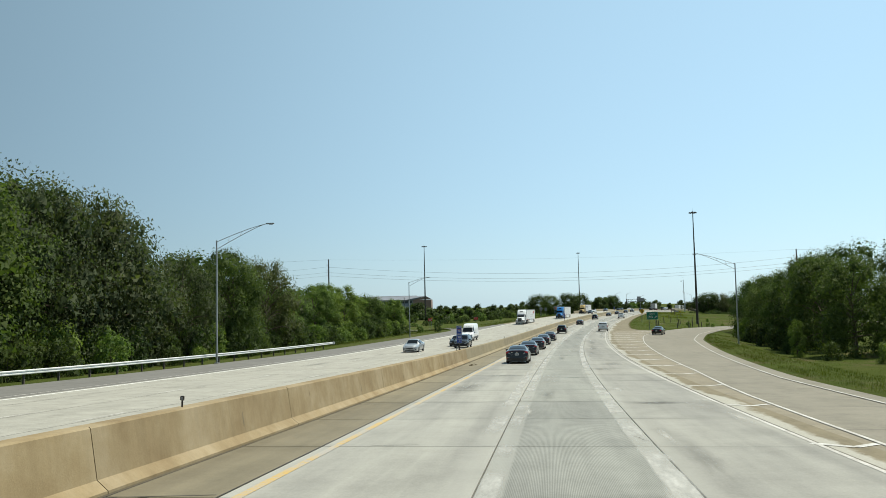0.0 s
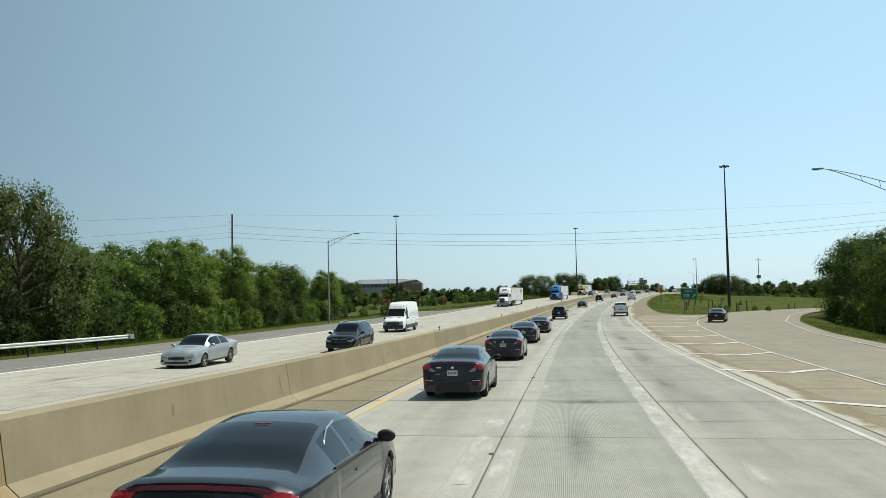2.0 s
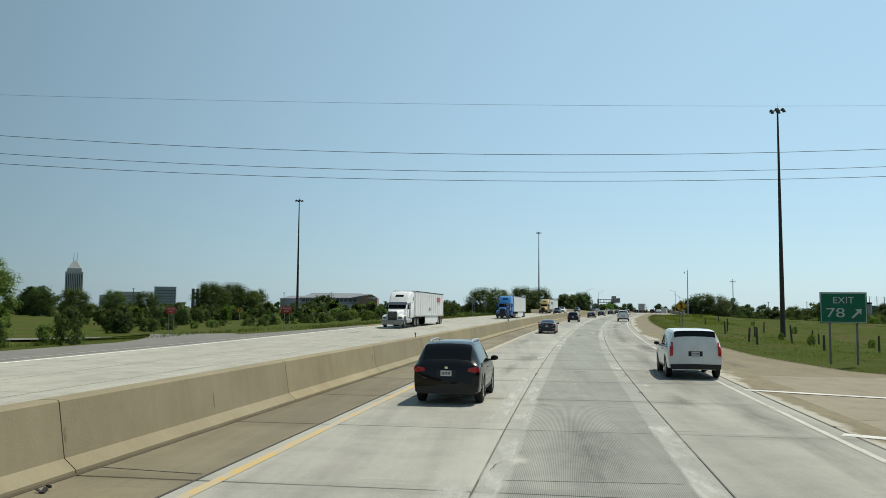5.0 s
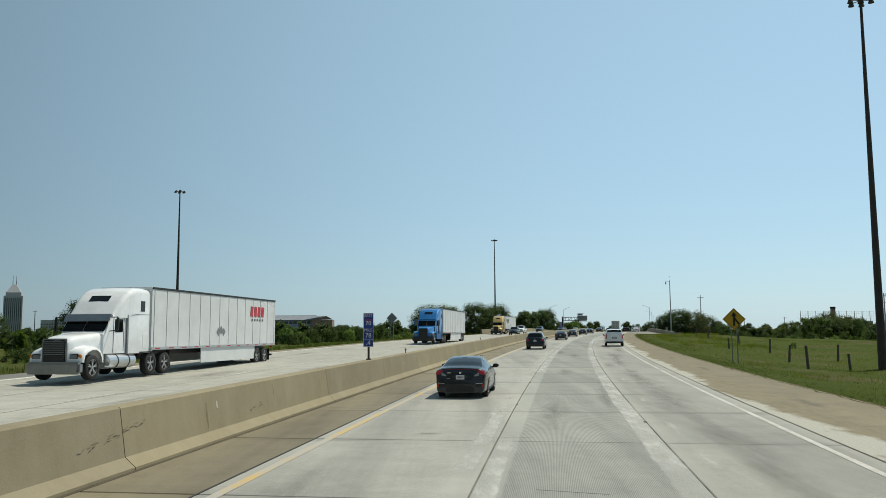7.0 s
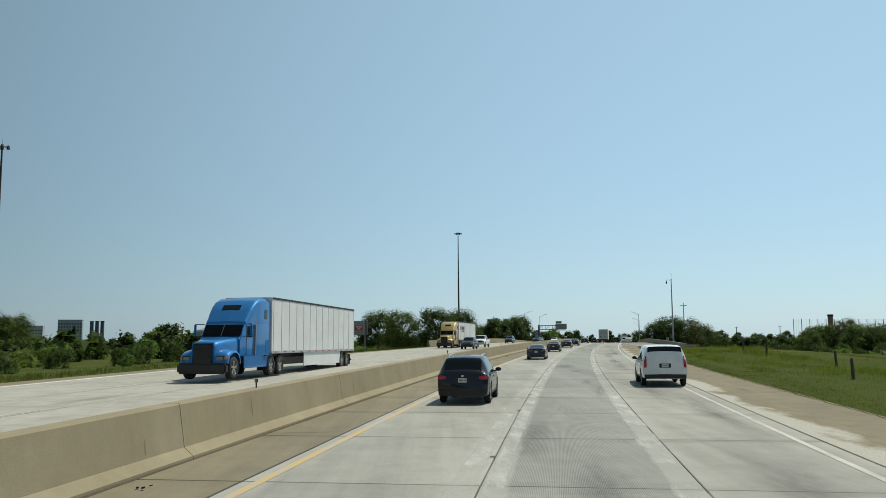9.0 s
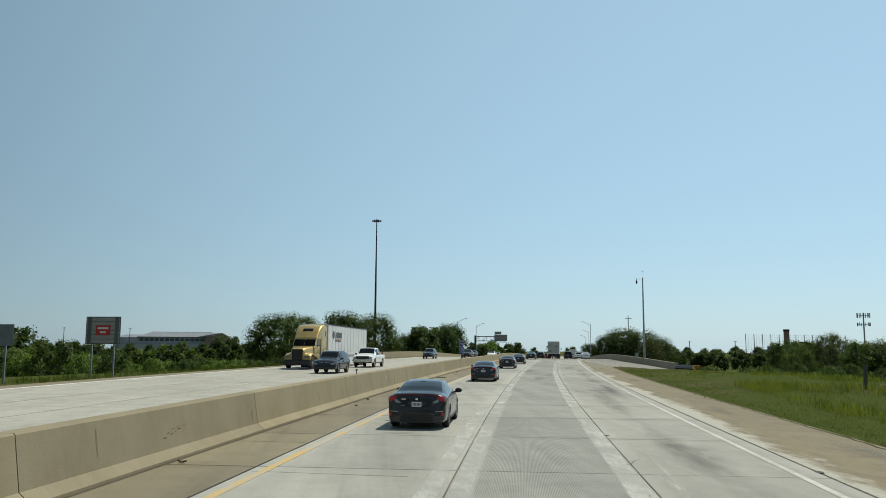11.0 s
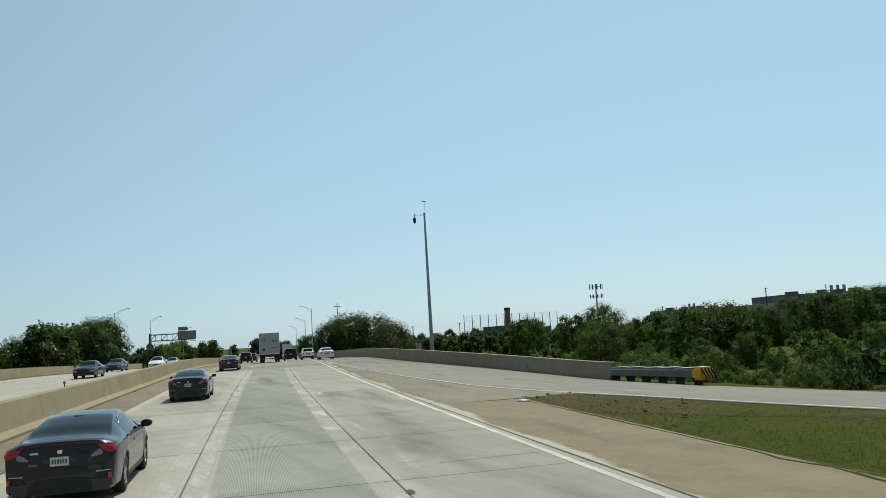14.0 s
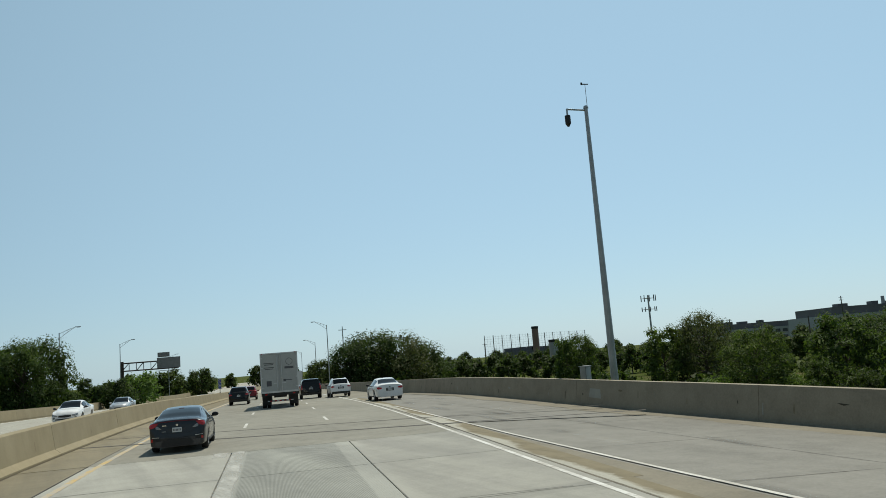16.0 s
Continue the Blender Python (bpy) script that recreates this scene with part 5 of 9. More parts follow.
def mile_sign(s, tenth):
    """Tall narrow blue reference marker that stands on the median barrier."""
    ob = thing("mile_marker_sign", "tall narrow blue mile marker sign on the median barrier", "road sign", "mile marker signs")
    part("post", box((0.09, 0.06, 2.0), (0, 0.05, 1.0), 0.008), M_MAST, ob)
    part("mounting_shoe", box((0.2, 0.16, 0.06), (0, 0.05, 0.03), 0.01), M_MAST, ob)
    panel = part("panel", box((0.46, 0.012, 1.5), (0, 0, 1.33), 0.004), M_SIGN_BLUE, ob)
    bm = bmesh.new()
    for zz, hh in ((2.07, 0.012), (0.59, 0.012), (0.92, 0.02)):
        add_box(bm, (0.45, 0.004, hh), (0, -0.010, zz))
    for xx in (-0.222, 0.222):
        add_box(bm, (0.012, 0.004, 1.47), (xx, -0.010, 1.33))
    part("border", bm, M_SIGN_WHITE, panel)
    shield = bmesh.new()
    pts = [(-0.17, 1.80), (-0.09, 1.83), (0, 1.80), (0.09, 1.83), (0.17, 1.80), (0.185, 1.66), (0.13, 1.52), (0, 1.45), (-0.13, 1.52), (-0.185, 1.66)]
    shield.faces.new([shield.verts.new((x, -0.0085, z)) for x, z in pts])
    part("shield", shield, M_SIGN_BLUE, panel, "blue route shield with a red top band")
    band = bmesh.new()
    add_box(band, (0.31, 0.003, 0.07), (0, -0.010, 1.775))
    part("shield_band", band, plain("muted red band", (0.22, 0.05, 0.10), 0.5) if "muted red band" not in bpy.data.materials else bpy.data.materials["muted red band"], panel)
    at = lambda z: Matrix.Translation((0, -0.013, z))
    text_part("EAST", 0.19, M_SIGN_WHITE, panel, at(1.96), width=0.36)
    text_part("70", 0.26, M_SIGN_WHITE, panel, at(1.62), width=0.25)
    text_part("MILE", 0.19, M_SIGN_WHITE, panel, at(1.32), width=0.36)
    text_part("78", 0.29, M_SIGN_WHITE, panel, at(1.08), width=0.26)
    text_part("." + tenth, 0.29, M_SIGN_WHITE, panel, at(0.75))
    ob.matrix_world = on_road(s - 1.3, -8.47, 1.135) @ Matrix.Scale(0.95, 4)
    return ob


for s, tenth in ((66.3, "3"), (230.5, "4"), (389.3, "5"), (550.0, "6")):
    mile_sign(s, tenth)


def exit_sign():
    ob = thing("exit_sign", "green EXIT 78 gore sign with a white arrow", "road sign")
    w, h = 2.6, 1.8
    for x in (-0.75, 0.75):
        sign_post(ob, x, 0.1, -0.3, 3.9, 0.05)
    panel = part("panel", box((w, 0.03, h), (0, 0, 3.0), 0.01), M_SIGN_GREEN, ob)
    bm = bmesh.new()
    for z in (3.0 - h / 2 + 0.06, 3.0 + h / 2 - 0.06):
        add_box(bm, (w - 0.1, 0.005, 0.04), (0, -0.019, z))
    for x in (-w / 2 + 0.06, w / 2 - 0.06):
        add_box(bm, (0.04, 0.005, h - 0.1), (x, -0.019, 3.0))
    part("border", bm, M_SIGN_WHITE, panel)
    text_part("EXIT", 0.55, M_SIGN_WHITE, panel, Matrix.Translation((0, -0.022, 3.42)), width=1.15)
    text_part("78", 0.78, M_SIGN_WHITE, panel, Matrix.Translation((-0.45, -0.022, 2.68)), width=1.0)
    bm = bmesh.new()
    d = Vector((0.707, 0, 0.707))
    n = Vector((-0.707, 0, 0.707))
    c = Vector((0.72, -0.022, 2.66))
    quad = [c - d * 0.36 - n * 0.06, c + d * 0.12 - n * 0.06, c + d * 0.12 - n * 0.22, c + d * 0.4, c + d * 0.12 + n * 0.22, c + d * 0.12 + n * 0.06, c - d * 0.36 + n * 0.06]
    bm.faces.new([bm.verts.new(p) for p in quad])
    part("arrow", bm, M_SIGN_WHITE, panel)
    p = ground_point(191.5, 15.1)
    ob.matrix_world = Matrix.Translation((p.x, p.y, -0.62 - 3.0)) @ Matrix.Rotation(radians(-4), 4, "Z")


exit_sign()


def diamond_sign(s, u, h_mid, material, label, face_us=True, size=1.22, merge=False, foot=None):
    ob = thing("warning_sign", label, "road sign")
    g = ground_h(s, u)
    sign_post(ob, -0.2, 0.08, g - 0.2, h_mid + 0.3, 0.035)
    sign_post(ob, 0.2, 0.08, g - 0.2, h_mid + 0.3, 0.035)
    panel = part("panel", box((size, 0.02, size), (0, 0, h_mid), 0.06, Matrix.Rotation(radians(45), 4, "Y")), material if face_us else M_SIGN_BACK, ob)
    if merge:
        k = 1.0
        bm = bmesh.new()
        pts = [(-0.07, -0.5), (0.07, -0.5), (0.07, -0.28), (0.30, -0.02), (0.30, -0.2), (0.36, 0.02), (0.12, 0.02)]
        y = -0.016
        shaft = [(-0.08, -0.52), (0.08, -0.52), (0.08, 0.22), (0.22, 0.22), (0, 0.56), (-0.22, 0.22), (-0.08, 0.22)]
        bm.faces.new([bm.verts.new((x, y, h_mid + z)) for x, z in shaft])
        leg = [(0.30, -0.42), (0.42, -0.36), (0.07, 0.14), (0.03, -0.02)]
        bm.faces.new([bm.verts.new((x, y - 0.002, h_mid + z)) for x, z in leg])
        part("merge_arrow", bm, M_SIGN_BLACK, panel)
        bm = bmesh.new()
        for k in range(4):
            a = radians(45 + 90 * k)
            add_box(bm, (1.08, 0.003, 0.025), (math.cos(a) * 0.55, -0.0125, h_mid + math.sin(a) * 0.55), 0, Matrix.Rotation(-(a + math.pi / 2), 4, "Y"))
        part("border", bm, M_SIGN_BLACK, panel)
    ob.matrix_world = on_road(s, u, 0)
    return ob


diamond_sign(260.6, 12.4, 2.85, M_SIGN_YELLOW, "yellow diamond merge sign with a black arrow", merge=True)
diamond_sign(314.6, -28.6, 3.6, M_SIGN_YELLOW, "bare metal back of a diamond warning sign", False)


M_SIGN_FRAME = surface("weathered sign frame", (0.10, 0.11, 0.12), 0.15, 1, 8, 0.55)
M_SIGN_SLAT = surface("pale sign slats", (0.30, 0.29, 0.27), 0.15, 1, 8, 0.55)


def panel_sign(name, label, s, u, w, h, mid, material, turn=0.0, bars=(), posts=2, inset=None):
    ob = thing(name, label, "road sign")
    g = ground_h(s, u)
    for x in ([-w * 0.32, w * 0.32] if posts == 2 else [0]):
        sign_post(ob, x, 0.09, g - 0.2, mid + h * 0.45, 0.05)
    panel = part("panel", box((w, 0.03, h), (0, 0, mid), 0.01), material, ob)
    if inset:
        part("red_plate", box((inset[0], 0.02, inset[1]), (0, -0.03, mid), 0.01), M_SIGN_RED, panel)
    if bars:
        bm = bmesh.new()
        for bw, bh, bx, bz in bars:
            add_box(bm, (bw, 0.004, bh), (bx, -0.045 if inset else -0.018, mid + bz))
        part("lettering_bars", bm, M_SIGN_WHITE, panel)
    ob.matrix_world = on_road(s, u, 0, turn)
    return ob


big_back = panel_sign("roadside_sign", "pale slatted back of a large sign with a small red plate", 352.5, -29.2, 2.5, 1.85, 3.4, M_SIGN_FRAME, 0, [(0.78, 0.13, 0, 0.14), (0.42, 0.13, 0, -0.13)], inset=(1.05, 0.68))
for k in range(6):
    part("slat", box((2.42, 0.012, 0.26), (0, -0.021, 2.66 + 0.295 * k), 0.004), M_SIGN_SLAT, big_back)
for x in (-0.98, 0.98):
    part("upright", box((0.26, 0.02, 1.8), (x, -0.04, 3.4), 0.006), M_SIGN_FRAME, big_back, "dark galvanised upright")
panel_sign("roadside_sign", "bare grey metal back of a square sign", 347.9, -33.0, 1.1, 1.35, 3.0, M_SIGN_BACK, posts=1)


def wrong_way(s, u, mid):
    ob = thing("wrong_way_sign", "red WRONG WAY sign with white letters", "road sign", "wrong way signs")
    g = ground_h(s, u)
    sign_post(ob, -0.3, 0.06, g - 0.2, mid + 0.3, 0.03)
    sign_post(ob, 0.3, 0.06, g - 0.2, mid + 0.3, 0.03)
    panel = part("panel", box((1.18, 0.02, 0.78), (0, 0, mid), 0.02), M_SIGN_RED, ob)
    text_part("WRONG", 0.31, M_SIGN_WHITE, panel, Matrix.Translation((0, -0.016, mid + 0.165)), width=0.96)
    text_part("WAY", 0.31, M_SIGN_WHITE, panel, Matrix.Translation((0, -0.016, mid - 0.175)), width=0.62)
    ob.matrix_world = on_road(s, u, 0, 8)


def chevron_sign(x, y, z):
    ob = thing("chevron_sign", "small yellow curve sign with a black chevron", "road sign")
    part("post", tube((0, 0.04, -2.6), (0, 0.04, 0.35), 0.035, 0.035, 6), M_GALV, ob)
    pl = part("panel", box((0.6, 0.02, 0.75), (0, 0, 0), 0.006), M_SIGN_YELLOW, ob)
    bm = bmesh.new()
    for sz in (-1, 1):
        add_box(bm, (0.15, 0.006, 0.42), (0.02, -0.014, sz * 0.15), 0, Matrix.Rotation(sz * radians(-38), 4, "Y"))
    part("chevron", bm, M_SIGN_BLACK, pl)
    ob.matrix_world = Matrix.Translation((x, y, z)) @ Matrix.Rotation(radians(22), 4, "Z")


chevron_sign(-38.9, 270.8, -1.34)
wrong_way(226, -47.1, 2.1)
wrong_way(228.5, -34.0, 2.2)


# ---- sign gantry past the bridge ----
def sign_gantry():
    ob = thing("sign_gantry", "grey steel cantilever sign gantry seen from behind", "sign gantry")
    part("post", tube((0, 0, -6), (0, 0, 9.4), 0.42, 0.36, 12), M_MAST, ob)
    bm = bmesh.new()
    for z in (7.2, 9.0):
        for y in (-0.5, 0.5):
            add_tube(bm, (0, y, z), (12.5, y, z), 0.15, None, 7)
    for k in range(8):
        add_tube(bm, (k * 1.6, -0.5, 7.2), (k * 1.6 + 1.6, -0.5, 9.0) if k % 2 == 0 else (k * 1.6, -0.5, 9.0), 0.09, None, 6)
        add_tube(bm, (k * 1.6, -0.5, 7.2), (k * 1.6, -0.5, 9.0), 0.08, None, 6)
    part("truss", bm, M_MAST, ob)
    part("sign_panel", box((5.2, 0.1, 2.5), (10.4, -0.7, 8.5), 0.03), M_SIGN_BACK, ob)
    part("sign_panel", box((2.7, 0.1, 1.1), (9.3, -0.7, 10.4), 0.03), M_SIGN_BACK, ob)
    part("walkway", box((5.2, 0.6, 0.1), (10.4, -1.1, 6.7), 0.02), M_MAST, ob)
    return place(ob, 61.8, 623.5, -4.0, -13)


sign_gantry()



# ---- guardrail beside the trees ----
def guardrail():
    ob = thing("guardrail", "galvanised steel W-beam guardrail on posts", "guardrail")
    prof = [(0.0, 0.46), (0.07, 0.50), (0.07, 0.56), (0.0, 0.60), (0.0, 0.64), (0.07, 0.68), (0.07, 0.74), (0.0, 0.78)]
    cuts_ = span(-70, 116, 7.62)
    for a, b in zip(cuts_, cuts_[1:]):
        sweep("rail", [a, (a + b) / 2, b + 0.02], lambda s: [(-35.6 + u, h - 0.1) for u, h in prof], M_RAIL, False, ob)
        for s in (a, (a + b) / 2):
            p = part("post", box((0.15, 0.12, 1.1), (0, 0, 0.1), 0.01), M_WOODPOLE, ob)
            p.matrix_local = on_road(s, -35.75, 0)
    end = part("end_terminal", box((0.35, 0.7, 0.4), (0, 0, 0.5), 0.05), M_GALV, ob)
    end.matrix_local = on_road(116.3, -35.6, 0)
    return ob


guardrail()


# ---- small reflector markers on the barrier's top ----
def reflector(s):
    ob = thing("barrier_reflector", "small dark marker plate on a short post on the barrier", "reflector", "barrier reflectors")
    part("post", box((0.035, 0.03, 0.14), (0, 0, 0.07), 0.006), M_MAST, ob)
    part("plate", box((0.095, 0.035, 0.10), (0, 0, 0.19), 0.012), M_MAST, ob)
    part("lens", box((0.06, 0.01, 0.06), (0, -0.02, 0.19), 0.003), M_SIGN_BACK, ob)
    ob.matrix_world = on_road(s - 1.3, -8.47, 1.138)


for s in (17.9, 64.6, 106.9, 142.1, 183.7, 238.4, 271, 304.8, 340, 415, 450):
    reflector(s)


# ---- short wooden posts in the field ----
def field_post(s, u, h, lean):
    ob = thing("fence_post", "short dark weathered wooden post in the grass", "post", "field posts")
    part("post", tube((0, 0, -0.3), (0, 0, h), 0.13, 0.11, 8), M_WOODPOLE, ob)
    p = ground_point(s, u)
    ob.matrix_world = Matrix.Translation(p) @ Matrix.Rotation(radians(lean), 4, "Y")


rp = random.Random(9)
for s, u in ((226, 16.8), (233, 17.2), (222, 22), (240, 23), (248, 27), (258, 30), (236, 31), (266, 19), (272, 24), (281, 21), (290, 28), (300, 23), (312, 20), (252, 40), (270, 44), (330, 24), (346, 21), (352, 19.5), (215, 27), (205, 24)):
    field_post(s, u, rp.uniform(1.4, 2.1), rp.uniform(-5, 5))


# ---- crash cushion at the parapet's end ----
def crash_cushion():
    ob = thing("crash_cushion", "grey ribbed crash cushion with a yellow striped nose", "crash cushion")
    a, b = Vector(road(417.6, 18.42, ramp_h(417.6, 18.4))), Vector(road(411.7, 19.95, ramp_h(411.7, 19.95)))
    d = (b - a)
    ln = math.hypot(d.x, d.y)
    for side in (-0.32, 0.32):
        for k in range(5):
            prof = [(0.0, 0.0)] + [(0.045 * (i % 2), 0.045 * i) for i in range(1, 9)] + [(0.0, 0.405)]
            bm = bmesh.new()
            y0, y1 = ln * k / 5, ln * (k + 1) / 5 + 0.12
            sgn = 1 if side > 0 else -1
            vs = [[bm.verts.new((side + sgn * (x + 0.012 * (5 - k)), y, 0.32 + z)) for x, z in prof] for y in (y0, y1)]
            for i in range(len(prof) - 1):
                bm.faces.new((vs[0][i], vs[1][i], vs[1][i + 1], vs[0][i + 1]))
            part("fender_panel", bm, M_SIGN_BACK, ob)
    for k in range(6):
        part("diaphragm", box((0.62, 0.08, 0.6), (0, ln * k / 5, 0.46), 0.01), M_MAST, ob)
        part("leg", box((0.5, 0.12, 0.35), (0, ln * k / 5 + 0.02, 0.02), 0.01), M_MAST, ob)
    for k in range(5):
        part("top_cover", box((0.66, ln / 5 - 0.04, 0.03), (0, ln * (k + 0.5) / 5, 0.75 + 0.012 * (k % 2)), 0.01, Matrix.Rotation(radians(2.5), 4, "X")), M_GALV, ob)
    nose = part("nose", box((0.85, 0.75, 0.62), (0, ln + 0.35, 0.5), 0.12), M_SIGN_YELLOW, ob, "yellow nose with black chevrons")
    bm = bmesh.new()
    for k in range(4):
        add_box(bm, (0.006, 0.09, 0.62), (-0.429, ln + 0.1 + 0.17 * k, 0.5), 0, Matrix.Rotation(radians(32), 4, "X"))
        add_box(bm, (0.09, 0.006, 0.62), (-0.3 + 0.2 * k, ln + 0.729, 0.5), 0, Matrix.Rotation(radians(32), 4, "Y"))
    part("chevrons", bm, M_SIGN_BLACK, nose)
    ob.matrix_world = Matrix.Translation((a.x, a.y, a.z - 0.02)) @ Matrix.Rotation(math.atan2(-d.x, d.y), 4, "Z")


crash_cushion()

# ---- far buildings ----
M_SHEET = surface("grey blue sheet cladding", (0.26, 0.29, 0.33), 0.15, 0.05, 2, 0.5)
M_ROOFM = surface("slate grey metal roof", (0.19, 0.21, 0.245), 0.15, 0.05, 2, 0.8)
M_BRICK = surface("red brown brick cladding", (0.26, 0.17, 0.14), 0.15, 0.1, 3, 0.8)
M_PANE = plain("dark window glass", (0.04, 0.05, 0.06), 0.15)
M_TOWER = surface("pale tower stone", (0.36, 0.37, 0.38), 0.1, 0.02, 1, 0.7)
M_DARKB = surface("dark factory cladding", (0.10, 0.105, 0.115), 0.2, 0.05, 2, 0.7)
M_PALEB = surface("pale factory concrete", (0.34, 0.35, 0.36), 0.15, 0.04, 2, 0.7)


def roof_prism(bm, x0, x1, y0, depth, eave, ridge, hip=0.0, back_shift=0.0):
    """A pitched roof over a rectangle, its front eave at y0; the left end may be hipped."""
    pts = ((x0, y0, eave), (x1, y0, eave), (x1, y0 + depth, eave), (x0, y0 + depth, eave), (x0 + hip, y0 + depth / 2, ridge), (x1 + back_shift, y0 + depth / 2, ridge))
    v = [bm.verts.new(q) for q in pts]
    for f in ((0, 1, 5, 4), (1, 2, 5), (2, 3, 4, 5), (3, 0, 4), (0, 3, 2, 1)):
        bm.faces.new([v[i] for i in f])
    return bm


def gable_hall():
    """The long industrial hall: a high bay, a lower bay and a brown gabled end block."""
    ob = thing("industrial_hall", "long grey industrial hall with a slate-grey pitched roof and brown gable", "industrial building")
    part("wall", box((168, 60, 22), (-126, 36, 11)), M_SHEET, ob)
    part("roof", roof_prism(bmesh.new(), -168, -39, 3, 62, 23.2, 32.6, 20, 3), M_ROOFM, ob)
    part("roof", roof_prism(bmesh.new(), -214, -164, 4, 50, 20.0, 27.5, 22), M_ROOFM, ob)
    end = part("end_block", box((42, 48, 23), (-21, 24, 11.5)), M_BRICK, ob, "brown clad end block")
    g = bmesh.new()
    fr = [g.verts.new(q) for q in ((-42, -0.2, 22.8), (0, -0.2, 24.0), (-13, -0.2, 31.0))]
    bk = [g.verts.new((q.co.x, 14, q.co.z)) for q in fr]
    g.faces.new(fr)
    for i in range(3):
        g.faces.new((fr[i], fr[(i + 1) % 3], bk[(i + 1) % 3], bk[i]))
    part("gable", g, M_BRICK, end)
    r = bmesh.new()
    vs = [r.verts.new(q) for q in ((-62, -0.8, 22.6), (-42, -0.8, 22.6), (-13, -0.8, 31.3), (-36, 12, 31.3), (0.8, -0.8, 24.0), (0.8, 14, 24.0), (-13, 14, 31.3))]
    r.faces.new(vs[:4])
    r.faces.new((vs[2], vs[4], vs[5], vs[6]))
    part("roof_slope", r, M_ROOFM, end)
    part("ridge_cap", tube((-148, 34, 32.7), (-36, 34, 32.7), 0.5, 0.5, 6), M_PALEB, ob, "pale ridge capping")
    part("eaves_band", box((126, 0.6, 1.3), (-104, 2.8, 22.6)), M_DARKB, ob)
    part("low_annex", box((150, 14, 9.5), (-120, -4, 4.75)), M_PALEB, ob, "pale low annex along the front")
    for k in range(13):
        part("window", box((7.2, 0.4, 5.0), (-160 + 9.2 * k, 5.9, 17.5)), M_PANE, ob)
    return place(ob, -263, 1850, -3.0, 4)


gable_hall()


def skyscraper():
    ob = thing("skyscraper", "far hazy pale skyscraper with a pyramid top and twin spires", "skyscraper")
    part("wall", box((44, 44, 98), (0, 0, 49)), M_TOWER, ob)
    for k in range(9):
        for y in (-22.2,):
            part("window", box((1.8, 0.5, 88), (-18 + 4.5 * k, y, 48)), M_PANE, ob)
    part("upper_tier", box((36, 36, 10), (0, 0, 102)), M_TOWER, ob)
    part("roof", box((36, 36, 22), (0, 0, 117), 0, None, 0.25), M_TOWER, ob)
    for x in (-4, 4):
        part("spire", tube((x, 0, 126), (x, 0, 152), 0.9, 0.3, 6), M_MAST, ob)
    return place(ob, -1160, 2245, -6, 25)


skyscraper()


def city_block(name, x, y, w, d, h, mat, label, turn=0):
    ob = thing(name, label, "building", "far city buildings")
    z = land_z(x, y) - 1
    part("wall", box((w, d, h), (0, 0, h / 2)), mat, ob)
    part("roof", box((w + 0.6, d + 0.6, 0.8), (0, 0, h + 0.3)), M_PALEB, ob)
    n = max(3, int(w / 6))
    for k in range(n):
        for f in range(max(1, int(h / 8))):
            part("window", box((w / n * 0.55, 0.3, 3.0), (-w / 2 + w / n * (k + 0.5), -d / 2 - 0.1, 5 + f * 7.5)), M_PANE, ob)
    return place(ob, x, y, z, turn)


city_block("office_block", -1010, 2260, 60, 40, 46, M_TOWER, "far hazy office block", 20)
city_block("office_block", -1090, 2330, 70, 40, 38, M_PALEB, "far hazy office block", 20)
city_block("office_block", -905, 2250, 55, 40, 60, M_SHEET, "far hazy office block", 20)
city_block("warehouse", -620, 1500, 120, 40, 9, M_PALEB, "long far pale flat-roofed warehouse", 15)


def chimney_group(x, y, top, n, gap, r, mat, label):
    z = land_z(x, y) - 1
    for k in range(n):
        ob = thing("chimney", label, "chimney", "far chimneys")
        part("flue", tube((0, 0, 0), (0, 0, top - z), r * 1.1, r, 12), mat, ob)
        part("rim", tube((0, 0, top - z - 1.2), (0, 0, top - z + 0.1), r * 1.12, r * 1.12, 12), M_BLACK, ob)
        place(ob, x + gap * k, y, z)


# the chimneys stand against the light; that darkness is put into the base colour
M_STACK_BACKLIT = surface("dark blue stack steel", (0.055, 0.075, 0.11), 0.15, 0.3, 3, 0.6)
chimney_group(-578, 1617, 33, 3, 9.0, 3.0, M_STACK_BACKLIT, "tall industrial chimney, dark blue against the light")
chimney_group(280.7, 791, 13.6, 1, 0, 1.7, M_BRICK, "tall brown brick factory chimney")
chimney_group(291, 790, 5.8, 1, 0, 2.3, M_PALEB, "short pale factory stack")


def driving_net():
    ob = thing("range_net", "tall fine net strung between thin poles", "net")
    n = 13
    for k in range(n):
        x = 74 * k / (n - 1)
        part("pole", tube((x, 0, -3), (x, 0, 15.5 - 0.9 * k / n), 0.26, 0.2, 6), M_WOODPOLE, ob)
    bm = bmesh.new()
    for k in range(n * 3):
        x = 74 * k / (n * 3 - 1)
        add_box(bm, (0.05, 0.04, 15), (x, 0, 7.6))
    for k in range(10):
        add_box(bm, (74, 0.04, 0.05), (37, 0, 1.5 + 1.45 * k))
    part("netting", bm, M_SIGN_BACK, ob)
    return place(ob, 281.5, 850, -3.4, 0)


driving_net()


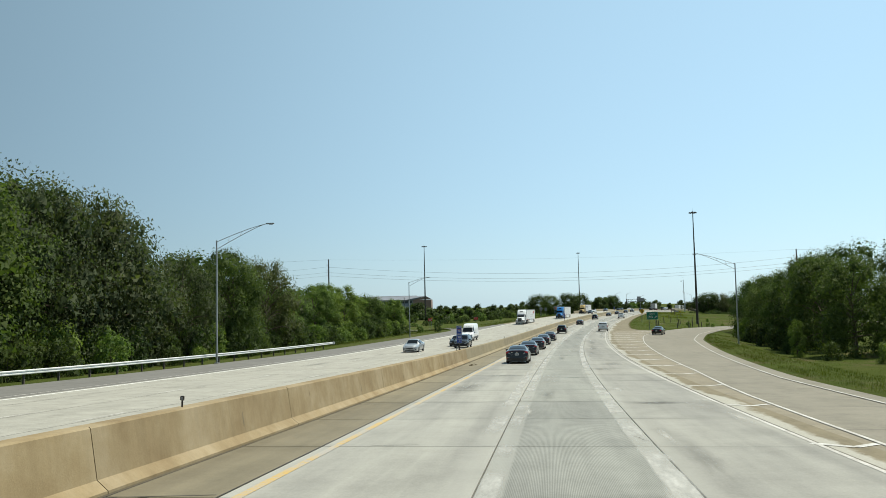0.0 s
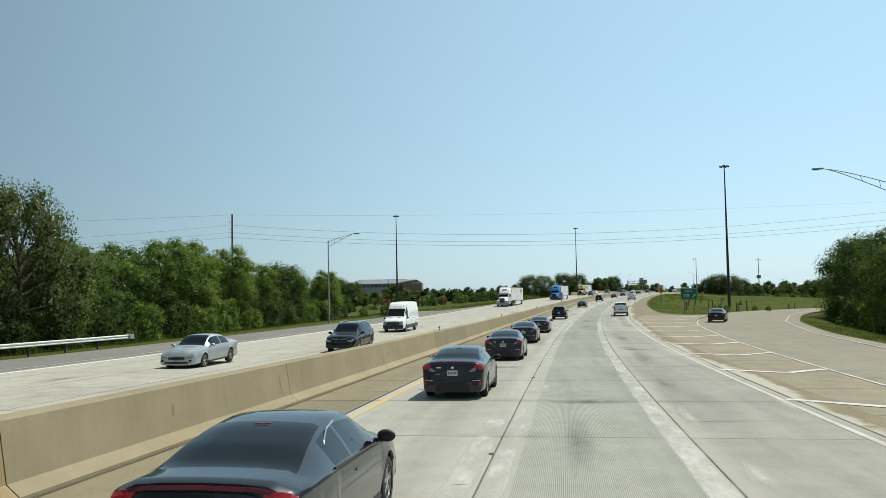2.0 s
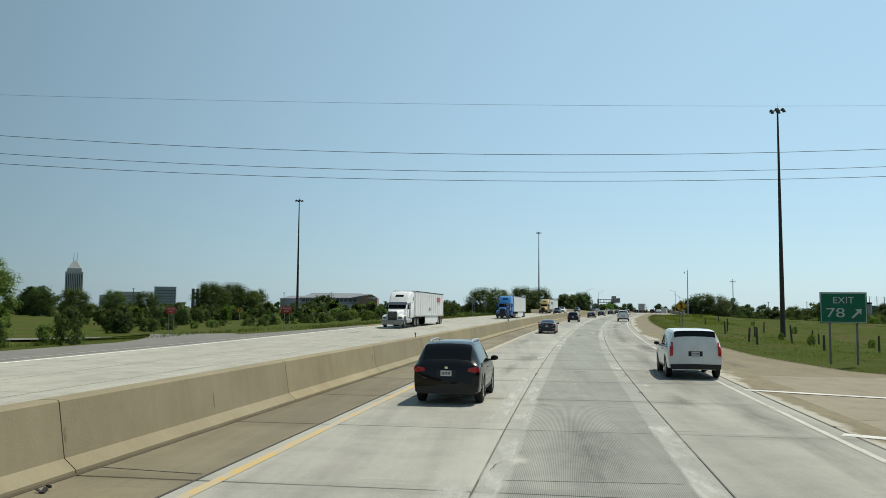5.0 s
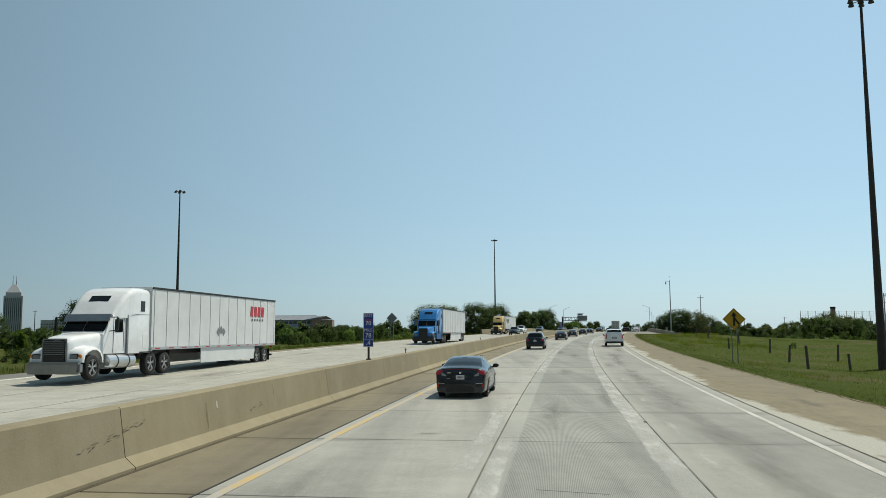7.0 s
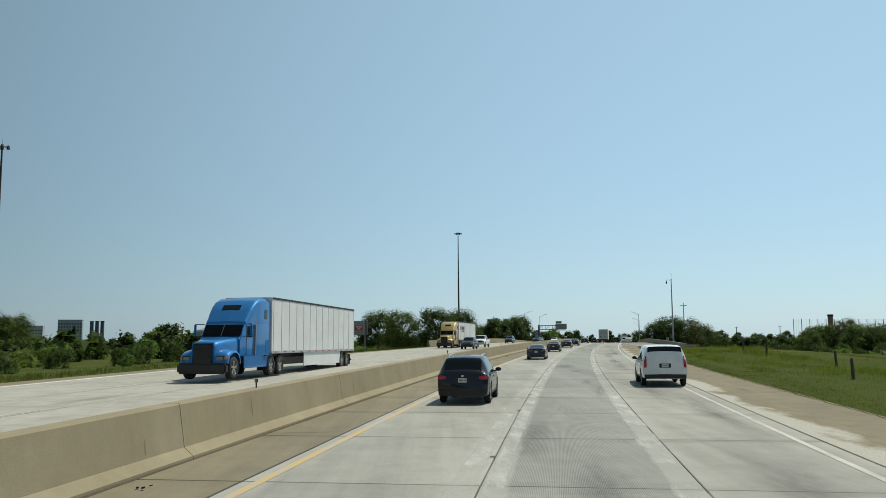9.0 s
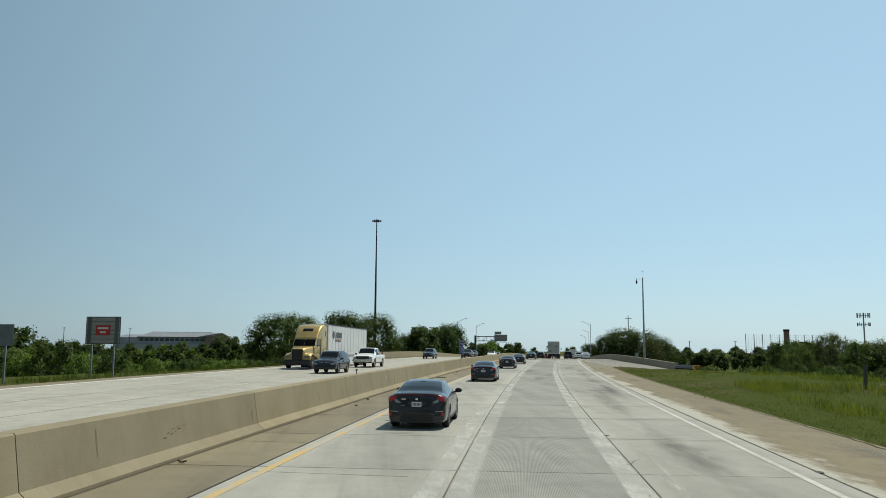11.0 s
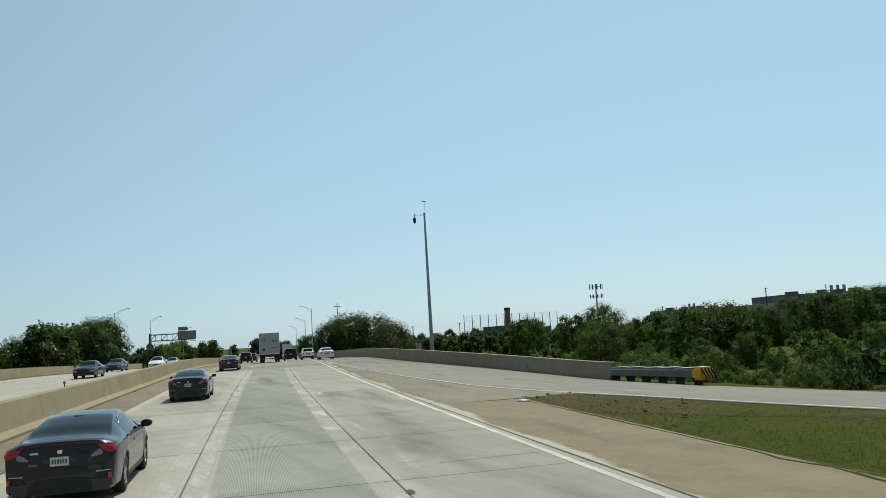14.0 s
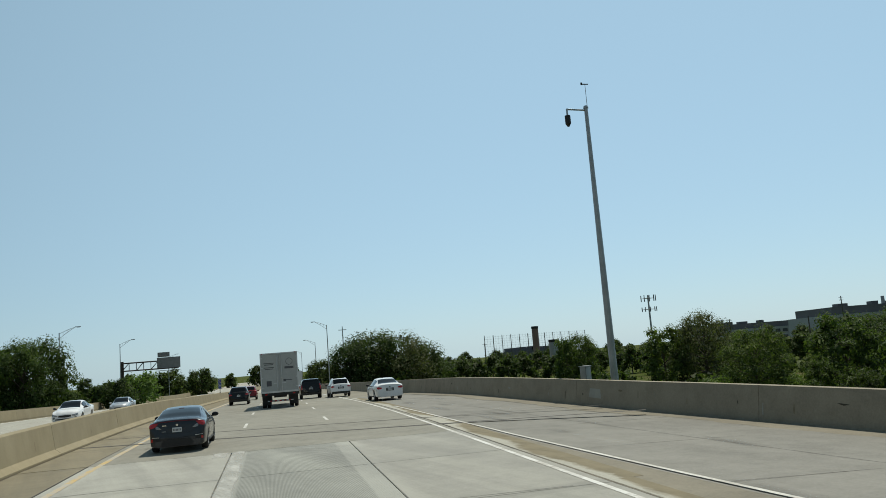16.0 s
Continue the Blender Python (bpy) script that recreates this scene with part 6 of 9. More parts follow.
def factory(x, y, z, w, d, h, turn, label, stacks):
    ob = thing("factory", label, "factory", "far factories")
    part("wall", box((w, d, h), (0, 0, h / 2)), M_PALEB, ob)
    part("upper_storey", box((w * 0.96, d * 0.8, 5), (0, 0, h + 2.5)), M_DARKB, ob)
    n = int(w / 7)
    for k in range(n):
        for f in range(2):
            win = part("window", box((4.6, 0.4, 2.8), (-w / 2 + w / n * (k + 0.5), -d / 2 - 0.1, h - 3.5 - f * 6)), M_PANE, ob)
    rf = random.Random(3)
    for k in range(6):
        part("roof_unit", box((rf.uniform(4, 9), 6, rf.uniform(1.5, 3.5)), (rf.uniform(-w * 0.4, w * 0.4), 0, h + 6)), M_DARKB, ob)
    for k in range(stacks):
        part("flue", tube((-w * 0.14 + 5 * k, 0, h + 4), (-w * 0.14 + 5 * k, 0, h + 10.5), 1.2, 1.1, 10), M_PALEB, ob)
    return place(ob, x, y, z, turn)


factory(625, 990, -26, 100, 50, 31.5, -18, "far pale factory block with a dark upper storey", 2)
factory(560, 765, -22, 150, 50, 30, -18, "far dark factory block above the trees", 3)
factory(335, 880, -6, 52, 30, 2.2, 0, "low dark factory shed", 0)


def cell_tower(x, y, top, label, tiers=2, spread=1.7):
    z = land_z(x, y) - 1
    h = top - z
    ob = thing("cell_tower", label, "antenna tower")
    part("mast", tube((0, 0, 0), (0, 0, h), 0.45, 0.3, 10), M_GALV, ob)
    for t in range(tiers):
        zz = h - 1.2 - 4.2 * t
        bm = bmesh.new()
        for k in range(3):
            a, b = 2 * math.pi * k / 3, 2 * math.pi * (k + 1) / 3
            add_tube(bm, (spread * 1.2 * math.cos(a), spread * 1.2 * math.sin(a), zz), (spread * 1.2 * math.cos(b), spread * 1.2 * math.sin(b), zz), 0.09, None, 5)
            add_tube(bm, (0, 0, zz), (spread * math.cos(a), spread * math.sin(a), zz), 0.08, None, 5)
        part("platform", bm, M_GALV, ob)
        for k in range(9):
            a = 2 * math.pi * k / 9
            part("antenna_panel", box((0.34, 0.2, 2.3 if t == 0 else 1.7), (spread * 1.2 * math.cos(a), spread * 1.2 * math.sin(a), zz), 0.04), M_SIGN_BACK, ob)
    return place(ob, x, y, z)


cell_tower(251.3, 662, 18.1, "grey steel cell tower with two rings of antennas", 2, 2.3)
far_tower = thing("radio_tower", "thin far lattice radio tower", "antenna tower")
part("mast", tube((0, 0, 0), (0, 0, 40), 0.7, 0.35, 6), M_GALV, far_tower)
part("crossbar", box((7, 0.5, 0.6), (0, 0, 37)), M_GALV, far_tower)
part("drum", tube((0, 0, 14), (0, 0, 18), 2.6, 2.6, 10), M_SIGN_BACK, far_tower)
place(far_tower, 272.3, 1089.6, -5)

# ---- trees ----
def leaf_cloud(name, lobes, count, size, mt, seed, droop=0.0, fill=0.25):
    """A crown of many small leaves round a set of lobes (centre, radii); the shading follows the lobes' round forms."""
    rg = np.random.default_rng(seed)
    c = np.array([l[0] for l in lobes])
    r = np.array([l[1] for l in lobes])
    wgt = (r[:, 0] * r[:, 2])
    pick = rg.choice(len(lobes), count, p=wgt / wgt.sum())
    d = rg.normal(size=(count, 3))
    d /= np.linalg.norm(d, axis=1)[:, None]
    d[:, 2] = np.where(d[:, 2] < -0.35, -d[:, 2], d[:, 2])
    rad = 0.98 - 0.34 * rg.random(count)**1.6 + np.where(rg.random(count) < 0.10, rg.uniform(0.02, 0.20, count), 0.0)
    inner = rg.random(count) < fill
    rad = np.where(inner, rg.uniform(0.15, 0.66, count), rad)
    pos = c[pick] + d * r[pick] * rad[:, None]
    pos += rg.normal(size=(count, 3)) * size * 0.5
    if droop:
        pos[:, 2] -= droop * rg.random(count)**2
    nrm = d * 0.9 + rg.normal(size=(count, 3)) * 0.36 + np.array([0, 0, 0.2])
    nrm /= np.linalg.norm(nrm, axis=1)[:, None]
    t = np.cross(nrm, rg.normal(size=(count, 3)))
    t /= np.linalg.norm(t, axis=1)[:, None]
    if droop:
        t = t * 0.8 + np.array([0, 0, -0.6])
        t /= np.linalg.norm(t, axis=1)[:, None]
    b = np.cross(nrm, t)
    ln = size * rg.uniform(0.55, 1.3, count) * np.where(inner, 2.2, 1.0)
    wd = ln * rg.uniform(0.5, 0.8, count)
    v = np.empty((count, 3, 3))
    v[:, 0] = pos - t * ln[:, None] * 0.5
    v[:, 1] = pos + b * wd[:, None] * 0.9 + t * ln[:, None] * rg.uniform(-0.1, 0.3, count)[:, None]
    v[:, 2] = pos + t * ln[:, None] * 0.5 - b * wd[:, None] * 0.3
    soft = d * 0.8 + rg.normal(size=(count, 3)) * 0.28 + np.array([0, 0, 0.18])
    soft /= np.linalg.norm(soft, axis=1)[:, None]
    turned = (np.cross(v[:, 1] - v[:, 0], v[:, 2] - v[:, 0]) * soft).sum(axis=1) < 0
    v[turned] = v[turned][:, ::-1]
    me = bpy.data.meshes.new(name)
    me.vertices.add(count * 3)
    me.vertices.foreach_set("co", v.reshape(-1))
    me.loops.add(count * 3)
    me.loops.foreach_set("vertex_index", np.arange(count * 3, dtype=np.int32))
    me.polygons.add(count)
    me.polygons.foreach_set("loop_start", np.arange(0, count * 3, 3, dtype=np.int32))
    me.polygons.foreach_set("loop_total", np.full(count, 3, dtype=np.int32))
    me.polygons.foreach_set("use_smooth", np.ones(count, dtype=bool))
    me.materials.append(mt)
    me.update(calc_edges=True)
    me.normals_split_custom_set_from_vertices(np.repeat(soft, 3, axis=0))
    return me


def make_tree(label, seed, wide, lobes_n, count, leaf, mt, trunk=0.16, low=0.22, droop=0.0, kind="tree"):
    """A tree of unit height 10 m at the origin, to be copied."""
    rg = random.Random(seed)
    H = 10.0
    lobes = []
    for k in range(lobes_n):
        t = low + (0.97 - low) * ((k + 0.5) / lobes_n)**0.85
        q = (t - (0.42 + low * 0.5)) / (0.60 - low * 0.4)
        prof = math.sqrt(max(0.08, 1 - q * q))
        a = k * 2.4 + rg.uniform(-0.5, 0.5)
        rr = wide * 0.5 * prof * rg.uniform(0.45, 0.85)
        lr = wide * rg.uniform(0.13, 0.25) * (0.6 + 0.4 * prof)
        lobes.append(((rr * math.cos(a), rr * math.sin(a), H * t - lr * 0.5), (lr * rg.uniform(0.85, 1.25), lr * rg.uniform(0.85, 1.25), lr * rg.uniform(0.7, 1.0))))
    ob = thing(kind, label, kind, "roadside trees" if kind == "tree" else "roadside bushes")
    bm = bmesh.new()
    lean = Vector((rg.uniform(-0.25, 0.25), rg.uniform(-0.25, 0.25), 0))
    top = Vector((0, 0, H * 0.62)) + lean * 2
    fork = Vector((0, 0, H * (0.2 if kind == "tree" else 0.06))) + lean * 0.5
    add_tube(bm, (0, 0, -0.5), fork, trunk * 1.25, trunk, 9)
    add_tube(bm, fork, top, trunk, trunk * 0.3, 8)
    for k in range(0, lobes_n, 2 if count > 3000 else 5):
        c = Vector(lobes[k][0])
        st_ = fork.lerp(top, min(0.95, max(0.0, c.z / (H * 0.75) - 0.25)))
        mid = st_.lerp(c, 0.55) + Vector((0, 0, 0.35))
        add_tube(bm, st_, mid, trunk * 0.42, trunk * 0.24, 6)
        add_tube(bm, mid, c, trunk * 0.24, trunk * 0.08, 5)
    part("trunk", bm, M_BARK, ob)
    crown = new("crown", leaf_cloud("crown", lobes, count, leaf, mt, seed, droop))
    crown.parent = ob
    return ob


T_SPREAD = make_tree("broad leafy green tree beside the highway", 11, 9.5, 44, 17000, 0.172, M_LEAF_MID, 0.2, 0.10)
T_WILLOW = make_tree("big grey-green drooping tree beside the guardrail", 12, 9.5, 46, 17000, 0.166, M_LEAF_GREY, 0.24, 0.08, 0.5)
T_TALL = make_tree("tall dense dark green tree", 13, 7.2, 42, 15000, 0.170, M_LEAF, 0.18, 0.06)
T_POPLAR = make_tree("young bright green leafy tree", 14, 6.4, 40, 14000, 0.167, M_LEAF_BRIGHT, 0.14, 0.04)
T_ROUND = make_tree("round dark green spreading tree", 15, 11.5, 42, 10000, 0.26, M_LEAF, 0.22, 0.10)
T_FAR = make_tree("distant dark green leafy tree", 16, 11.5, 24, 3000, 0.62, M_LEAF, 0.22, 0.05)
T_FAR2 = make_tree("distant grey-green leafy tree", 17, 10.5, 22, 3000, 0.62, M_LEAF_GREY, 0.22, 0.05)
B_BUSH = make_tree("low leafy green bush", 18, 14.0, 20, 2000, 0.62, M_LEAF_BRIGHT, 0.1, 0.04, kind="bush")
B_DARK = make_tree("low dark green bush", 19, 15.0, 20, 2000, 0.62, M_LEAF, 0.1, 0.03, kind="bush")
T_BACK = make_tree("leafy green tree in the second row of the wood", 20, 8.6, 34, 4600, 0.32, M_LEAF_MID, 0.18, 0.10)
B_THICK = make_tree("dense dark green bush beside the entrance ramp", 24, 12.0, 30, 4200, 0.37, M_LEAF, 0.1, 0.03, kind="bush")
B_FRESH = make_tree("leafy yellow-green bush beside the entrance ramp", 25, 11.0, 26, 4200, 0.36, M_LEAF_MID, 0.1, 0.03, kind="bush")
TEMPLATES = [B_THICK, B_FRESH, T_BACK, T_SPREAD, T_WILLOW, T_TALL, T_POPLAR, T_ROUND, T_FAR, T_FAR2, B_BUSH, B_DARK]
USED = set()
rt = random.Random(21)


def plant(tpl, x, y, height, wide=1.0, sink=0.15):
    """Stand a tree with its foot on the land; z scale makes its height."""
    k = height / 10.0
    m = Matrix.Translation((x, y, land_z(x, y) - sink)) @ Matrix.Rotation(rt.uniform(0, 6.28), 4, "Z") @ Matrix.Diagonal((k * wide, k * wide * rt.uniform(0.9, 1.1), k, 1))
    if tpl.name not in USED:
        USED.add(tpl.name)
        tpl.matrix_basis = m
        return tpl
    made = {}
    for o in (tpl, *tpl.children_recursive):
        made[o] = o.copy()
        scene.collection.objects.link(made[o])
        made[o].parent = made.get(o.parent, o.parent)
    made[tpl].matrix_basis = m
    return made[tpl]


def plant_su(tpl, s, u, height, wide=1.0):
    p = road(s, u)
    return plant(tpl, p.x, p.y, height, wide)


# the wood on the far side of the opposite carriageway
for k in range(6):
    plant_su(T_FAR2, -40 + 13 * k, -48 - 3 * (k % 2), 15.0, 1.0)
s = 38.0
while s < 197:
    hh = smooth(s, [(30, 19.5), (76, 20.0), (84, 19.0), (88, 15.6), (100, 14.6), (112, 17.4), (119, 16.6), (124, 10.6), (130, 10.6), (140, 11.8), (151, 12.8), (158, 12.8), (164, 11.8), (174, 11.0), (184, 10.4), (192, 9.2), (200, 7.4), (204, 6.0)])
    front = smooth(s, [(-30, -47), (115, -47), (150, -48), (212, -50)])
    hh *= rt.uniform(0.90, 1.05)
    if s < 90:
        tpl, w = rt.choice([T_WILLOW, T_WILLOW, T_SPREAD]), 0.85
    elif s < 122:
        tpl, w = rt.choice([T_WILLOW, T_SPREAD, T_TALL]), 0.8
    else:
        tpl, w = rt.choice([T_POPLAR, T_POPLAR, T_POPLAR, T_SPREAD]), 1.0
    plant_su(tpl, s, front - rt.uniform(0, 5), hh, w)
    plant_su(T_BACK, s + 3, front - rt.uniform(8, 13), hh * rt.uniform(0.88, 1.05), w)
    plant_su(rt.choice([B_BUSH, B_DARK]), s + 2, front + rt.uniform(2.0, 4.0), rt.uniform(2.0, 4.4), 0.8)
    plant_su(rt.choice([B_DARK, B_DARK, B_BUSH]), s + 5, front + rt.uniform(0.0, 2.0), rt.uniform(3.4, 5.6), 0.7)
    s += 6.2
for s, u, h in ((193.5, -47.5, 9.4), (198, -49, 8.8), (202.5, -51, 8.0), (207, -55, 6.4)):
    plant_su(T_POPLAR, s, u, h, 1.0)
# beyond the side road: shrubs and a belt of trees
for s, u, h, tpl in ((200.5, -53, 6.6, T_SPREAD), (206, -57, 4.6, T_TALL), (194.2, -36.6, 2.1, B_DARK), (199.6, -42.6, 1.9, B_BUSH), (198, -46, 2.2, B_DARK), (203, -52, 2.2, B_BUSH), (189, -46.5, 3.6, B_DARK)):
    plant_su(tpl, s, u, h, 0.7)
for k in range(34):
    u = -60 - rt.uniform(0, 120)
    s = rt.uniform(300, 470)
    plant_su(rt.choice([B_BUSH, B_DARK, T_FAR]), s, u, rt.uniform(2.5, 5.0), 0.9)
for k in range(60):
    plant_su(rt.choice([B_BUSH, B_DARK, B_BUSH, B_DARK]), 246 + k * 4.4, -57 - rt.uniform(0, 12), rt.uniform(2.6, 4.4) * smooth(k, [(0, 0.5), (16, 0.6), (30, 1.0)]), 0.9)
for k in range(26):
    plant_su(rt.choice([B_BUSH, B_DARK, B_BUSH]), 255 + k * 7.5, -48 - rt.uniform(0, 14) - max(0, 300 - 255 - k * 7.5) * 0.4, rt.uniform(2.2, 4.6) * smooth(k, [(0, 0.5), (9, 0.6), (17, 1.0)]), 0.8)
# mid-distance trees along the opposite carriageway
for x, y, top, w, tpl in ((-100.9, 449.5, 8.9, 1.0, T_ROUND), (-107.9, 446.5, 7.3, 1.0, T_ROUND), (-92.9, 452.5, 6.7, 1.0, T_SPREAD), (-108, 470, 6.3, 1.0, T_ROUND), (-101, 425, 8.4, 1.0, T_ROUND), (-95, 455, 5.6, 0.9, T_SPREAD), (-114, 401, 4.4, 1.0, T_ROUND), (-127, 404, 5.0, 1.0, T_SPREAD), (-140, 402, 5.4, 1.0, T_ROUND), (-153, 404, 5.6, 1.0, T_ROUND), (-90, 560, 6.0, 1.2, T_FAR), (-200, 480, 8.0, 1.2, T_FAR), (-230, 470, 9.0, 1.2, T_FAR2),
                          (14, 510, 9.6, 1.0, T_ROUND), (3, 506, 8.9, 1.0, T_SPREAD), (22, 516, 9.3, 0.9, T_ROUND), (31, 540, 4.6, 0.8, T_ROUND), (-5, 520, 9.2, 0.95, T_ROUND), (-22, 540, 3.4, 1.0, T_FAR), (36, 535, 6.5, 0.9, T_FAR),
                          (43.9, 549, 7.8, 0.85, T_SPREAD), (46, 552, 8.0, 0.8, T_ROUND), (38, 556, 7.0, 0.9, T_FAR), (57, 562, 1.4, 0.9, T_FAR), (63, 590, 2.5, 1.0, B_BUSH),
                          (113, 612, 6.0, 1.0, T_ROUND), (121, 616, 8.9, 1.1, T_ROUND), (129, 618, 8.6, 1.1, T_WILLOW), (137, 622, 5.6, 1.0, T_ROUND), (105, 610, 2.6, 1.0, T_ROUND), (97, 606, 1.2, 0.9, T_FAR), (149, 640, 2.0, 1.0, T_FAR),
                          (80, 700, 3.4, 1.0, T_FAR), (92, 705, 3.6, 1.0, T_FAR), (70, 690, 3.0, 1.0, T_FAR2)):
    plant(tpl, x, y, top - land_z(x, y), w)
WOODS = []
for k in range(130):
    a = radians(-62 + 134 * k / 129)
    d = rt.uniform(640, 780)
    x, y = 20 + d * math.sin(a), 250 + d * math.cos(a)
    if abs(to_su(x, y)[1]) > 45:
        WOODS.append((x, y, rt.uniform(8.5, 13.0), rt.uniform(1.1, 1.6)))


def wood(s, u, h, w):
    p = road(s, u)
    WOODS.append((p.x, p.y, h, w))


# far belts of woods on both sides
for k in range(46):
    x = -620 + k * 14 + rt.uniform(-5, 5)
    WOODS.append((x, 640 + rt.uniform(0, 160) - 0.1 * x, rt.uniform(7.5, 12.0), rt.uniform(1.0, 1.5)))
for k in range(40):
    x = 165 + k * 15 + rt.uniform(-6, 6)
    WOODS.append((x, 700 + rt.uniform(0, 120) - 0.35 * (x - 165), rt.uniform(7, 10.5), rt.uniform(1.0, 1.4)))
# the grove beside the exit ramp
for s, u, h, w, tpl in ((92, 42, 14, 0.9, T_SPREAD), (100, 33, 12.0, 0.85, T_SPREAD), (107, 42, 15.5, 0.85, T_TALL), (113, 33, 13.4, 0.8, T_SPREAD), (121, 34, 14.0, 0.8, T_TALL), (128, 41, 15.8, 0.85, T_SPREAD), (131, 33, 12.4, 0.85, T_SPREAD), (139, 38, 14.6, 0.85, T_TALL),
                        (144, 33, 12.0, 0.85, T_SPREAD), (150, 40, 14.5, 0.85, T_SPREAD), (153, 33.5, 11.0, 0.85, T_SPREAD), (161, 36, 13.5, 0.85, T_TALL), (168, 34, 12.4, 0.85, T_SPREAD), (176, 36.5, 13.2, 0.8, T_SPREAD), (184, 39, 13.0, 0.8, T_TALL), (192, 42, 12.6, 0.8, T_SPREAD), (200, 44.5, 11.6, 0.8, T_SPREAD), (208, 48, 10.4, 0.8, T_POPLAR), (216, 52, 9.0, 0.85, T_SPREAD), (80, 45, 13, 0.9, T_SPREAD), (70, 49, 13.0, 0.9, T_TALL), (86, 52, 15.0, 0.9, T_SPREAD), (58, 50, 12, 0.9, T_SPREAD), (44, 52, 12, 1.0, T_SPREAD)):
    plant_su(tpl, s, u, h, w)
for s, u, h, tpl in ((100, 26.5, 4.6, T_POPLAR), (108, 28, 2.6, B_DARK), (118, 28.5, 3.4, B_DARK), (92, 28, 2.2, B_DARK), (84, 31, 2.4, B_BUSH), (128, 29, 3.6, B_DARK), (138, 29, 4.0, B_DARK), (146, 29.5, 4.2, B_BUSH), (76, 32, 2.0, B_BUSH), (66, 33, 1.8, B_BUSH), (155, 30, 4.2, B_DARK), (163, 31, 4.0, B_DARK), (171, 32, 3.6, B_BUSH)):
    plant_su(tpl, s, u, h, 0.7)
# scattered bushes in the field
for s, u, h in ((244, 26, 2.4), (262, 26, 2.0), (228, 30, 2.6), (256, 36, 2.2), (290, 33, 2.4), (210, 30, 2.0), (320, 30, 1.8)):
    plant_su(B_BUSH, s, u, h * 0.6, 0.6)
# below the bridge, right of the ramp
for x, y, top, w, tpl in ((136.5, 480.9, 2.5, 1.0, T_BACK), (143.0, 481.3, 3.0, 1.0, T_ROUND), (143.2, 475.1, 2.3, 1.0, T_BACK), (169, 549, 6.4, 1.0, T_WILLOW), (161, 552, 3.6, 0.9, T_BACK), (180, 548, 1.6, 1.0, T_BACK), (200, 560, -2.0, 1.0, T_ROUND), (208, 648, 5.4, 0.8, T_SPREAD), (200, 645, 4.2, 0.8, T_BACK),
                          (148, 500, 2.6, 1.0, T_BACK), (158, 505, 1.8, 1.0, T_ROUND), (131, 500, 1.5, 1.0, T_SPREAD), (229, 560, 0.8, 1.0, T_ROUND), (245, 565, 3.4, 1.1, T_ROUND), (262, 570, 6.0, 1.0, T_BACK), (285, 575, 7.5, 1.1, T_ROUND), (310, 580, 8.8, 1.1, T_BACK), (335, 590, 9.6, 1.1, T_ROUND), (342, 560, 8.8, 1.1, T_FAR),
                          (198, 470, 4.6, 1.0, T_POPLAR), (206, 474, 3.6, 1.0, T_SPREAD), (225, 480, 4.2, 1.0, T_ROUND), (246, 490, 6.0, 1.0, T_BACK), (270, 500, 7.0, 1.0, T_ROUND), (295, 505, 8.0, 1.1, T_BACK), (320, 500, 8.5, 1.1, T_ROUND), (218, 452, 3.6, 1.0, T_SPREAD), (240, 455, 5.0, 1.0, T_ROUND), (262, 450, 6.2, 1.0, T_BACK), (285, 445, 7.0, 1.0, T_ROUND)):
    plant(tpl, x, y, top - land_z(x, y), w)
for k in range(46):
    s = 405 + k * 3.2
    u = 30 + rt.uniform(0, 34) + max(0, s - 470) * 0.35
    plant_su(rt.choice([B_BUSH, B_DARK, B_BUSH]), s, u, rt.uniform(1.8, 4.2), 0.75)
for k in range(30):
    s = 350 + k * 3.4
    plant_su(rt.choice([B_BUSH, B_DARK, T_FAR2]), s, 62 + rt.uniform(0, 40), rt.uniform(2.0, 4.0), 0.8)
for s, u, h in ((468, 44, 4.2), (474, 56, 5.0), (482, 50, 4.0), (488, 64, 5.6), (494, 75, 6.0), (503, 62, 4.6), (512, 82, 6.4), (520, 70, 5.2), (530, 96, 7.0), (540, 84, 6.0), (548, 108, 7.4), (480, 88, 5.6), (500, 104, 6.4), (462, 66, 4.4)):
    plant_su(T_BACK if h > 5 else B_THICK, s, u, h, 0.95)
# thicket beyond the mown strip of the entrance ramp
for k in range(30):
    s = 386 + k * 2.1
    plant_su(rt.choice([B_THICK, B_THICK, B_THICK, B_FRESH]), s, smooth(s, ON_R) + 8.0 + rt.uniform(0, 4), rt.uniform(1.2, 3.0) * smooth(s, [(400, 0.6), (414, 1.0)]), 0.8)
    plant_su(rt.choice([B_THICK, B_THICK, B_THICK, B_FRESH]), s + 1, smooth(s, ON_R) + 13 + rt.uniform(0, 8), rt.uniform(2.4, 5.6) * smooth(s, [(400, 0.55), (414, 1.0)]), 0.7)
# trees behind the side road, dense far woods
for k in range(22):
    plant_su(rt.choice([T_ROUND, T_TALL, T_FAR, T_FAR2]), 246 + k * 4.5, -66 - rt.uniform(0, 30) - k * 1.5, rt.uniform(2.4, 3.8), 0.95)
for k in range(60):
    a = k / 59
    wood(470 + a * 260 + rt.uniform(-10, 10), 95 + rt.uniform(0, 60) + a * 40, rt.uniform(2.6, 4.2), 1.1)
for k in range(60):
    a = k / 59
    wood(380 + a * 60 + rt.uniform(-10, 10), 110 + a * 260 + rt.uniform(-8, 8), rt.uniform(7.5, 12.0), 1.1)
for k in range(50):
    a = k / 49
    wood(520 + a * 330 + rt.uniform(-10, 10), -62 - rt.uniform(0, 70) - a * 30, rt.uniform(2.5, 4.2), 1.1)
for k in range(34):
    a = k / 33
    wood(800 + rt.uniform(-25, 25), -130 + a * 400, rt.uniform(6.0, 9.0), 1.3)
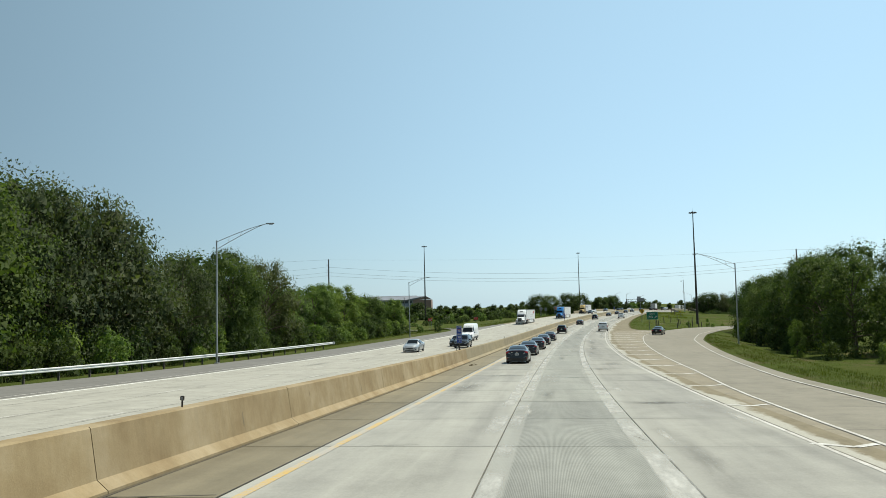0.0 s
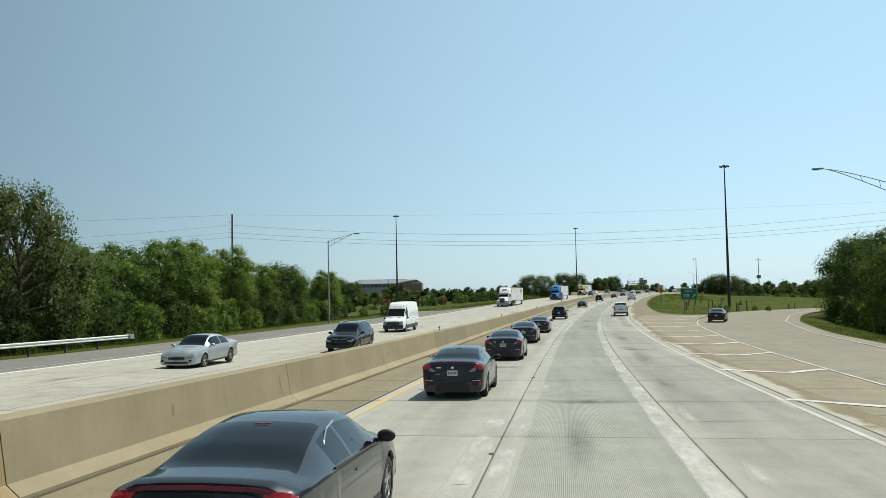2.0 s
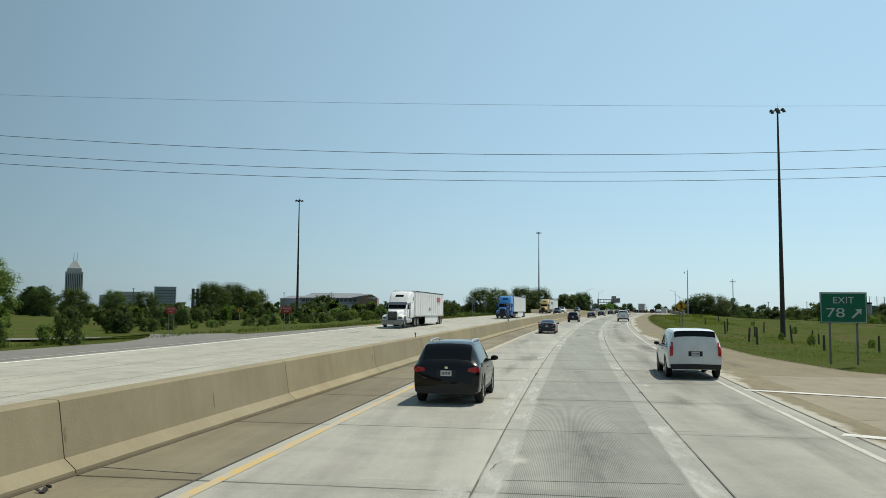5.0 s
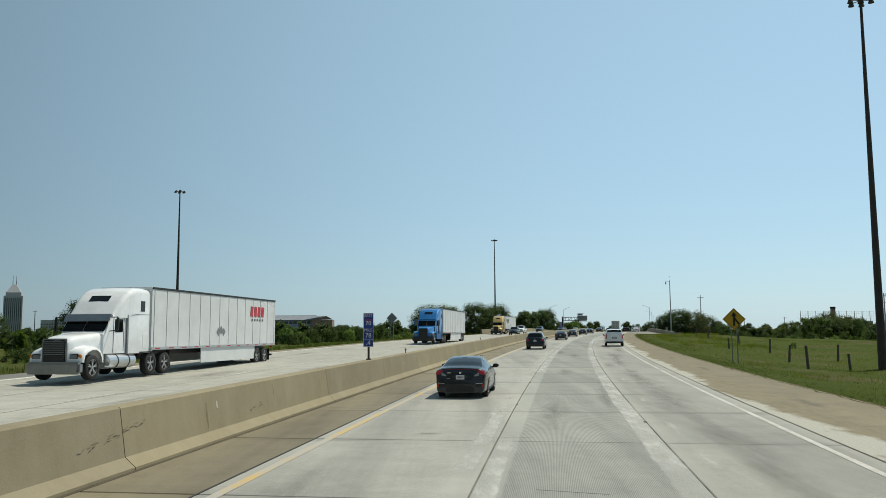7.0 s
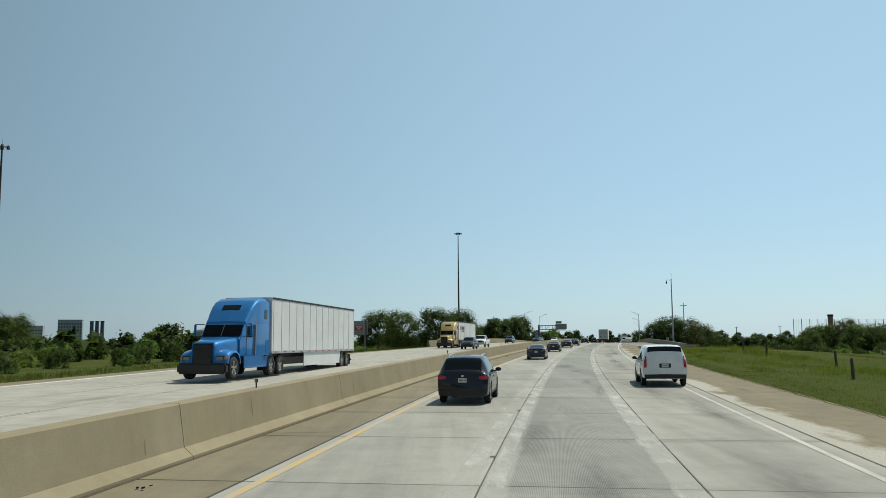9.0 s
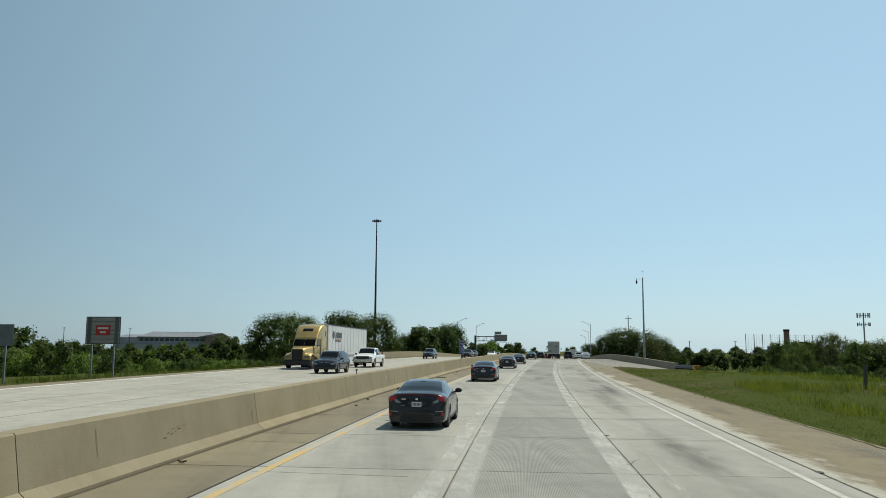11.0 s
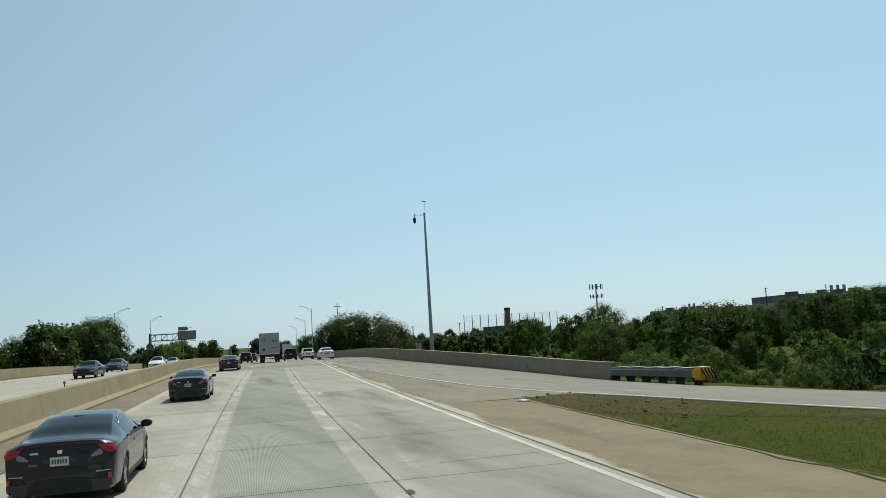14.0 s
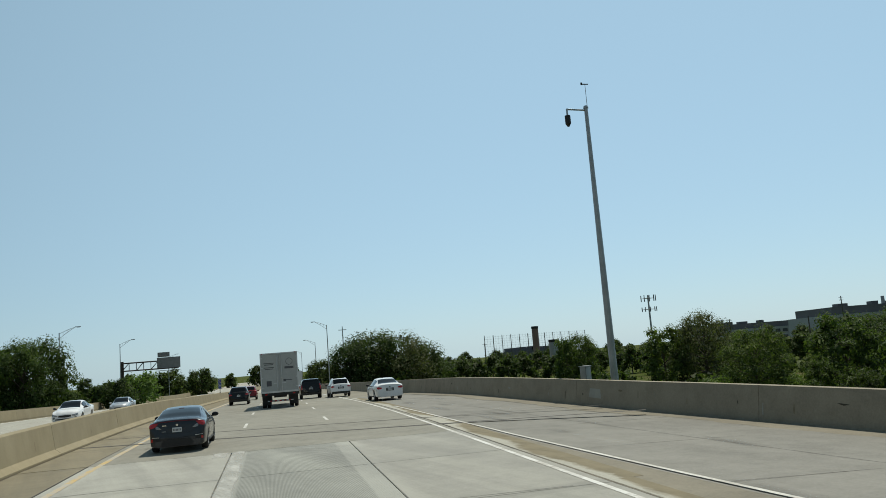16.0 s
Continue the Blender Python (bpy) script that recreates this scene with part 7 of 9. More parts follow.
for k in range(70):
    wood(262 + k * 4.6, -74 - rt.uniform(0, 45), rt.uniform(4.2, 6.6) * smooth(k, [(0, 0.45), (18, 0.55), (32, 1.0)]), 1.1)
for k in range(60):
    wood(400 + k * 6, 58 + rt.uniform(0, 30) + max(0, k - 20) * 1.2, rt.uniform(2.2, 3.6), 1.2)

for k in range(70):
    a = radians(-16 + 74 * k / 69)
    d = rt.uniform(290, 430)
    x, y = 48 + d * math.sin(a), 422 + d * math.cos(a)
    if abs(to_su(x, y)[1]) > 45:
        WOODS.append((x, y, rt.uniform(7.5, 11.0), rt.uniform(1.0, 1.4)))


def far_woods():
    """All the far trees as one mass of foliage, with their trunks."""
    rg = random.Random(77)
    lobes, trunks = [], bmesh.new()
    for x, y, h, w in WOODS:
        z = land_z(x, y)
        for k in range(9):
            t = 0.12 + 0.8 * (k + 0.5) / 9
            a = k * 2.4 + rg.uniform(-0.6, 0.6)
            rr = h * 0.5 * w * math.sin(math.pi * min(1, t + 0.08))**0.8 * rg.uniform(0.35, 0.8)
            lr = h * w * rg.uniform(0.15, 0.24)
            lobes.append(((x + rr * math.cos(a), y + rr * math.sin(a), z + h * t), (lr, lr, lr * 0.85)))
        add_tube(trunks, (x, y, z - 0.5), (x, y, z + h * 0.6), h * 0.025, h * 0.01, 5, False)
    ob = tagged(new("far_woods", leaf_cloud("far_woods", lobes, len(WOODS) * 730, 0.88, M_LEAF, 5, 0.0, 0.3)), "distant dark green belts of woodland", "woods", kind="stuff")
    part("trunks", trunks, M_BARK, ob)


far_woods()
for tpl in TEMPLATES:
    if tpl.name not in USED:
        plant(tpl, 300, 700, 6)


# ---- weeds and tall grass on the verges ----
def weeds(name, label, count, region, hmin, hmax, mt, seed):
    rg = np.random.default_rng(seed)
    verts, faces = [], []
    n = 0
    while n < count:
        s, u, dens = region(rg)
        on_ramp = smooth(s, ON_L) - 0.6 < u < smooth(s, ON_R) + 0.8 if s > 277 else smooth(s, RAMP_L) - 0.3 < u < smooth(s, RAMP_R) + 1.5
        if u > 0 and on_ramp or noise.noise(Vector((s * 0.11, u * 0.2, seed))) + rg.uniform(-0.5, 0.5) < dens:
            n += 1
            continue
        p = road(s, u, ground_h(s, u))
        h = rg.uniform(hmin, hmax)
        for k in range(4):
            a = rg.uniform(0, 6.28)
            d = Vector((math.cos(a), math.sin(a), 0))
            q = p + d * rg.uniform(0, 0.25)
            w = Vector((-d.y, d.x, 0)) * (0.004 + h * 0.014)
            tip = q + d * h * rg.uniform(0.1, 0.5) + Vector((0, 0, h * rg.uniform(0.7, 1.1)))
            b = len(verts)
            mid = q.lerp(tip, 0.5) + Vector((0, 0, h * 0.12))
            verts += [q - w * 0.6, q + w * 0.6, mid + w, mid - w, tip]
            faces += [(b, b + 1, b + 2, b + 3), (b + 3, b + 2, b + 4)]
        n += 1
    ob = obj_from(name, verts, faces, mt)
    return tagged(ob, label, "weeds", kind="stuff")


def verge_right(rg):
    s = rg.uniform(180, 404)
    e = right_edge(s)
    return s, e + 0.25 + rg.exponential(5.5), -0.25


def field_right(rg):
    s = rg.uniform(195, 352)
    return s, rg.uniform(13, 40), 0.05


def verge_exit(rg):
    s = rg.uniform(25, 150)
    return s, smooth(s, RAMP_R) + 1.3 + rg.exponential(4.0), -0.2


def verge_left(rg):
    s = rg.uniform(110, 390)
    return s, -28.2 - (6 if s < 225 else 0) - rg.exponential(4.0) - (6 if s < 200 else 0), -0.1


weeds("verge_grass", "mown green grass beside the shoulder", 22000, verge_right, 0.04, 0.11, M_WEED, 5)


def weed_patch(rg):
    while True:
        s = rg.uniform(316, 376)
        u = smooth(s, [(306, 15.5), (345, 12.4), (373, 12.8)]) + rg.uniform(0, 1) ** 1.2 * 12
        if noise.noise(Vector((s * 0.09, u * 0.16, 3))) + 0.4 * noise.noise(Vector((s * 0.6, u * 0.6, 9))) > -0.05 and u < smooth(s, ON_L) - 1.6:
            return s, u, 0.0


weeds("weed_patch", "patch of tall yellow-green weeds in the grass", 9000, weed_patch, 0.12, 0.55, M_FLOWER, 61)
def island_tip(rg):
    s = rg.uniform(384, 403)
    return s, rg.uniform(right_edge(s) + 0.3, max(right_edge(s) + 0.6, smooth(s, ON_L) - 0.9)), 0.0


weeds("verge_grass", "thin dry brown grass at the island's tip", 2200, island_tip, 0.04, 0.16, M_DRY, 62)
weeds("field_weeds", "tall yellow-green weeds in the field", 14000, field_right, 0.08, 0.30, M_FLOWER, 6)
weeds("verge_grass", "green grass beside the exit ramp", 9000, verge_exit, 0.06, 0.25, M_WEED, 7)
weeds("verge_grass", "green grass and weeds beside the opposite carriageway", 9000, verge_left, 0.15, 0.5, M_WEED, 8)

# ---- vehicles, all standing on the pavement ----
def car_paint(name, base, metal=0.35, rough=0.42):
    m, nt, b = nodes_of(name)
    pos = nt.nodes.new("ShaderNodeTexCoord").outputs["Object"]
    dirt = noise_node(nt, pos, 1.3, 5, 0.65)
    col = ramp_node(nt, dirt, [(0.35, tone(base, 0.9)), (0.7, tone(base, 1.08))])
    nt.links.new(col, b.inputs["Base Color"])
    b.inputs["Metallic"].default_value, b.inputs["Roughness"].default_value = metal, rough
    b.inputs["Coat Weight"].default_value, b.inputs["Coat Roughness"].default_value = 0.8, 0.03
    b.inputs["Specular IOR Level"].default_value = 0.08
    return m


P_GREY = car_paint("dark grey metallic paint", (0.030, 0.034, 0.042), 0.5, 0.3)
P_BLACK = car_paint("black car paint", (0.0045, 0.005, 0.006), 0.0)
P_NAVY = car_paint("dark navy car paint", (0.012, 0.017, 0.027), 0.1)
P_SILVER = car_paint("silver metallic paint", (0.40, 0.42, 0.44), 0.6)
P_WHITE = car_paint("white car paint", (0.78, 0.79, 0.80), 0.0)
P_RED = car_paint("dark red car paint", (0.20, 0.015, 0.018), 0.2)
P_BLUE = car_paint("bright blue truck paint", (0.02, 0.16, 0.42), 0.2)
P_GOLD = car_paint("gold metallic truck paint", (0.46, 0.33, 0.12), 0.5)
M_BOX = surface("dirty white trailer panel", (0.64, 0.65, 0.65), 0.08, 0.9, 12, 0.5)
M_BOXGREY = surface("grimy grey truck door panel", (0.42, 0.43, 0.425), 0.14, 0.8, 9, 0.55)
M_DARKBOX = surface("black trailer panel", (0.03, 0.03, 0.032), 0.2, 0.8, 9, 0.5)
M_FRAME = surface("dark truck frame steel", (0.03, 0.03, 0.03), 0.3, 2, 15, 0.6, 0.3)
M_STEEL = surface("dull polished steel", (0.30, 0.31, 0.32), 0.15, 2, 20, 0.35, 0.8)
M_ALU = surface("bare aluminium", (0.62, 0.63, 0.64), 0.1, 2, 20, 0.35, 0.85)
M_REDREFL = plain("red reflector tape", (0.5, 0.03, 0.03), 0.4)
M_PRINT = plain("dark grey print", (0.10, 0.10, 0.11), 0.6)
M_PRINTRED = plain("red print", (0.45, 0.03, 0.04), 0.6)


def wheel(parent, x, y, r, w, outer, dual=False):
    """A wheel with tyre, dark dish and spoked rim; outer is +1 or -1, the side that shows."""
    hub = new("wheel")
    hub.parent = parent
    bm = bmesh.new()
    n = 24
    prof = [(-0.5, 0.66), (-0.5, 0.90), (-0.44, 0.97), (-0.34, 1.0), (0.34, 1.0), (0.44, 0.97), (0.5, 0.90), (0.5, 0.66)]
    rings = [[bm.verts.new((x + px * w, y + r * pr * math.cos(2 * math.pi * k / n), r + r * pr * math.sin(2 * math.pi * k / n))) for k in range(n)] for px, pr in prof]
    for a, b in zip(rings, rings[1:]):
        for k in range(n):
            bm.faces.new((a[k], a[(k + 1) % n], b[(k + 1) % n], b[k]))
    part("tyre", bm, M_RUBBER, hub, smooth_it=True)
    xo = x + outer * w * 0.40
    part("dish", tube((xo - outer * 0.11, y, r), (xo - outer * 0.07, y, r), r * 0.66, r * 0.66, 20), M_BLACK, hub)
    bm = bmesh.new()
    lip = [[bm.verts.new((xo + outer * dx, y + r * pr * math.cos(2 * math.pi * k / n), r + r * pr * math.sin(2 * math.pi * k / n))) for k in range(n)] for dx, pr in ((-0.06, 0.60), (0.012, 0.61), (0.012, 0.67), (-0.06, 0.68))]
    for a, b in zip(lip, lip[1:]):
        for k in range(n):
            bm.faces.new((a[k], a[(k + 1) % n], b[(k + 1) % n], b[k]))
    add_tube(bm, (xo - outer * 0.06, y, r), (xo + outer * 0.01, y, r), r * 0.13, r * 0.11, 10)
    for k in range(5):
        for off in (-0.14, 0.14):
            a = 2 * math.pi * k / 5 + off
            add_box(bm, (0.03, r * 0.075, r * 0.52), (xo - outer * 0.012, y + math.sin(a) * r * 0.36, r + math.cos(a) * r * 0.36), 0.0, Matrix.Rotation(-a, 4, "X"))
    part("rim", bm, M_RIM, hub)
    return hub


CURVES = {}


def profile(rows, y):
    """The row of a car's table at y, by a monotone cubic through the given rows."""
    if id(rows) not in CURVES:
        r = np.array(rows, float)
        h = np.diff(r[:, 0])[:, None]
        m = np.diff(r[:, 1:], axis=0) / h
        t = np.zeros((len(r), r.shape[1] - 1))
        t[0], t[-1] = m[0], m[-1]
        same = m[:-1] * m[1:] > 0
        w1, w2 = 2 * h[1:] + h[:-1], h[1:] + 2 * h[:-1]
        a, b = np.where(same, m[:-1], 1.0), np.where(same, m[1:], 1.0)
        t[1:-1] = np.where(same, (w1 + w2) / (w1 / a + w2 / b), 0.0)
        CURVES[id(rows)] = (r, t, rows)
    r, t, _ = CURVES[id(rows)]
    y = min(max(y, r[0, 0]), r[-1, 0])
    i = min(len(r) - 2, max(0, int(np.searchsorted(r[:, 0], y)) - 1))
    h = r[i + 1, 0] - r[i, 0]
    k = (y - r[i, 0]) / h
    return (r[i, 1:] * (1 + 2 * k) * (1 - k)**2 + t[i] * h * k * (1 - k)**2 + r[i + 1, 1:] * k * k * (3 - 2 * k) + t[i + 1] * h * k * k * (k - 1)).tolist()


def section(rows, zb, y):
    """Half section (x, z) of the body skin at y, from the sill up to the roof."""
    ws, wb, zbelt, wt, zt = profile(rows, y)
    pts = [(ws - 0.10, zb), (ws - 0.02, zb + 0.05), (ws, zb + 0.17), (ws + 0.014, zb + (zbelt - zb) * 0.55), (wb + 0.008, zbelt - 0.06), (wb - 0.012, zbelt)]
    for t, out in ((0.10, 0.0), (0.5, 0.03), (0.88, 0.018)):
        pts.append((wb + (wt - wb) * t + out * (zt - zbelt), zbelt + (zt - 0.045 - zbelt) * t))
    return pts + [(wt, zt - 0.045), (wt * 0.90, zt - 0.014), (wt * 0.5, zt + 0.006), (0, zt + 0.012)]


def car_shell(ob, rows, zb, screen, rear, sides, paint, axles, wr):
    """Body skin from rows (y, half sill width, half belt width, belt height, half top width, top height); wheel arches are cut into its foot, glass lies where the spans say."""
    arch = wr * 1.16
    marks = sorted({rows[0][0], rows[-1][0]} | set(screen) | set(rear) | {v for s_ in sides for v in s_} | {a + d for a in axles for d in (-arch, arch)})
    ys = []
    for a, b in zip(marks, marks[1:]):
        n = max(1, int(round((b - a) / 0.07)))
        ys += [a + (b - a) * k / n for k in range(n)]
    ys.append(marks[-1])
    half = []
    for y in ys:
        pts = [(0, zb)] + section(rows, zb, y)
        lift = 0.0
        for a in axles:
            if abs(y - a) < arch:
                lift = max(lift, wr + math.sqrt(arch * arch - (y - a)**2))
        if lift > zb:
            flare = 0.018 * min(1.0, (lift - zb) / 0.2)
            pts = [(x + (flare if 2 <= i <= 4 else 0.0), max(z, lift + 0.004 * i)) for i, (x, z) in enumerate(pts)]
        half.append(pts)
    nh = len(half[0])
    full = [h + [(-x, z) for x, z in reversed(h[1:-1])] for h in half]
    nf = len(full[0])
    verts = [(x, y, z) for y, f in zip(ys, full) for x, z in f]
    groups = {"body": [], "underbody": [], "windshield": [], "rear_window": []}
    for k in range(len(sides)):
        groups["side_window_l%d" % k] = []
        groups["side_window_r%d" % k] = []

    def within(y, span_):
        return span_[0] - 1e-6 <= y <= span_[1] + 1e-6
    for i in range(len(ys) - 1):
        ym = (ys[i] + ys[i + 1]) / 2
        for j in range(nf):
            j2 = (j + 1) % nf
            f = (i * nf + j, i * nf + j2, (i + 1) * nf + j2, (i + 1) * nf + j)
            jj = j if j < nh - 1 else nf - 1 - j      # mirrored strip number
            right = j < nh - 1
            g = "body"
            if jj <= 1:
                g = "underbody"
            elif jj in (10, 11, 12) and within(ym, screen):
                g = "windshield"
            elif jj in (10, 11, 12) and within(ym, rear):
                g = "rear_window"
            elif jj in (7, 8):
                for k, sp in enumerate(sides):
                    if within(ym, sp):
                        g = "side_window_%s%d" % ("r" if right else "l", k)
            groups[g].append(f)
    last = (len(ys) - 1) * nf
    groups["body"] += [tuple(reversed(range(nf))), tuple(range(last, last + nf))]
    for g, fs in groups.items():
        if not fs:
            continue
        used = sorted({v for f in fs for v in f})
        ix = {v: k for k, v in enumerate(used)}
        nm = "side_window" if g.startswith("side") else g
        o = obj_from(nm, [verts[v] for v in used], [tuple(ix[v] for v in f) for f in fs], paint if g == "body" else M_BLACK if g == "underbody" else M_GLASS, ob, True)
        bm = bmesh.new()
        bm.from_mesh(o.data)
        bmesh.ops.recalc_face_normals(bm, faces=bm.faces)
        # a lone pane is open: turn it outwards
        if g not in ("body", "underbody"):
            for f in bm.faces:
                c_ = f.calc_center_median()
                if f.normal.dot(c_ - Vector((0, c_.y * 0.6, 0.6))) < 0:
                    f.normal_flip()
        bm.to_mesh(o.data)
        bm.free()
        if g == "body":
            o.data.set_sharp_from_angle(angle=radians(34))
    return ob


def mirror_housing(sx, hw, y, z):
    """A rounded door mirror on a short stalk."""
    bm = bmesh.new()
    m = Matrix.Translation((sx * (hw + 0.10), y, z)) @ Matrix.Rotation(sx * radians(-12), 4, "Z") @ Matrix.Diagonal((0.125, 0.075, 0.078, 1))
    bmesh.ops.create_uvsphere(bm, u_segments=12, v_segments=8, radius=1.0, matrix=m)
    for v in bm.verts:
        v.co.y = max(v.co.y, y - 0.045)
    add_box(bm, (0.14, 0.05, 0.045), (sx * (hw - 0.02), y + 0.015, z - 0.055))
    return bm


def skin_y(rows, zb, x, z, end):
    """Where the tail (end -1) or nose (end +1) of the body meets the line through x, z."""
    y = rows[0][0] if end < 0 else rows[-1][0]
    for k in range(180):
        pts = section(rows, zb, y)
        if z <= pts[-1][1] and abs(x) <= np.interp(z, [q[1] for q in pts], [q[0] for q in pts]):
            return y
        y -= end * 0.005
    return y


def skin_patch(name, rows, zb, stations, end, mt, parent, label="", lift=0.012, sub=3):
    """A thin shell lying on the tail or nose: stations (x, lower z, upper z) from side to side."""
    bm = bmesh.new()
    xs = [q[0] for q in stations]
    fine = []
    for a, b in zip(stations, stations[1:]):
        n = max(1, int(abs(b[0] - a[0]) / 0.045))
        fine += [tuple(a[k] + (b[k] - a[k]) * i / n for k in range(3)) for i in range(n)]
    fine.append(stations[-1])
    grid = []
    for x, z0, z1 in fine:
        col = []
        for j in range(sub + 1):
            z = z0 + (z1 - z0) * j / sub
            y = skin_y(rows, zb, x, z, end)
            col.append((x + math.copysign(lift * 0.6, x) * (abs(x) > 0.55), y + end * lift, z))
        grid.append(col)
    front = [[bm.verts.new(q) for q in col] for col in grid]
    back = [[bm.verts.new((q[0], q[1] - end * 0.035, q[2])) for q in col] for col in grid]
    nu, nv = len(grid), sub + 1
    for i in range(nu - 1):
        for j in range(nv - 1):
            bm.faces.new((front[i][j], front[i + 1][j], front[i + 1][j + 1], front[i][j + 1]))
    rim = [(i, 0) for i in range(nu)] + [(nu - 1, j) for j in range(1, nv)] + [(i, nv - 1) for i in range(nu - 2, -1, -1)] + [(0, j) for j in range(nv - 2, 0, -1)]
    for (a, b), (c_, d) in zip(rim, rim[1:] + rim[:1]):
        bm.faces.new((front[a][b], front[c_][d], back[c_][d], back[a][b]))
    return part(name, bm, mt, parent, label)


def car(name, label, category, rows, zb, screen, rear, sides, paint, axles, wr, plate=True, lit=False, roof_rack=False, clad=True, tail="wide", grille=True, lamps=None):
    ob = thing(name, label, category, "road traffic")
    car_shell(ob, rows, zb, screen, rear, sides, paint, axles, wr)
    r = np.array(rows)
    hw = r[:, 1].max()
    y0, y1 = rows[0][0], rows[-1][0]
    for y in axles:
        for sx in (-1, 1):
            wheel(ob, sx * (hw - 0.105), y, wr, 0.22, sx)
    zt_rear = float(np.interp(y0 + 0.12, r[:, 0], r[:, 3]))
    zt_front = float(np.interp(y1 - 0.12, r[:, 0], r[:, 3]))
    wrear = float(np.interp(y0 + 0.1, r[:, 0], r[:, 2]))
    wfront = float(np.interp(y1 - 0.15, r[:, 0], r[:, 2]))
    # lower bumpers, lamps and grille lie on the skin
    dark = M_BLACK if clad else paint
    skin_patch("rear_bumper", rows, zb, [(-hw * 0.9, zb + 0.02, zb + 0.2), (0, zb + 0.02, zb + 0.22), (hw * 0.9, zb + 0.02, zb + 0.2)], -1, dark, ob, lift=0.03)
    skin_patch("front_bumper", rows, zb, [(-hw * 0.9, zb + 0.02, zb + 0.2), (0, zb + 0.02, zb + 0.2), (hw * 0.9, zb + 0.02, zb + 0.2)], 1, dark, ob, lift=0.03)
    skin_patch("air_intake", rows, zb, [(-hw * 0.62, zb + 0.08, zb + 0.15), (0, zb + 0.06, zb + 0.17), (hw * 0.62, zb + 0.08, zb + 0.15)], 1, M_BLACK, ob, lift=0.04)
    for sx in (-1, 1):
        if lamps is not None:
            for nm, st_, mt in lamps:
                skin_patch(nm, rows, zb, [(sx * x, z0, z1) for x, z0, z1 in st_], -1, mt, ob)
        elif tail == "wide":
            skin_patch("tail_lamp", rows, zb, [(sx * (wrear - 0.30), zt_rear - 0.15, zt_rear - 0.06), (sx * (wrear - 0.08), zt_rear - 0.18, zt_rear - 0.02), (sx * (wrear + 0.01), zt_rear - 0.14, zt_rear - 0.01)], -1, M_TAIL_LIT if lit else M_TAIL, ob)
        else:
            skin_patch("tail_lamp", rows, zb, [(sx * (wrear - 0.15), zt_rear - 0.28, zt_rear + 0.22), (sx * (wrear - 0.04), zt_rear - 0.30, zt_rear + 0.26)], -1, M_TAIL_LIT if lit else M_TAIL, ob, lift=0.02)
        skin_patch("headlight", rows, zb, [(sx * (wfront - 0.34), zt_front - 0.17, zt_front - 0.09), (sx * (wfront - 0.12), zt_front - 0.19, zt_front - 0.04), (sx * (wfront + 0.0), zt_front - 0.13, zt_front - 0.01)], 1, M_LAMP, ob)
        skin_patch("fog_lamp", rows, zb, [(sx * hw * 0.66, zb + 0.16, zb + 0.24), (sx * hw * 0.8, zb + 0.16, zb + 0.24)], 1, M_BLACK, ob, lift=0.035)
        ym = max(screen) - 0.28
        zbelt = float(np.interp(ym, r[:, 0], r[:, 3]))
        part("mirror", mirror_housing(sx, hw, ym, zbelt + 0.09), M_BLACK if paint in (P_WHITE, P_GREY) else paint, ob, smooth_it=True)
        part("door_handle", box((0.03, 0.20, 0.035), (sx * (hw + 0.014), ym - 1.05, zbelt - 0.10), 0.01), paint, ob)
        part("sill", box((0.05, abs(axles[1] - axles[0]) - 2.3 * wr, 0.09), (sx * (hw - 0.02), sum(axles) / 2, zb + 0.05), 0.02), M_BLACK, ob)
    # bright or black moulding along the foot of the side windows
    trim = M_CHROME if paint in (P_BLACK, P_SILVER, P_NAVY) and not roof_rack else M_BLACK
    ya, yb = min(v[0] for v in sides) - 0.05, max(v[1] for v in sides) + 0.1
    for sx in (-1, 1):
        line = [(sx * (float(np.interp(v, r[:, 0], r[:, 2])) - 0.010), v, float(np.interp(v, r[:, 0], r[:, 3])) + 0.012) for v in np.linspace(ya, yb, 7)]
        part("window_moulding", bent_tube(line, 0.014, 5), trim, ob)
    if grille:
        skin_patch("grille", rows, zb, [(-wfront * 0.5, zt_front - 0.22, zt_front - 0.12), (0, zt_front - 0.26, zt_front - 0.10), (wfront * 0.5, zt_front - 0.22, zt_front - 0.12)], 1, M_BLACK, ob)
    if plate:
        skin_patch("plate_recess", rows, zb, [(-0.26, zt_rear - 0.30, zt_rear - 0.11), (0.26, zt_rear - 0.30, zt_rear - 0.11)], -1, M_BLACK if not lit else paint, ob, lift=0.006)
        pl = part("licence_plate", box((0.30, 0.02, 0.15), (0, y0 - 0.02, zt_rear - 0.20), 0.005), M_PLATE, ob)
        bm = bmesh.new()
        for k in range(6):
            add_box(bm, (0.026, 0.004, 0.07), (-0.105 + 0.042 * k, y0 - 0.031, zt_rear - 0.20))
        part("plate_bars", bm, M_PRINT, pl)
        part("badge", box((0.09, 0.02, 0.07), (0, skin_y(rows, zb, 0.0, zt_rear - 0.05, -1) - 0.005, zt_rear - 0.05), 0.02), M_CHROME, ob)
    if lit:
        part("high_brake_lamp", box((0.2, 0.03, 0.02), (0, rear[1] - 0.08, float(np.interp(rear[1] - 0.08, r[:, 0], r[:, 5])) + 0.012), 0.008), M_TAIL_LIT, ob)
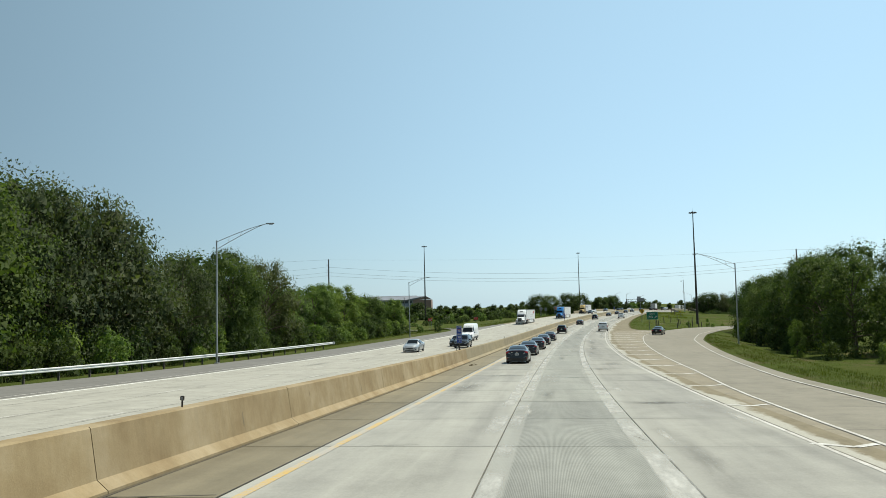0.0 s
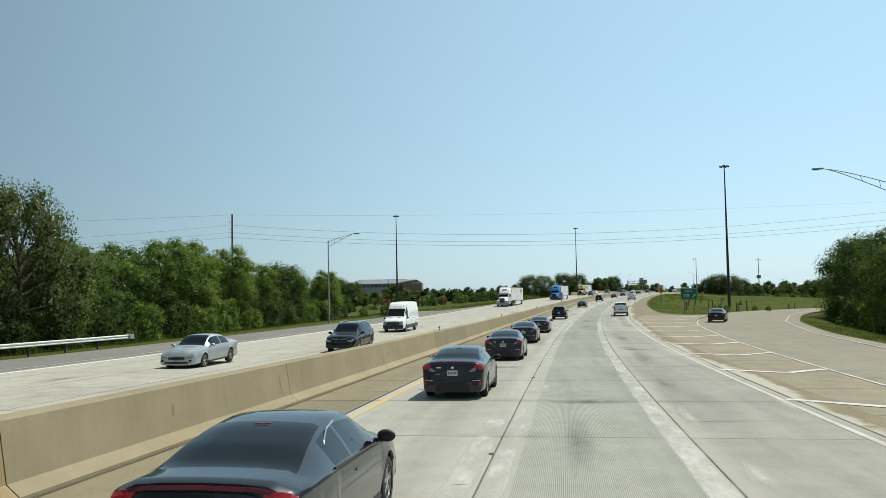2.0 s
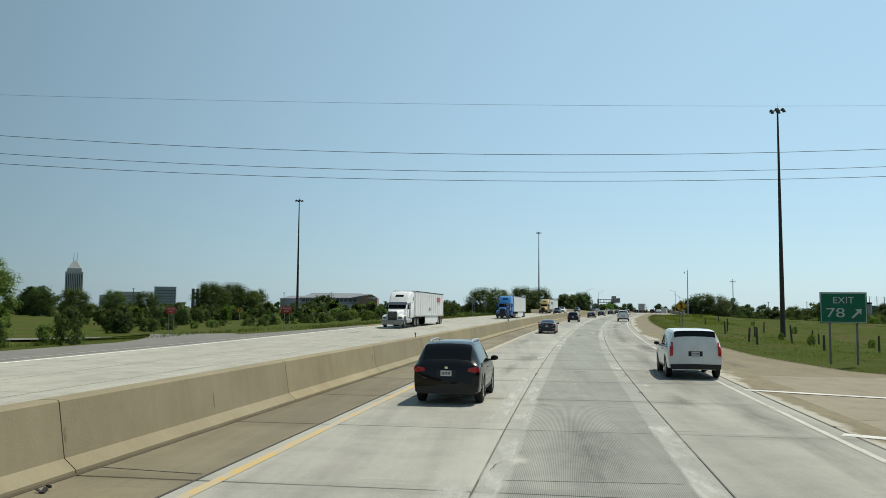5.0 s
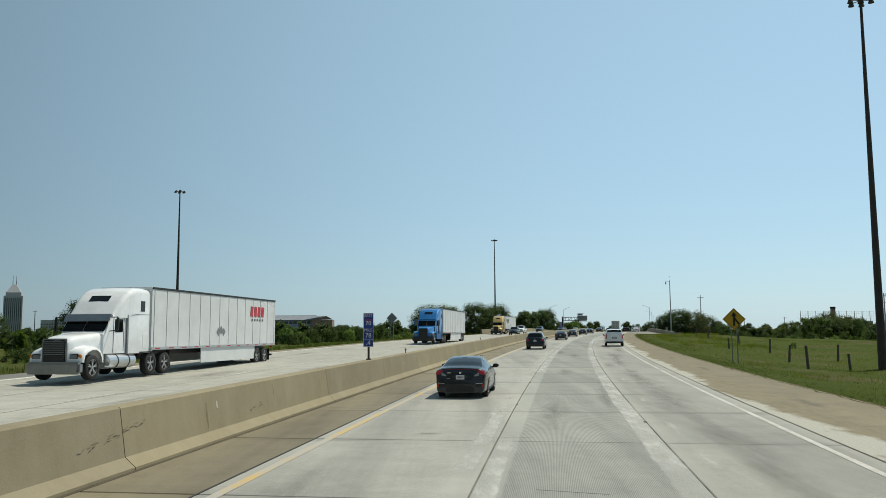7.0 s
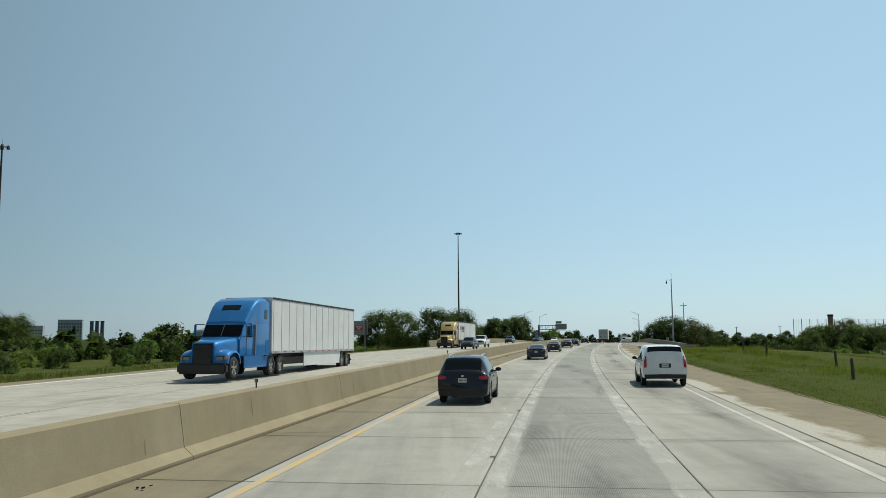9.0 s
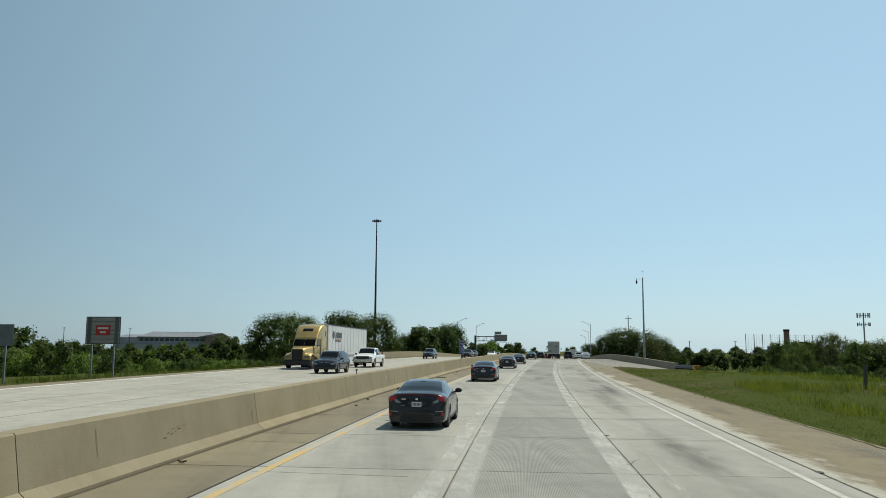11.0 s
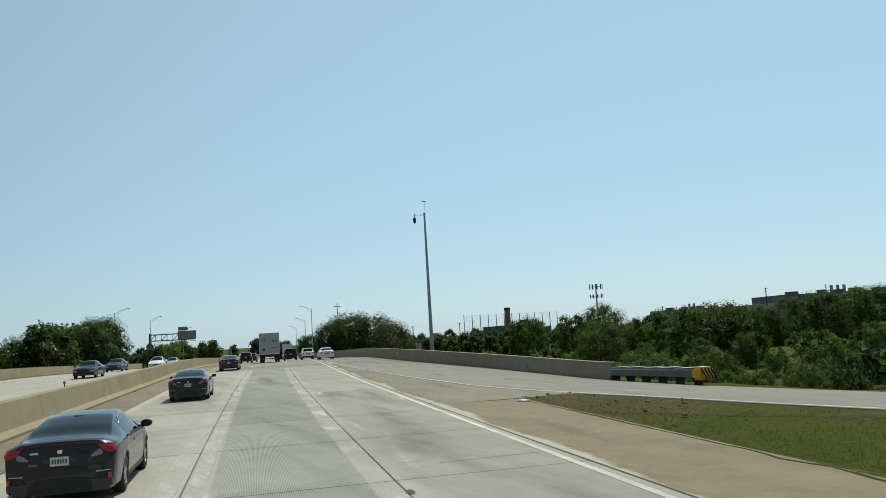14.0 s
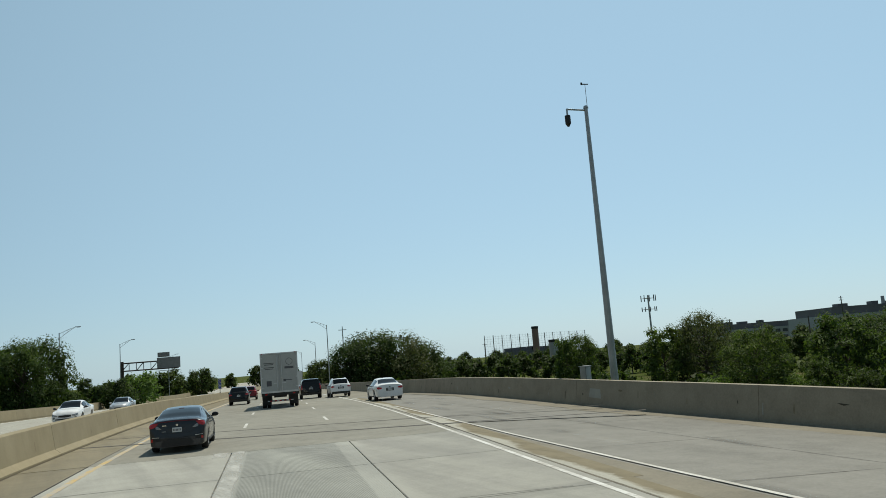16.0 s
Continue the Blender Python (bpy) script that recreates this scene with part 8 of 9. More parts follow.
    if roof_rack:
        zt = float(np.interp(-0.3, r[:, 0], r[:, 5]))
        for sx in (-1, 1):
            xr = sx * float(np.interp(-0.3, r[:, 0], r[:, 4])) * 0.9
            ends = [(-1.45, -0.035), (-1.25, 0.025), (-0.4, 0.04), (0.1, 0.02), (0.3, -0.045)]
            part("roof_rail", bent_tube([(xr, y, zt + z) for y, z in ends], 0.022, 6), M_ALU, ob)
    return ob


# rows: y, half sill width, half belt width, belt height, half top width, top height
COUPE = [(-2.31, 0.70, 0.70, 0.50, 0.56, 0.60), (-2.29, 0.79, 0.79, 0.76, 0.62, 0.90), (-2.25, 0.83, 0.845, 0.90, 0.68, 1.035), (-2.18, 0.86, 0.875, 0.945, 0.71, 1.07), (-2.02, 0.88, 0.89, 0.965, 0.73, 1.075), (-1.78, 0.895, 0.905, 0.965, 0.72, 1.085),
         (-1.2, 0.90, 0.905, 0.955, 0.655, 1.25), (-0.66, 0.90, 0.905, 0.945, 0.60, 1.365), (-0.15, 0.90, 0.905, 0.935, 0.59, 1.40), (0.30, 0.90, 0.905, 0.925, 0.59, 1.375), (0.70, 0.90, 0.90, 0.915, 0.63, 1.23), (1.10, 0.90, 0.895, 0.905, 0.70, 1.05), (1.27, 0.895, 0.885, 0.89, 0.71, 0.995),
         (1.75, 0.88, 0.86, 0.83, 0.68, 0.915), (2.10, 0.84, 0.80, 0.72, 0.60, 0.79), (2.28, 0.72, 0.68, 0.58, 0.46, 0.64)]
SEDAN = [(-2.42, 0.68, 0.70, 0.66, 0.56, 0.80), (-2.36, 0.82, 0.84, 0.90, 0.66, 1.02), (-2.1, 0.89, 0.90, 0.98, 0.70, 1.10), (-1.75, 0.905, 0.905, 0.98, 0.68, 1.12), (-1.05, 0.91, 0.91, 0.96, 0.58, 1.39), (-0.3, 0.91, 0.91, 0.95, 0.60, 1.47),
         (0.25, 0.91, 0.91, 0.94, 0.59, 1.45), (1.05, 0.91, 0.90, 0.93, 0.68, 1.05), (1.25, 0.90, 0.89, 0.91, 0.70, 1.00), (1.85, 0.89, 0.87, 0.85, 0.66, 0.93), (2.25, 0.84, 0.80, 0.74, 0.56, 0.80), (2.40, 0.74, 0.70, 0.60, 0.46, 0.66)]
SUV = [(-2.30, 0.74, 0.74, 0.80, 0.60, 0.98), (-2.26, 0.86, 0.86, 1.02, 0.66, 1.12), (-2.18, 0.90, 0.90, 1.06, 0.66, 1.20), (-1.80, 0.92, 0.92, 1.06, 0.66, 1.64), (-1.2, 0.925, 0.925, 1.05, 0.66, 1.70), (-0.2, 0.925, 0.925, 1.04, 0.66, 1.70), (0.35, 0.925, 0.92, 1.03, 0.64, 1.66),
       (1.10, 0.92, 0.91, 1.03, 0.70, 1.17), (1.25, 0.91, 0.90, 1.01, 0.72, 1.12), (1.85, 0.90, 0.88, 0.96, 0.70, 1.04), (2.18, 0.86, 0.82, 0.85, 0.62, 0.92), (2.30, 0.76, 0.72, 0.66, 0.5, 0.74)]
BIGSUV = [(-2.6, 0.82, 0.82, 0.90, 0.70, 1.06), (-2.57, 0.96, 0.95, 1.14, 0.76, 1.24), (-2.46, 0.99, 0.98, 1.18, 0.76, 1.55), (-2.35, 1.0, 0.99, 1.18, 0.76, 1.84), (-1.2, 1.01, 1.0, 1.17, 0.78, 1.90), (0.2, 1.01, 1.0, 1.16, 0.77, 1.88), (0.5, 1.01, 1.0, 1.15, 0.75, 1.84),
          (1.15, 1.01, 0.99, 1.14, 0.80, 1.30), (1.3, 1.0, 0.98, 1.12, 0.84, 1.22), (2.2, 0.99, 0.96, 1.06, 0.82, 1.14), (2.52, 0.95, 0.92, 0.96, 0.72, 1.02), (2.6, 0.86, 0.82, 0.74, 0.6, 0.84)]
VAN = [(-3.55, 0.98, 0.98, 1.24, 0.78, 2.55), (-3.51, 1.02, 1.01, 1.26, 0.82, 2.70), (-1.5, 1.03, 1.02, 1.26, 0.83, 2.78), (0.1, 1.03, 1.02, 1.26, 0.83, 2.78), (0.6, 1.03, 1.02, 1.26, 0.82, 2.72), (0.98, 1.03, 1.02, 1.26, 0.80, 2.52), (1.32, 1.03, 1.01, 1.25, 0.78, 2.18),
       (2.02, 1.02, 1.0, 1.22, 0.86, 1.48), (2.14, 1.02, 0.99, 1.20, 0.88, 1.38), (2.62, 1.0, 0.96, 1.08, 0.86, 1.22), (2.86, 0.97, 0.93, 0.98, 0.78, 1.08), (2.97, 0.92, 0.88, 0.84, 0.66, 0.94), (3.03, 0.84, 0.80, 0.70, 0.5, 0.80)]


def sedan_like(name, label, rows, paint, s, u, turn=0, lit=False, kind="car", **kw):
    L = {"coupe": (COUPE, 0.20, (0.30, 1.1), (-1.76, -0.66), [(-1.02, -0.42), (-0.34, 0.74)], (-1.36, 1.34), 0.33),
         "sedan": (SEDAN, 0.23, (0.25, 1.1), (-1.8, -1.05), [(-1.25, -0.42), (-0.36, 0.66)], (-1.40, 1.42), 0.33),
         "suv": (SUV, 0.30, (0.35, 1.12), (-2.16, -1.80), [(-1.78, -1.18), (-1.10, -0.30), (-0.22, 0.72)], (-1.36, 1.38), 0.37),
         "bigsuv": (BIGSUV, 0.36, (0.5, 1.16), (-2.44, -2.36), [(-2.25, -1.35), (-1.25, -0.35), (-0.27, 0.8)], (-1.55, 1.5), 0.41),
         "van": (VAN, 0.34, (1.32, 2.03), (-3.545, -3.535), [(0.92, 1.62)], (-1.95, 1.95), 0.36)}[rows]
    ob = car(name, label, kind, L[0], L[1], L[2], L[3], L[4], paint, L[5], L[6], lit=lit, tail="tall" if rows in ("bigsuv", "van") else "wide", roof_rack=rows in ("suv",), **kw)
    if rows == "suv" and turn:
        for sx in (-1, 1):
            skin_patch("nose_strip", L[0], L[1], [(sx * 0.06, 0.80, 0.825), (sx * 0.5, 0.845, 0.87)], 1, M_CHROME, ob, "", 0.02, 1)
    ob.matrix_world = on_road(s, u, 0.005 + (opp_h(s) if u < -9 else 0.0), turn)
    return ob


# same way
COUPE_LAMPS = (("tail_lamp", [(0.60, 0.95, 0.99), (0.68, 0.86, 0.985), (0.76, 0.83, 0.98), (0.83, 0.82, 0.96), (0.872, 0.84, 0.93)], M_TAIL_LIT),
               ("reversing_lamp", [(0.49, 0.775, 0.79), (0.56, 0.775, 0.855), (0.63, 0.79, 0.895), (0.665, 0.81, 0.86)], M_LAMP),
               ("bumper_vent", [(0.52, 0.34, 0.36), (0.58, 0.34, 0.50), (0.78, 0.36, 0.51)], M_BLACK),
               ("vent_trim", [(0.56, 0.515, 0.530), (0.79, 0.525, 0.540)], M_RIM))
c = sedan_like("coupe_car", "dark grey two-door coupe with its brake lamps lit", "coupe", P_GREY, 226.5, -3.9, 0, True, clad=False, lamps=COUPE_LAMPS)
skin_patch("light_bar", COUPE, 0.20, [(-0.66, 0.965, 0.995), (-0.5, 0.99, 1.022), (0, 1.002, 1.034), (0.5, 0.99, 1.022), (0.66, 0.965, 0.995)], -1, M_LIP, c, "thin dark red light bar across the boot lid", 0.02, 1)
skin_patch("boot_panel", COUPE, 0.20, [(-0.60, 0.80, 0.93), (-0.45, 0.66, 0.965), (0, 0.63, 0.98), (0.45, 0.66, 0.965), (0.60, 0.80, 0.93)], -1, P_GREY, c, lift=0.006, sub=4)
skin_patch("diffuser", COUPE, 0.20, [(-0.50, 0.22, 0.34), (-0.40, 0.22, 0.44), (0, 0.22, 0.46), (0.40, 0.22, 0.44), (0.50, 0.22, 0.34)], -1, M_BLACK, c, lift=0.035)
part("high_lamp", box((0.16, 0.03, 0.014), (0, -0.80, 1.352), 0.005), M_LIP, c)
for sx in (-1, 1):
    skin_patch("bumper_reflector", COUPE, 0.20, [(sx * 0.74, 0.395, 0.49), (sx * 0.80, 0.395, 0.49)], -1, M_TAIL, c, lift=0.03)
    skin_patch("boot_seam", COUPE, 0.20, [(sx * 0.02, 0.612, 0.622), (sx * 0.44, 0.635, 0.645), (sx * 0.56, 0.74, 0.765)], -1, M_BLACK, c, lift=0.004, sub=1)
    part("name_badge", box((0.13, 0.012, 0.03), (sx * -0.40 if sx > 0 else -0.42, skin_y(COUPE, 0.20, 0.4, 0.89 if sx > 0 else 0.70, -1) - 0.012, 0.89 if sx > 0 else 0.70), 0.003), M_CHROME if sx > 0 else M_SIGN_BACK, c)
    arc = [(sx * 0.79, -1.08, 0.995), (sx * 0.742, -0.98, 1.10), (sx * 0.700, -0.82, 1.20), (sx * 0.652, -0.58, 1.29), (sx * 0.625, -0.25, 1.33)]
    part("window_trim", bent_tube(arc, 0.011, 5), M_CHROME, c, "chrome strip round the quarter window")
# added copies: this one car repeated at its successive places along the lane
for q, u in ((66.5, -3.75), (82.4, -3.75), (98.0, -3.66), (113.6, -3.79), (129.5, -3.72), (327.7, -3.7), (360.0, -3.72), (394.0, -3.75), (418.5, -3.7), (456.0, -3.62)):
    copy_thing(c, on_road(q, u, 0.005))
sedan_like("suv", "black compact SUV on pale concrete beside the yellow line", "suv", P_BLACK, 165.5, -3.75, kind="suv")
sedan_like("suv", "dark navy SUV near the median barrier", "suv", P_NAVY, 280.0, -3.95, kind="suv")
sedan_like("suv", "big white SUV beside the gore stripes", "bigsuv", P_WHITE, 176.0, 4.3, kind="suv")
sedan_like("suv", "big white SUV in the lane beside the tan shoulder", "bigsuv", P_WHITE, 290.0, 4.2, kind="suv")
sedan_like("sedan", "dark sedan on the exit ramp", "sedan", P_BLACK, 151.0, 14.5, -12, True, clad=False)
sedan_like("sedan", "white sedan merging from the ramp", "sedan", P_WHITE, 481.4, 6.9, 2, clad=False)
sedan_like("suv", "white compact SUV on the entrance ramp", "suv", P_WHITE, 503.5, 5.4, 2, kind="suv")
sedan_like("suv", "big black SUV on the bridge deck", "bigsuv", P_BLACK, 507.5, 2.9, kind="suv")
sedan_like("suv", "dark red SUV behind the bridge crest", "suv", P_RED, 531.0, -3.7, kind="suv")
sedan_like("suv", "black SUV past the bridge joint", "suv", P_BLACK, 507.0, -3.9, kind="suv")
sedan_like("sedan", "red sedan far ahead", "sedan", P_RED, 560.0, 4.0)
sedan_like("sedan", "white sedan far ahead", "sedan", P_WHITE, 585.0, 3.2)
# other way
sedan_like("sedan", "silver sedan on the opposite carriageway", "sedan", P_SILVER, 94.0, -18.2, 180, clad=False)
sedan_like("suv", "black crossover with silver roof rails", "suv", P_BLACK, 105.0, -13.9, 180, kind="suv")
sedan_like("sedan", "black sedan on the opposite carriageway", "sedan", P_BLACK, 111.2, -15.6, 180)
v = sedan_like("van", "white high-roof cargo van with grey lower trim", "van", P_WHITE, 132.6, -17.3, 180, kind="van", grille=False)
for sx in (-1, 1):
    part("side_trim", box((0.03, 4.9, 0.26), (sx * 1.035, -0.5, 0.56), 0.01), surface("grey van trim", (0.055, 0.055, 0.06), 0.1, 3, 20, 0.6) if "grey van trim" not in bpy.data.materials else bpy.data.materials["grey van trim"], v)
    part("door_seam", box((0.012, 0.014, 0.82), (sx * 1.022, 0.55, 0.86)), M_SIGN_BACK, v)
for k in (-1, 0, 1):
    part("roof_marker_lamp", box((0.10, 0.08, 0.05), (k * 0.28, 1.18, 2.345), 0.015), M_MAST, v)
skin_patch("lower_bumper", VAN, 0.34, [(-0.93, 0.40, 0.70), (0, 0.38, 0.72), (0.93, 0.40, 0.70)], 1, M_BLACK, v, "black plastic bumper", 0.05)
gr = skin_patch("upper_grille", VAN, 0.34, [(-0.60, 0.74, 1.02), (0, 0.72, 1.05), (0.60, 0.74, 1.02)], 1, M_BLACK, v, lift=0.03)
for z in (0.82, 0.92):
    skin_patch("grille_bar", VAN, 0.34, [(-0.5, z, z + 0.010), (0.5, z, z + 0.010)], 1, M_CHROME, gr, "", 0.045, 1)
for sx in (-1, 1):
    skin_patch("head_lamp_unit", VAN, 0.34, [(sx * 0.63, 0.78, 0.98), (sx * 0.76, 0.80, 1.06), (sx * 0.90, 0.90, 1.12)], 1, M_LAMP, v, "", 0.03)
    part("hood_vent", box((0.36, 0.06, 0.02), (sx * 0.42, 2.22, 1.372), 0.006), M_BLACK, v)
    part("roof_groove", box((0.01, 3.9, 0.03), (sx * 0.875, -0.95, 2.48), 0.003), M_SIGN_BACK, v)
    part("side_moulding", box((0.012, 3.2, 0.04), (sx * 1.028, -1.2, 1.22), 0.004), M_SIGN_BACK, v)
sedan_like("suv", "dark blue-grey SUV on the opposite carriageway", "suv", P_NAVY, 362.5, -15.9, 180, kind="suv")
sedan_like("sedan", "black sedan with lit lamps on the opposite carriageway", "sedan", P_BLACK, 452.5, -15.4, 180)
sedan_like("sedan", "white sedan on the opposite carriageway", "sedan", P_WHITE, 487.0, -14.4, 180, clad=False)
sedan_like("sedan", "dark sedan on the opposite carriageway", "sedan", P_NAVY, 476.0, -17.4, 180)
sedan_like("suv", "grey SUV on the opposite carriageway", "suv", P_GREY, 437.0, -20.0, 180, kind="suv")
sedan_like("sedan", "silver sedan on the opposite carriageway", "sedan", P_SILVER, 512.0, -15.5, 180)


def pickup(s, u):
    rows = [(-2.95, 0.86, 0.86, 0.98, 0.80, 1.02), (-2.92, 0.97, 0.97, 1.22, 0.90, 1.26), (-1.0, 1.0, 0.99, 1.24, 0.92, 1.28), (-0.92, 1.0, 0.99, 1.24, 0.74, 1.80), (-0.5, 1.0, 0.99, 1.23, 0.76, 1.90), (0.45, 1.0, 0.99, 1.22, 0.76, 1.90), (0.7, 1.0, 0.99, 1.22, 0.74, 1.85), (1.35, 1.0, 0.98, 1.21, 0.80, 1.34),
            (1.5, 1.0, 0.97, 1.20, 0.84, 1.28), (2.6, 0.99, 0.95, 1.12, 0.82, 1.20), (2.9, 0.95, 0.92, 1.0, 0.74, 1.08), (2.97, 0.86, 0.84, 0.8, 0.6, 0.9)]
    ob = car("pickup_truck", "white crew pickup truck on the opposite carriageway", "pickup", rows, 0.42, (0.7, 1.36), (-0.99, -0.92), [(-0.8, -0.05), (0.05, 0.95)], P_WHITE, (-1.85, 1.85), 0.43, tail="tall")
    part("bed_liner", box((1.62, 1.75, 0.03), (0, -1.95, 1.29), 0.0), M_BLACK, ob)
    part("wide_grille", box((1.30, 0.05, 0.26), (0, 2.975, 0.94), 0.03), M_BLACK, ob, "black grille")
    part("chrome_bumper", box((1.96, 0.16, 0.24), (0, 2.98, 0.66), 0.04), M_CHROME, ob)
    ob.matrix_world = on_road(s, u, 0.005 + opp_h(s), 180)
    return ob


pickup(380.6, -17.0)


# ---- heavy trucks ----
def box_truck(s, u):
    ob = thing("box_truck", "white box truck with tall rear doors and grimy sill", "truck", "road traffic")
    W, H, Z0, L = 2.55, 2.72, 1.08, 9.5
    part("box_body", box((W, L, H), (0, L / 2 + 0.04, Z0 + H / 2), 0.02), M_BOX, ob)
    for sx in (-1, 1):
        # the rear doors are greyer than the box body
        d = part("rear_door", box((W / 2 - 0.07, 0.05, H - 0.16), (sx * (W / 4 - 0.015), 0.0, Z0 + H / 2), 0.012), M_BOXGREY, ob)
        part("lock_rod", tube((sx * 0.16, -0.05, Z0 + 0.04), (sx * 0.16, -0.05, Z0 + H - 0.05), 0.018, 0.018, 8), M_ALU, d)
        part("lock_handle", box((0.30, 0.03, 0.05), (sx * 0.28, -0.06, Z0 + 0.62), 0.01), M_ALU, d)
        for z in (0.35, 1.0, 1.7, 2.4):
            part("hinge", box((0.12, 0.03, 0.06), (sx * (W / 2 - 0.10), -0.035, Z0 + z), 0.008), M_ALU, d)
            part("rod_guide", box((0.08, 0.03, 0.04), (sx * 0.16, -0.04, Z0 + z), 0.006), M_ALU, d)
    fr = bmesh.new()
    add_box(fr, (W + 0.02, 0.08, 0.08), (0, 0.0, Z0 + H - 0.03))
    add_box(fr, (W + 0.02, 0.08, 0.12), (0, 0.0, Z0 + 0.03))
    for sx in (-1, 1):
        add_box(fr, (0.07, 0.08, H), (sx * (W / 2 - 0.02), 0.0, Z0 + H / 2))
    part("door_frame", fr, M_ALU, ob)
    # plain shapes for the print on the doors
    for x, z, w, h in ((-0.70, 2.02, 0.72, 0.05), (-0.70, 1.92, 0.62, 0.05), (-0.70, 1.72, 0.7, 0.05), (-0.70, 1.62, 0.56, 0.05), (-0.72, 0.62, 0.34, 0.36), (0.62, 0.80, 0.5, 0.06), (0.34, 0.80, 0.16, 0.14), (0.68, 1.66, 0.62, 0.15)):
        part("print_bar", box((w, 0.004, h), (x, -0.032, Z0 + z)), M_PRINT, ob, "faded dark print bar")
    bm = bmesh.new()
    for r0, r1 in ((0.24, 0.21),):
        n = 28
        a = [bm.verts.new((0.70 + r0 * math.cos(2 * math.pi * k / n), -0.033, Z0 + 2.08 + r0 * math.sin(2 * math.pi * k / n))) for k in range(n)]
        b = [bm.verts.new((0.70 + r1 * math.cos(2 * math.pi * k / n), -0.033, Z0 + 2.08 + r1 * math.sin(2 * math.pi * k / n))) for k in range(n)]
        for k in range(n):
            bm.faces.new((a[k], a[(k + 1) % n], b[(k + 1) % n], b[k]))
    part("round_mark", bm, M_PRINT, ob, "faded round outline mark")
    part("chassis", box((0.9, L + 1.6, 0.28), (0, L / 2 + 0.9, 0.86), 0.02), M_FRAME, ob)
    part("rear_sill", box((W, 0.16, 0.22), (0, 0.08, Z0 - 0.12), 0.02), M_FRAME, ob)
    part("underride_bar", box((1.9, 0.1, 0.12), (0, 0.06, 0.50), 0.02), M_FRAME, ob)
    bm = bmesh.new()
    for k in range(6):
        add_box(bm, (0.16, 0.004, 0.05), (-0.80 + 0.32 * k, 0.006, 0.50))
    part("reflector_tape", bm, M_SIGN_WHITE, ob)
    bm = bmesh.new()
    for k in range(5):
        add_box(bm, (0.16, 0.004, 0.05), (-0.64 + 0.32 * k, 0.006, 0.50))
    part("reflector_tape", bm, M_REDREFL, ob)
    for sx in (-1, 1):
        part("underride_post", box((0.1, 0.1, 0.4), (sx * 0.6, 0.08, 0.72), 0.01), M_FRAME, ob)
        part("tail_lamp", box((0.16, 0.06, 0.1), (sx * 0.95, -0.01, Z0 - 0.12), 0.015), M_TAIL, ob)
        part("mud_flap", box((0.62, 0.02, 0.62), (sx * 0.93, 1.0, 0.52), 0.005), M_BLACK, ob)
        for y in (1.75, 7.6 + 1.9):
            wheel(ob, sx * (W / 2 - 0.16), y, 0.50, 0.28, sx)
        wheel(ob, sx * (W / 2 - 0.48), 1.75, 0.50, 0.26, sx)
        part("marker_lamp", box((0.06, 0.03, 0.05), (sx * 1.15, -0.05, Z0 + H - 0.03)), M_TAIL, ob)
        part("mirror", box((0.16, 0.1, 0.5), (sx * 1.5, L + 2.0, 2.3), 0.03), M_BLACK, ob)
        part("mirror_arm", tube((sx * 1.1, L + 1.9, 2.3), (sx * 1.5, L + 2.0, 2.3), 0.02, 0.02, 6), M_BLACK, ob)
    part("cab", box((2.2, 2.0, 1.9), (0, L + 1.2, 1.75), 0.12), P_WHITE, ob)
    part("hood", box((1.7, 1.1, 0.9), (0, L + 2.6, 1.2), 0.12), P_WHITE, ob)
    part("wind_deflector", box((2.2, 1.2, 0.9), (0, L + 1.0, 3.05), 0.2), P_WHITE, ob)
    ob.matrix_world = on_road(s, u, 0.005, 0)
    return ob


box_truck(483.2, -0.12)


